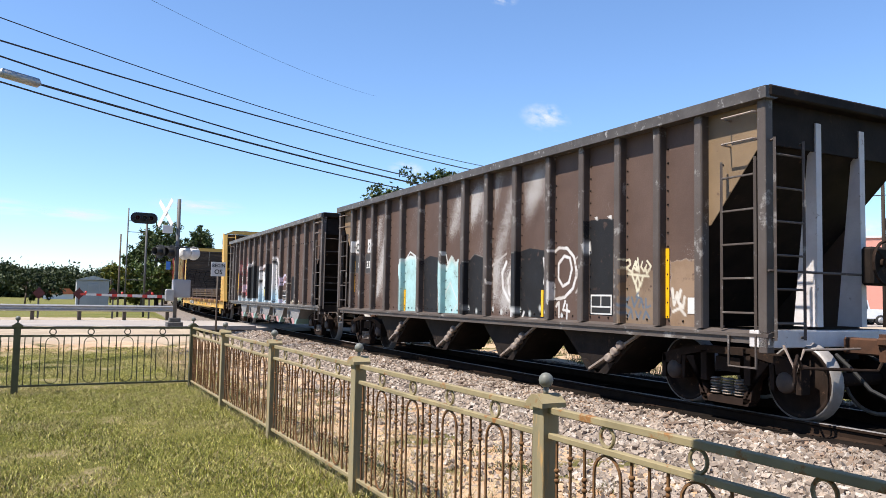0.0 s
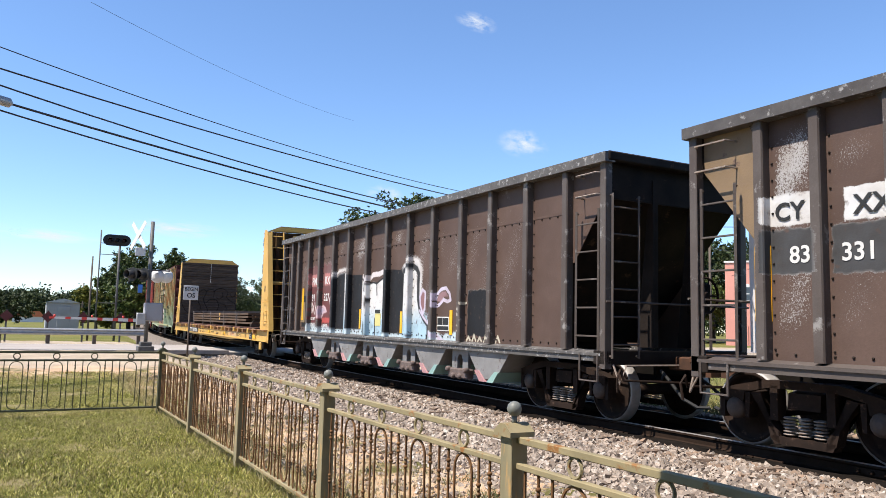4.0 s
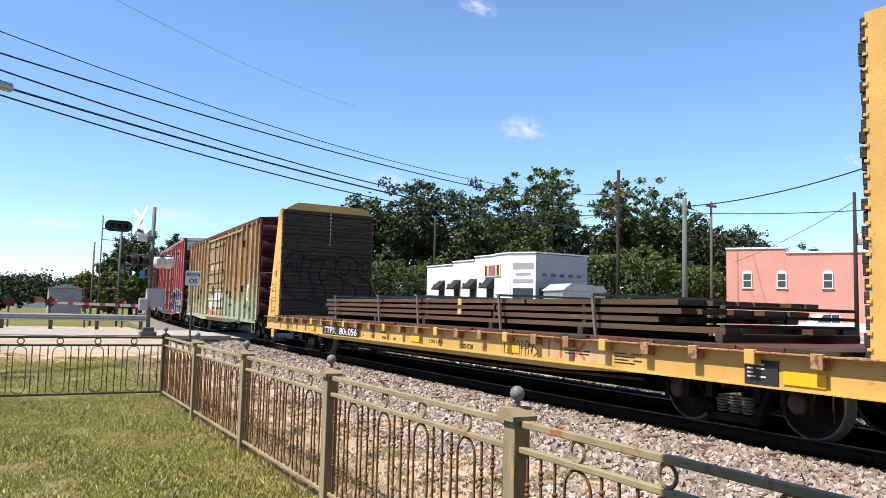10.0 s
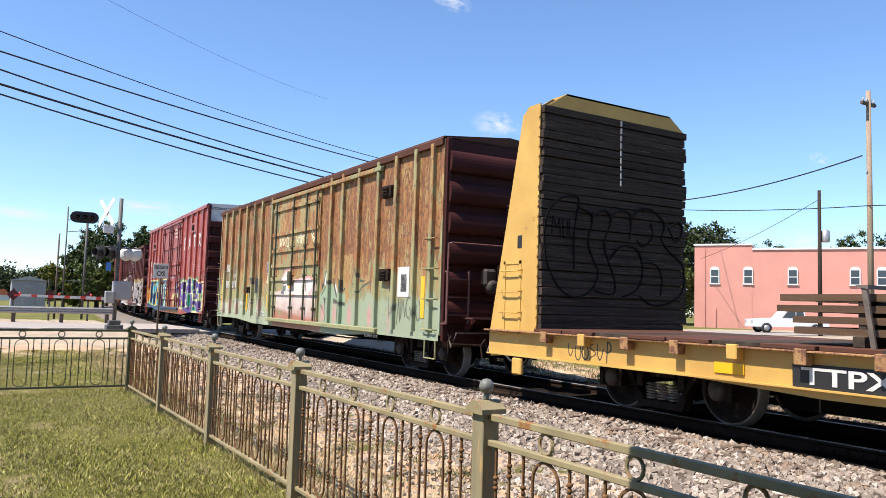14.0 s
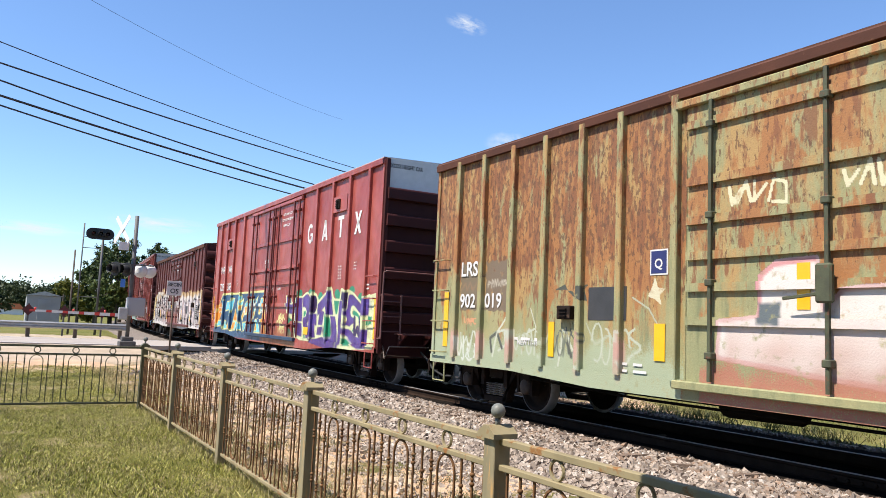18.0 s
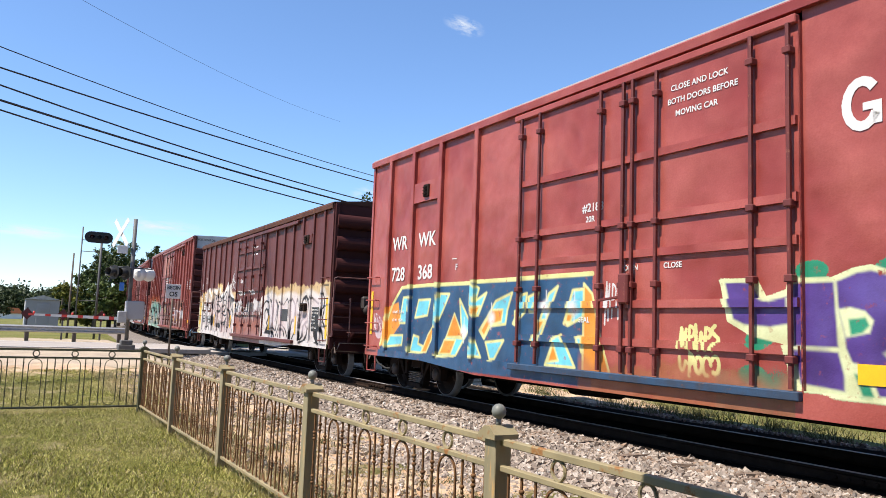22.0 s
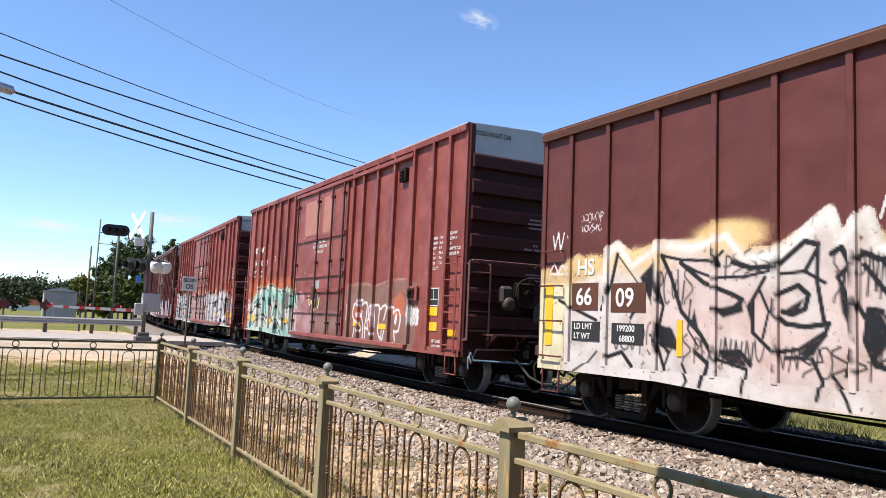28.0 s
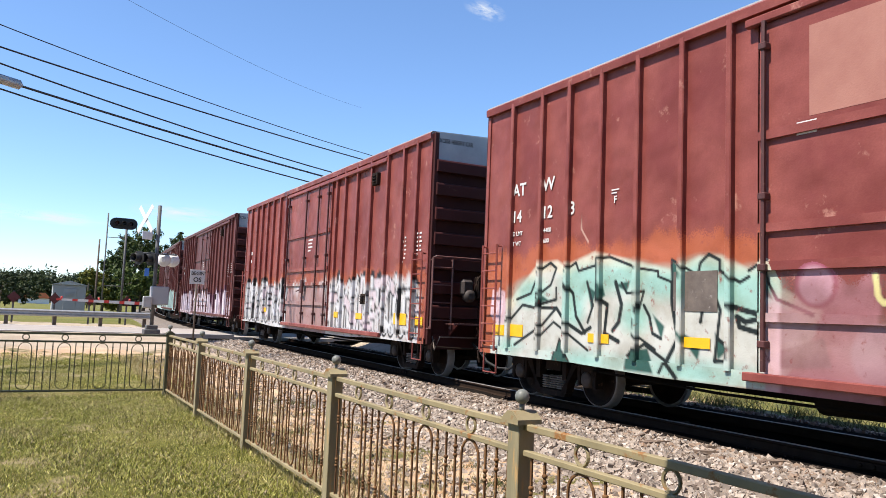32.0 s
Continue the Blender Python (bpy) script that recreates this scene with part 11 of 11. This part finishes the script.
guard = thing("guard_rail", "weathered steel guard rail along the road", "guard rail", at=pose(0, 38.3, 0.42))
bm = B()
prism(bm, [(0.0, 0.40), (-0.04, 0.46), (0.04, 0.52), (0.04, 0.58), (-0.04, 0.64), (0.0, 0.70), (0.015, 0.70), (-0.025, 0.64), (0.055, 0.58), (0.055, 0.52), (-0.025, 0.46), (0.015, 0.40)], -40, 5.5)
part("beam", bm, M_ALU, guard, "corrugated steel beam")
for k in range(13):
    bm = B()
    x = 5.2 - 1.9 * k
    box(bm, x - 0.08, x + 0.08, 0.06, 0.24, 0, 0.68, 0.01)
    part("post", bm, M_POLEWOOD, guard)

for x in (-0.3, 1.43, 2.96, 4.66):
    mk = thing("end_marker", "red diamond marker on a thin steel post", "road sign", "end of road markers", pose(x, 41.0, 0.42))
    bm = B()
    prism(bm, [(-0.28, 1.2), (0, 0.92), (0.28, 1.2), (0, 1.48)], -0.03, -0.02, "y")
    part("diamond_plate", bm, M_RED_SIGN, mk)
    bm = B()
    box(bm, -0.04, 0.04, -0.02, 0.03, 0, 1.5)
    part("post", bm, M_MAST, mk)

osign = thing("track_sign", "small white lineside sign on a thin post", "sign", at=pose(4.68, 24.0, 0.25))
bm = B()
box(bm, -0.22, 0.22, -0.012, 0.0, 1.98, 2.42, 0.003)
part("sign_plate", bm, M_WHITE, osign)
bm = B()
rod(bm, (0, 0.03, -0.2), (0, 0.03, 2.42), 0.028, 8)
part("post", bm, M_POLEWOOD, osign)
letters("BEGIN", 0.15, M_BLACK, end_pose(-0.19, -0.016, 2.26), osign, "lettering", 0.38)
letters("OS", 0.2, M_BLACK, end_pose(-0.12, -0.016, 2.05), osign, "lettering", 0.24)


# ---- poles and wires ----
def pole(x, y, h, r, label, arms=(), lean=0.0, mat=None):
    p = thing("utility_pole", label, "utility pole", "utility poles", pose(x, y, 0.2, 0, lean, 0))
    bm = B()
    rod(bm, (0, 0, -0.3), (0, 0, h), r, 10, r * 0.7)
    part("shaft", bm, mat or M_POLEWOOD, p)
    for z, w in arms:
        bm = B()
        box(bm, -w / 2, w / 2, -0.06, 0.06, z - 0.06, z + 0.06, 0.01)
        arm = part("crossarm", bm, M_POLEWOOD, p)
        for k in range(4):
            bm = B()
            lathe(bm, [(0.03, 0.06), (0.06, 0.1), (0.04, 0.14), (0.06, 0.18), (0.02, 0.22)], (-w / 2 + 0.1 + (w - 0.2) * k / 3, 0, z), "z", 8)
            part("insulator", bm, M_GALV, arm)
    return p


pole(34.6, 38.0, 11.2, 0.15, "tall dark wooden utility pole with a street lamp", mat=M_DARKPOLE)
bm = B()
pipe(bm, [(34.5, 38.0, 9.3), (33.4, 37.6, 9.5), (32.8, 37.4, 9.48)], 0.03, 6)
box(bm, 32.2, 32.85, 37.2, 37.45, 9.42, 9.54, 0.02)
solid("street_lamp", bm, M_ALU, "grey street lamp arm on a wooden pole", "street lamp")
pole(32.2, 30.0, 8.1, 0.17, "weathered grey wooden pole", mat=M_GREYPOLE)
pole(47.9, 30.0, 10.0, 0.15, "dark wooden pole with a grey transformer", mat=M_DARKPOLE)
bm = B()
lathe(bm, [(0.25, 0), (0.28, 0.05), (0.28, 0.75), (0.1, 0.85)], (48.25, 29.8, 6.7), "z", 12)
solid("transformer", bm, M_ALU, "grey transformer can on a wooden pole", "transformer")
pole(30.6, 17.0, 10.75, 0.13, "pale wooden utility pole with insulators", [(10.2, 1.0)], mat=M_PALEPOLE)
pole(34.9, 64.0, 10.6, 0.14, "dark thin wooden pole before the trees", mat=M_DARKPOLE)
pole(38.9, 34.0, 9.0, 0.10, "thin pale pole with a crossarm", [(8.7, 0.9)])
pole(-6.0, 18.0, 9.9, 0.16, "wooden utility pole beside the lawn", [(9.4, 1.6)])
pole(3.47, 44.5, 4.7, 0.06, "thin dark lineside pole")
pole(8.4, 120.0, 6.4, 0.12, "far thin pole above the woods")
wire_group = "overhead wires"


def wire(name, a, b2, sag, r, label, n=28):
    bm = B()
    a, b2 = Vector(a), Vector(b2)
    pts = [a.lerp(b2, k / n) - Vector((0, 0, sag * 4 * (k / n) * (1 - k / n))) for k in range(n + 1)]
    pipe(bm, pts, r, 5)
    return solid(name, bm, M_WIRE, label, "wire", wire_group)


for za, zb, sag, r in ((8.54, 9.75, 1.49, 0.014), (7.76, 8.72, 0.84, 0.022), (7.68, 8.37, 1.47, 0.022), (7.12, 7.29, 0.91, 0.03), (7.04, 7.66, 1.36, 0.022)):
    wire("overhead_wire", (-6.0, 18.0, za), (34.6, 38.0, zb), sag, r, "black overhead wire across the track")
wire("overhead_wire", (34.6, 38.0, 9.2), (70, 52, 10.0), 0.8, 0.02, "black overhead wire beyond the track")
wire("overhead_wire", (32.3, 30.0, 7.85), (30.1, 17.0, 8.2), 0.35, 0.03, "sagging black service cable")
wire("overhead_wire", (32.2, 30.0, 7.5), (30.5, 17.0, 6.2), 0.15, 0.02, "black overhead wire beyond the track")
wire("overhead_wire", (59.0, 49.0, 7.0), (47.9, 30.0, 9.6), 0.3, 0.02, "black overhead wire beyond the track")
wire("overhead_wire", (34.6, 38.0, 8.6), (34.9, 64.0, 8.2), 0.2, 0.015, "black overhead wire before the trees")
wire("overhead_wire", (34.6, 38.0, 8.1), (32.2, 30.0, 7.55), 0.1, 0.015, "black overhead wire beyond the track")
wire("overhead_wire", (30.5, 17.0, 6.2), (27.0, -8.0, 5.6), 0.4, 0.02, "black overhead wire beyond the track")
wire("overhead_wire", (1.4, 25.0, 11.3), (18.4, 45.0, 14.8), 0.35, 0.006, "thin faint wire high above the road")
bm = B()
lathe(bm, [(0.03, -0.5), (0.12, -0.42), (0.12, 0.42), (0.03, 0.5)], (0, 0, 0), "x", 12)
splice = solid("cable_splice_case", bm, M_ALU, "grey cylindrical splice case hung on a cable", "splice case")
splice.matrix_world = pose(-0.82, 20.55, 6.75, 0, 3, 26)


# ---- buildings beyond the track ----
def window(parent, x, y, z, w, h, axis, mat_frame, frame=0.08, mullion=True):
    bm = B()
    if axis == "x":
        box(bm, x - 0.06, x + 0.02, y - w / 2, y + w / 2, z, z + h)
    else:
        box(bm, x - w / 2, x + w / 2, y - 0.06, y + 0.02, z, z + h)
    wn_ = part("window", bm, mat_frame, parent)
    for s_ in ((0, 1) if mullion else (0,)):
        bm = B()
        hh = h / 2 if mullion else h
        z0, z1 = z + s_ * hh + frame / 2, z + (s_ + 1) * hh - frame / 2
        if axis == "x":
            box(bm, x - 0.07, x - 0.05, y - w / 2 + frame, y + w / 2 - frame, z0, z1)
        else:
            box(bm, x - w / 2 + frame, x + w / 2 - frame, y - 0.07, y - 0.05, z0, z1)
        part("pane", bm, M_GLASS, wn_)


shop = thing("shop_building", "low white building with black window awnings and stepped parapet", "building", at=pose(0, 0, 0.4))
steps = ((46.0, 48.0, 5.65), (48.0, 51.0, 5.6), (51.0, 54.5, 5.35), (54.5, 59.0, 5.15))
bm = B()
for y0, y1, h in steps:
    box(bm, 31.5, 37.4, y0, y1, 0, h)
part("wall", bm, M_WHITEPAINT, shop)
bm = B()
prism(bm, [(31.52, 46.0), (32.6, 44.4), (32.66, 44.46), (32.66, 46.0)], 0, 5.65, "z")
part("corner_wall", bm, M_WHITEPAINT, shop)
# Grey puts the shade of this unlit face into the white building's colour.
bm = B()
box(bm, 32.66, 37.4, 44.42, 46.0, 0, 5.6)
part("side_wall", bm, M_GREYWALL, shop, "side wall with its shade put in as grey")
bm = B()
for y0, y1, h in steps:
    box(bm, 31.42, 37.5, y0 + 0.01, y1 - 0.01, h, h + 0.1)
prism(bm, [(31.42, 46.0), (32.55, 44.32), (37.5, 44.32), (37.5, 46.0)], 5.65, 5.75, "z")
part("coping", bm, M_WHITE, shop)
for y in (48.7, 51.2, 53.7, 56.3):
    window(shop, 31.48, y, 2.3, 0.75, 1.45, "x", M_BLACKPAINT)
    bm = B()
    prism(bm, [(31.48, 3.9), (30.75, 3.2), (30.75, 3.1), (31.48, 3.1)], y - 0.55, y + 0.55, "y")
    part("awning", bm, M_BLACKPAINT, shop, "black canvas awning")
for k in range(4):
    bm = B()
    box(bm, 31.40, 31.48, 50.1 + k * 2.5 - 0.12, 50.1 + k * 2.5 + 0.12, 3.3, 3.6, 0.02)
    part("wall_lamp", bm, M_BLACKPAINT, shop)
def corner_panel(name, f0, f1, z0, z1, material, out, label=""):
    a, b_ = Vector((31.5, 46.0)), Vector((32.6, 44.4))
    n_ = Vector((-(a - b_).y, (a - b_).x)).normalized() * -out
    p, q = a.lerp(b_, f0) + n_, a.lerp(b_, f1) + n_
    n2 = n_.normalized() * 0.05
    bm_ = B()
    prism(bm_, [tuple(p), tuple(q), tuple(q - n2), tuple(p - n2)], z0, z1, "z")
    return part(name, bm_, material, shop, label)
corner_panel("shop_window", 0.1, 0.9, 0.8, 3.1, M_GLASS, 0.03)
corner_panel("fascia_trim", 0.08, 0.92, 4.5, 4.95, M_GREYWALL, 0.04, "grey ornamental trim")
corner_panel("fascia_trim", 0.2, 0.8, 4.05, 4.2, M_GREYWALL, 0.04)
corner_panel("shop_sign", 0.1, 0.9, 3.5, 3.75, M_GREYWALL, 0.04, "grey shop sign with unreadable lettering")
for k in range(5):
    bm = B()
    x = 33.2 + k * 0.8
    box(bm, x, x + 0.4, 44.38, 44.43, 4.0, 4.2)
    part("wall_vent", bm, M_STRAP, shop)
bm = B()
box(bm, 32.9, 37.0, 44.36, 44.44, 2.3, 3.1)
part("dark_opening", bm, M_GLASS, shop)
bm = B()
box(bm, 31.42, 31.49, 47.3, 49.5, 4.0, 4.95)
sg = part("panel_sign", bm, M_WHITE, shop, "small coloured sign")
for k, m_ in enumerate((M_BLACKPAINT, M_REFLECT, M_STRIPE_RED, M_BLUE_SIGN, M_STRIPE_RED, M_REFLECT, M_BLACKPAINT)):
    bm = B()
    box(bm, 31.39, 31.43, 47.45 + k * 0.28, 47.65 + k * 0.28, 4.1, 4.85)
    part("sign_bar", bm, m_, sg)
shed = thing("metal_shed", "small pale metal shed beside the white building", "shed", at=pose(34.0, 42.0, 0.1))
bm = B()
box(bm, -1.6, 2.2, -1.0, 1.2, 0, 3.2, 0.02)
part("wall", bm, M_ALU, shed)
bm = B()
prism(bm, [(-1.7, 3.2), (2.3, 3.2), (1.9, 3.6), (-0.9, 3.7)], -1.1, 1.3, "y")
part("roof", bm, M_GALV, shed)

# its own axes: x runs into the house, y back along the wall from its northern corner (0) to the south (negative)
brick = thing("brick_building", "salmon pink painted brick building with white sash windows", "building", at=pose(59.21, 49.96, 0.1, 0, 0, 32))
for nm, y0, y1, z in (("wall", -5.2, 0.0, 8.2), ("lower_wall", -30.0, -5.2, 7.75)):
    bm = B()
    box(bm, 0 if nm == "wall" else 0.02, 12, y0, y1, 0, z)
    part(nm, bm, M_PINK, brick)
    bm = B()
    box(bm, -0.1, 12.1, y0 + 0.02, y1 + (0.08 if nm == "wall" else -0.02), z, z + 0.17)
    part("coping", bm, M_WHITE, brick, "white parapet coping")
for y in (-1.87, -4.85, -8.68, -13.72, -15.81, -20.5):
    window(brick, -0.02, y, 4.55, 0.86, 1.35, "x", M_WHITE, 0.1)
    bm = B()
    pts = [(y + 0.43 * math.cos(a), 5.9 + 0.28 * math.sin(a)) for a in np.linspace(0, math.pi, 9)]
    prism(bm, pts, -0.08, 0.0)
    part("window_arch", bm, M_WHITE, brick)
    bm = B()
    box(bm, -0.12, 0.0, y - 0.5, y + 0.5, 4.46, 4.55)
    part("window_sill", bm, M_WHITE, brick)
for y, z0, z1 in ((-1.0, 0.0, 7.9), (-2.0, 0.3, 2.2)):
    bm = B()
    rod(bm, (-0.06, y, z0), (-0.06, y, z1), 0.035, 6)
    part("conduit", bm, M_PINK, brick)

pick = thing("pickup_truck", "white pickup truck parked by the pink building", "vehicle", at=pose(51.0, 34.6, 0.42, 0, 0, -35))
bm = B()
prism(bm, [(-2.7, 0.45), (-2.7, 0.98), (-1.5, 1.08), (-0.75, 1.12), (-0.2, 1.75), (0.9, 1.78), (1.05, 1.15), (2.65, 1.12), (2.7, 0.5)], -0.92, 0.92, "y")
part("body", bm, M_TRUCKWHITE, pick)
bm = B()
prism(bm, [(-0.62, 1.15), (-0.18, 1.68), (0.3, 1.7), (0.3, 1.15)], -0.935, 0.935, "y")
part("side_window", bm, M_GLASS, pick)
bm = B()
prism(bm, [(0.36, 1.15), (0.36, 1.7), (0.84, 1.7), (0.92, 1.15)], -0.935, 0.935, "y")
part("side_window", bm, M_GLASS, pick)
for x in (-1.75, 1.75):
    for y in (-0.86, 0.86):
        bm = B()
        lathe(bm, [(0.2, -0.12), (0.36, -0.12), (0.38, 0), (0.36, 0.12), (0.2, 0.12)], (x, y, 0.38), "y", 16)
        wh = part("wheel", bm, M_RUBBER, pick)
        bm = B()
        lathe(bm, [(0.02, -0.13), (0.21, -0.125), (0.21, 0.125), (0.02, 0.13)], (x, y, 0.38), "y", 12)
        part("rim", bm, M_ALU, wh)
for y in (-0.7, 0.7):
    bm = B()
    box(bm, -2.73, -2.68, y - 0.16, y + 0.16, 0.72, 0.9, 0.01)
    part("headlight", bm, M_GALV, pick)

street = thing("street_sign", "green street name plate on a thin post", "street sign", at=pose(37.0, 39.5, 0.2))
bm = B()
rod(bm, (0, 0, 0), (0, 0, 3.0), 0.03, 6)
part("post", bm, M_ALU, street)
bm = B()
box(bm, -0.1, 0.8, -0.02, 0.0, 2.75, 3.0)
pl = part("name_plate", bm, M_GREEN_SIGN, street)
bm = B()
box(bm, 0.0, 0.65, -0.026, -0.022, 2.83, 2.92)
part("text_bar", bm, M_WHITE, pl)

house = thing("far_house", "far low house with an orange roof", "house", at=pose(2.6, 190.0, -0.6))
bm = B()
box(bm, -3, 3, -2, 2, 0, 2.2)
part("wall", bm, M_WHITEPAINT, house)
bm = B()
prism(bm, [(-3.3, 2.2), (3.3, 2.2), (2.2, 3.4), (-2.2, 3.4)], -2.3, 2.3, "y")
part("roof", bm, M_ORANGE_ROOF, house)

# unseen roof and posts, added overhead to cast the shade on the near fence
shade_rig = thing("porch_roof", "unseen flat roof added so that its edge shades the fence", "porch roof", at=pose(0, 0, 0), kind="structure")
bm = B()
box(bm, -7.0, 1.15, -6.0, 2.24, 3.3, 3.45)
part("roof_slab", bm, M_POLEWOOD, shade_rig)
for x, y in ((1.0, -5.8), (-6.8, 2.05), (-6.8, -5.8)):
    bm = B()
    box(bm, x - 0.06, x + 0.06, y - 0.06, y + 0.06, -0.1, 3.3, 0.01)
    part("roof_post", bm, M_POLEWOOD, shade_rig)


# ---- a few fair-weather clouds, far off ----
def cloud_material():
    m, nt, b = nodes_of("cloud_vapour")
    vec = coords(nt, (1, 1, 1), True)
    tc = nt.nodes.new("ShaderNodeTexCoord")
    dist = nt.nodes.new("ShaderNodeVectorMath")
    dist.operation = "LENGTH"
    nt.links.new(tc.outputs["Object"], dist.inputs[0])
    fall = nt.nodes.new("ShaderNodeMapRange")
    fall.inputs["From Min"].default_value, fall.inputs["From Max"].default_value = 1.0, 0.1
    nt.links.new(dist.outputs["Value"], fall.inputs["Value"])
    mul = nt.nodes.new("ShaderNodeMath")
    mul.operation, mul.use_clamp = "MULTIPLY", True
    nt.links.new(fall.outputs["Result"], mul.inputs[0])
    nt.links.new(noise_fac(nt, vec, 1.7, 6, 0.42, 0.68), mul.inputs[1])
    nt.links.new(mul.outputs[0], b.inputs["Alpha"])
    b.inputs["Base Color"].default_value = (0, 0, 0, 1)
    b.inputs["Specular IOR Level"].default_value = 0.0
    b.inputs["Emission Color"].default_value = (0.86, 0.93, 1.0, 1)
    b.inputs["Emission Strength"].default_value = 0.58
    return m


M_CLOUD = cloud_material()
for x, z, w, h in ((1421, 612, 75, 48), (1228, 975, 85, 36), (1415, 600, 110, 50), (925, 385, 70, 30), (20, 190, 170, 22), (60, 193, 90, 18), (340, 232, 130, 26), (3200, 720, 90, 30), (3100, 335, 200, 60), (-150, 200, 160, 24)):
    verts, faces = [(0, 0, 0)], []
    for k in range(24):
        a = k * math.tau / 24
        verts.append((math.cos(a), 0.12 * math.sin(3 * a), math.sin(a)))
        faces.append((0, k + 1, (k + 1) % 24 + 1))
    me = bpy.data.meshes.new("cloud")
    me.from_pydata(verts, [], faces)
    me.materials.append(M_CLOUD)
    ob = tagged(new("cloud", me), "small wispy white cloud in a blue sky", "cloud", kind="structure")
    ob.matrix_world = Matrix.Translation((x, 2000, z)) @ Matrix.Diagonal((w, 1, h, 1))
    ob.visible_shadow = False

motions()
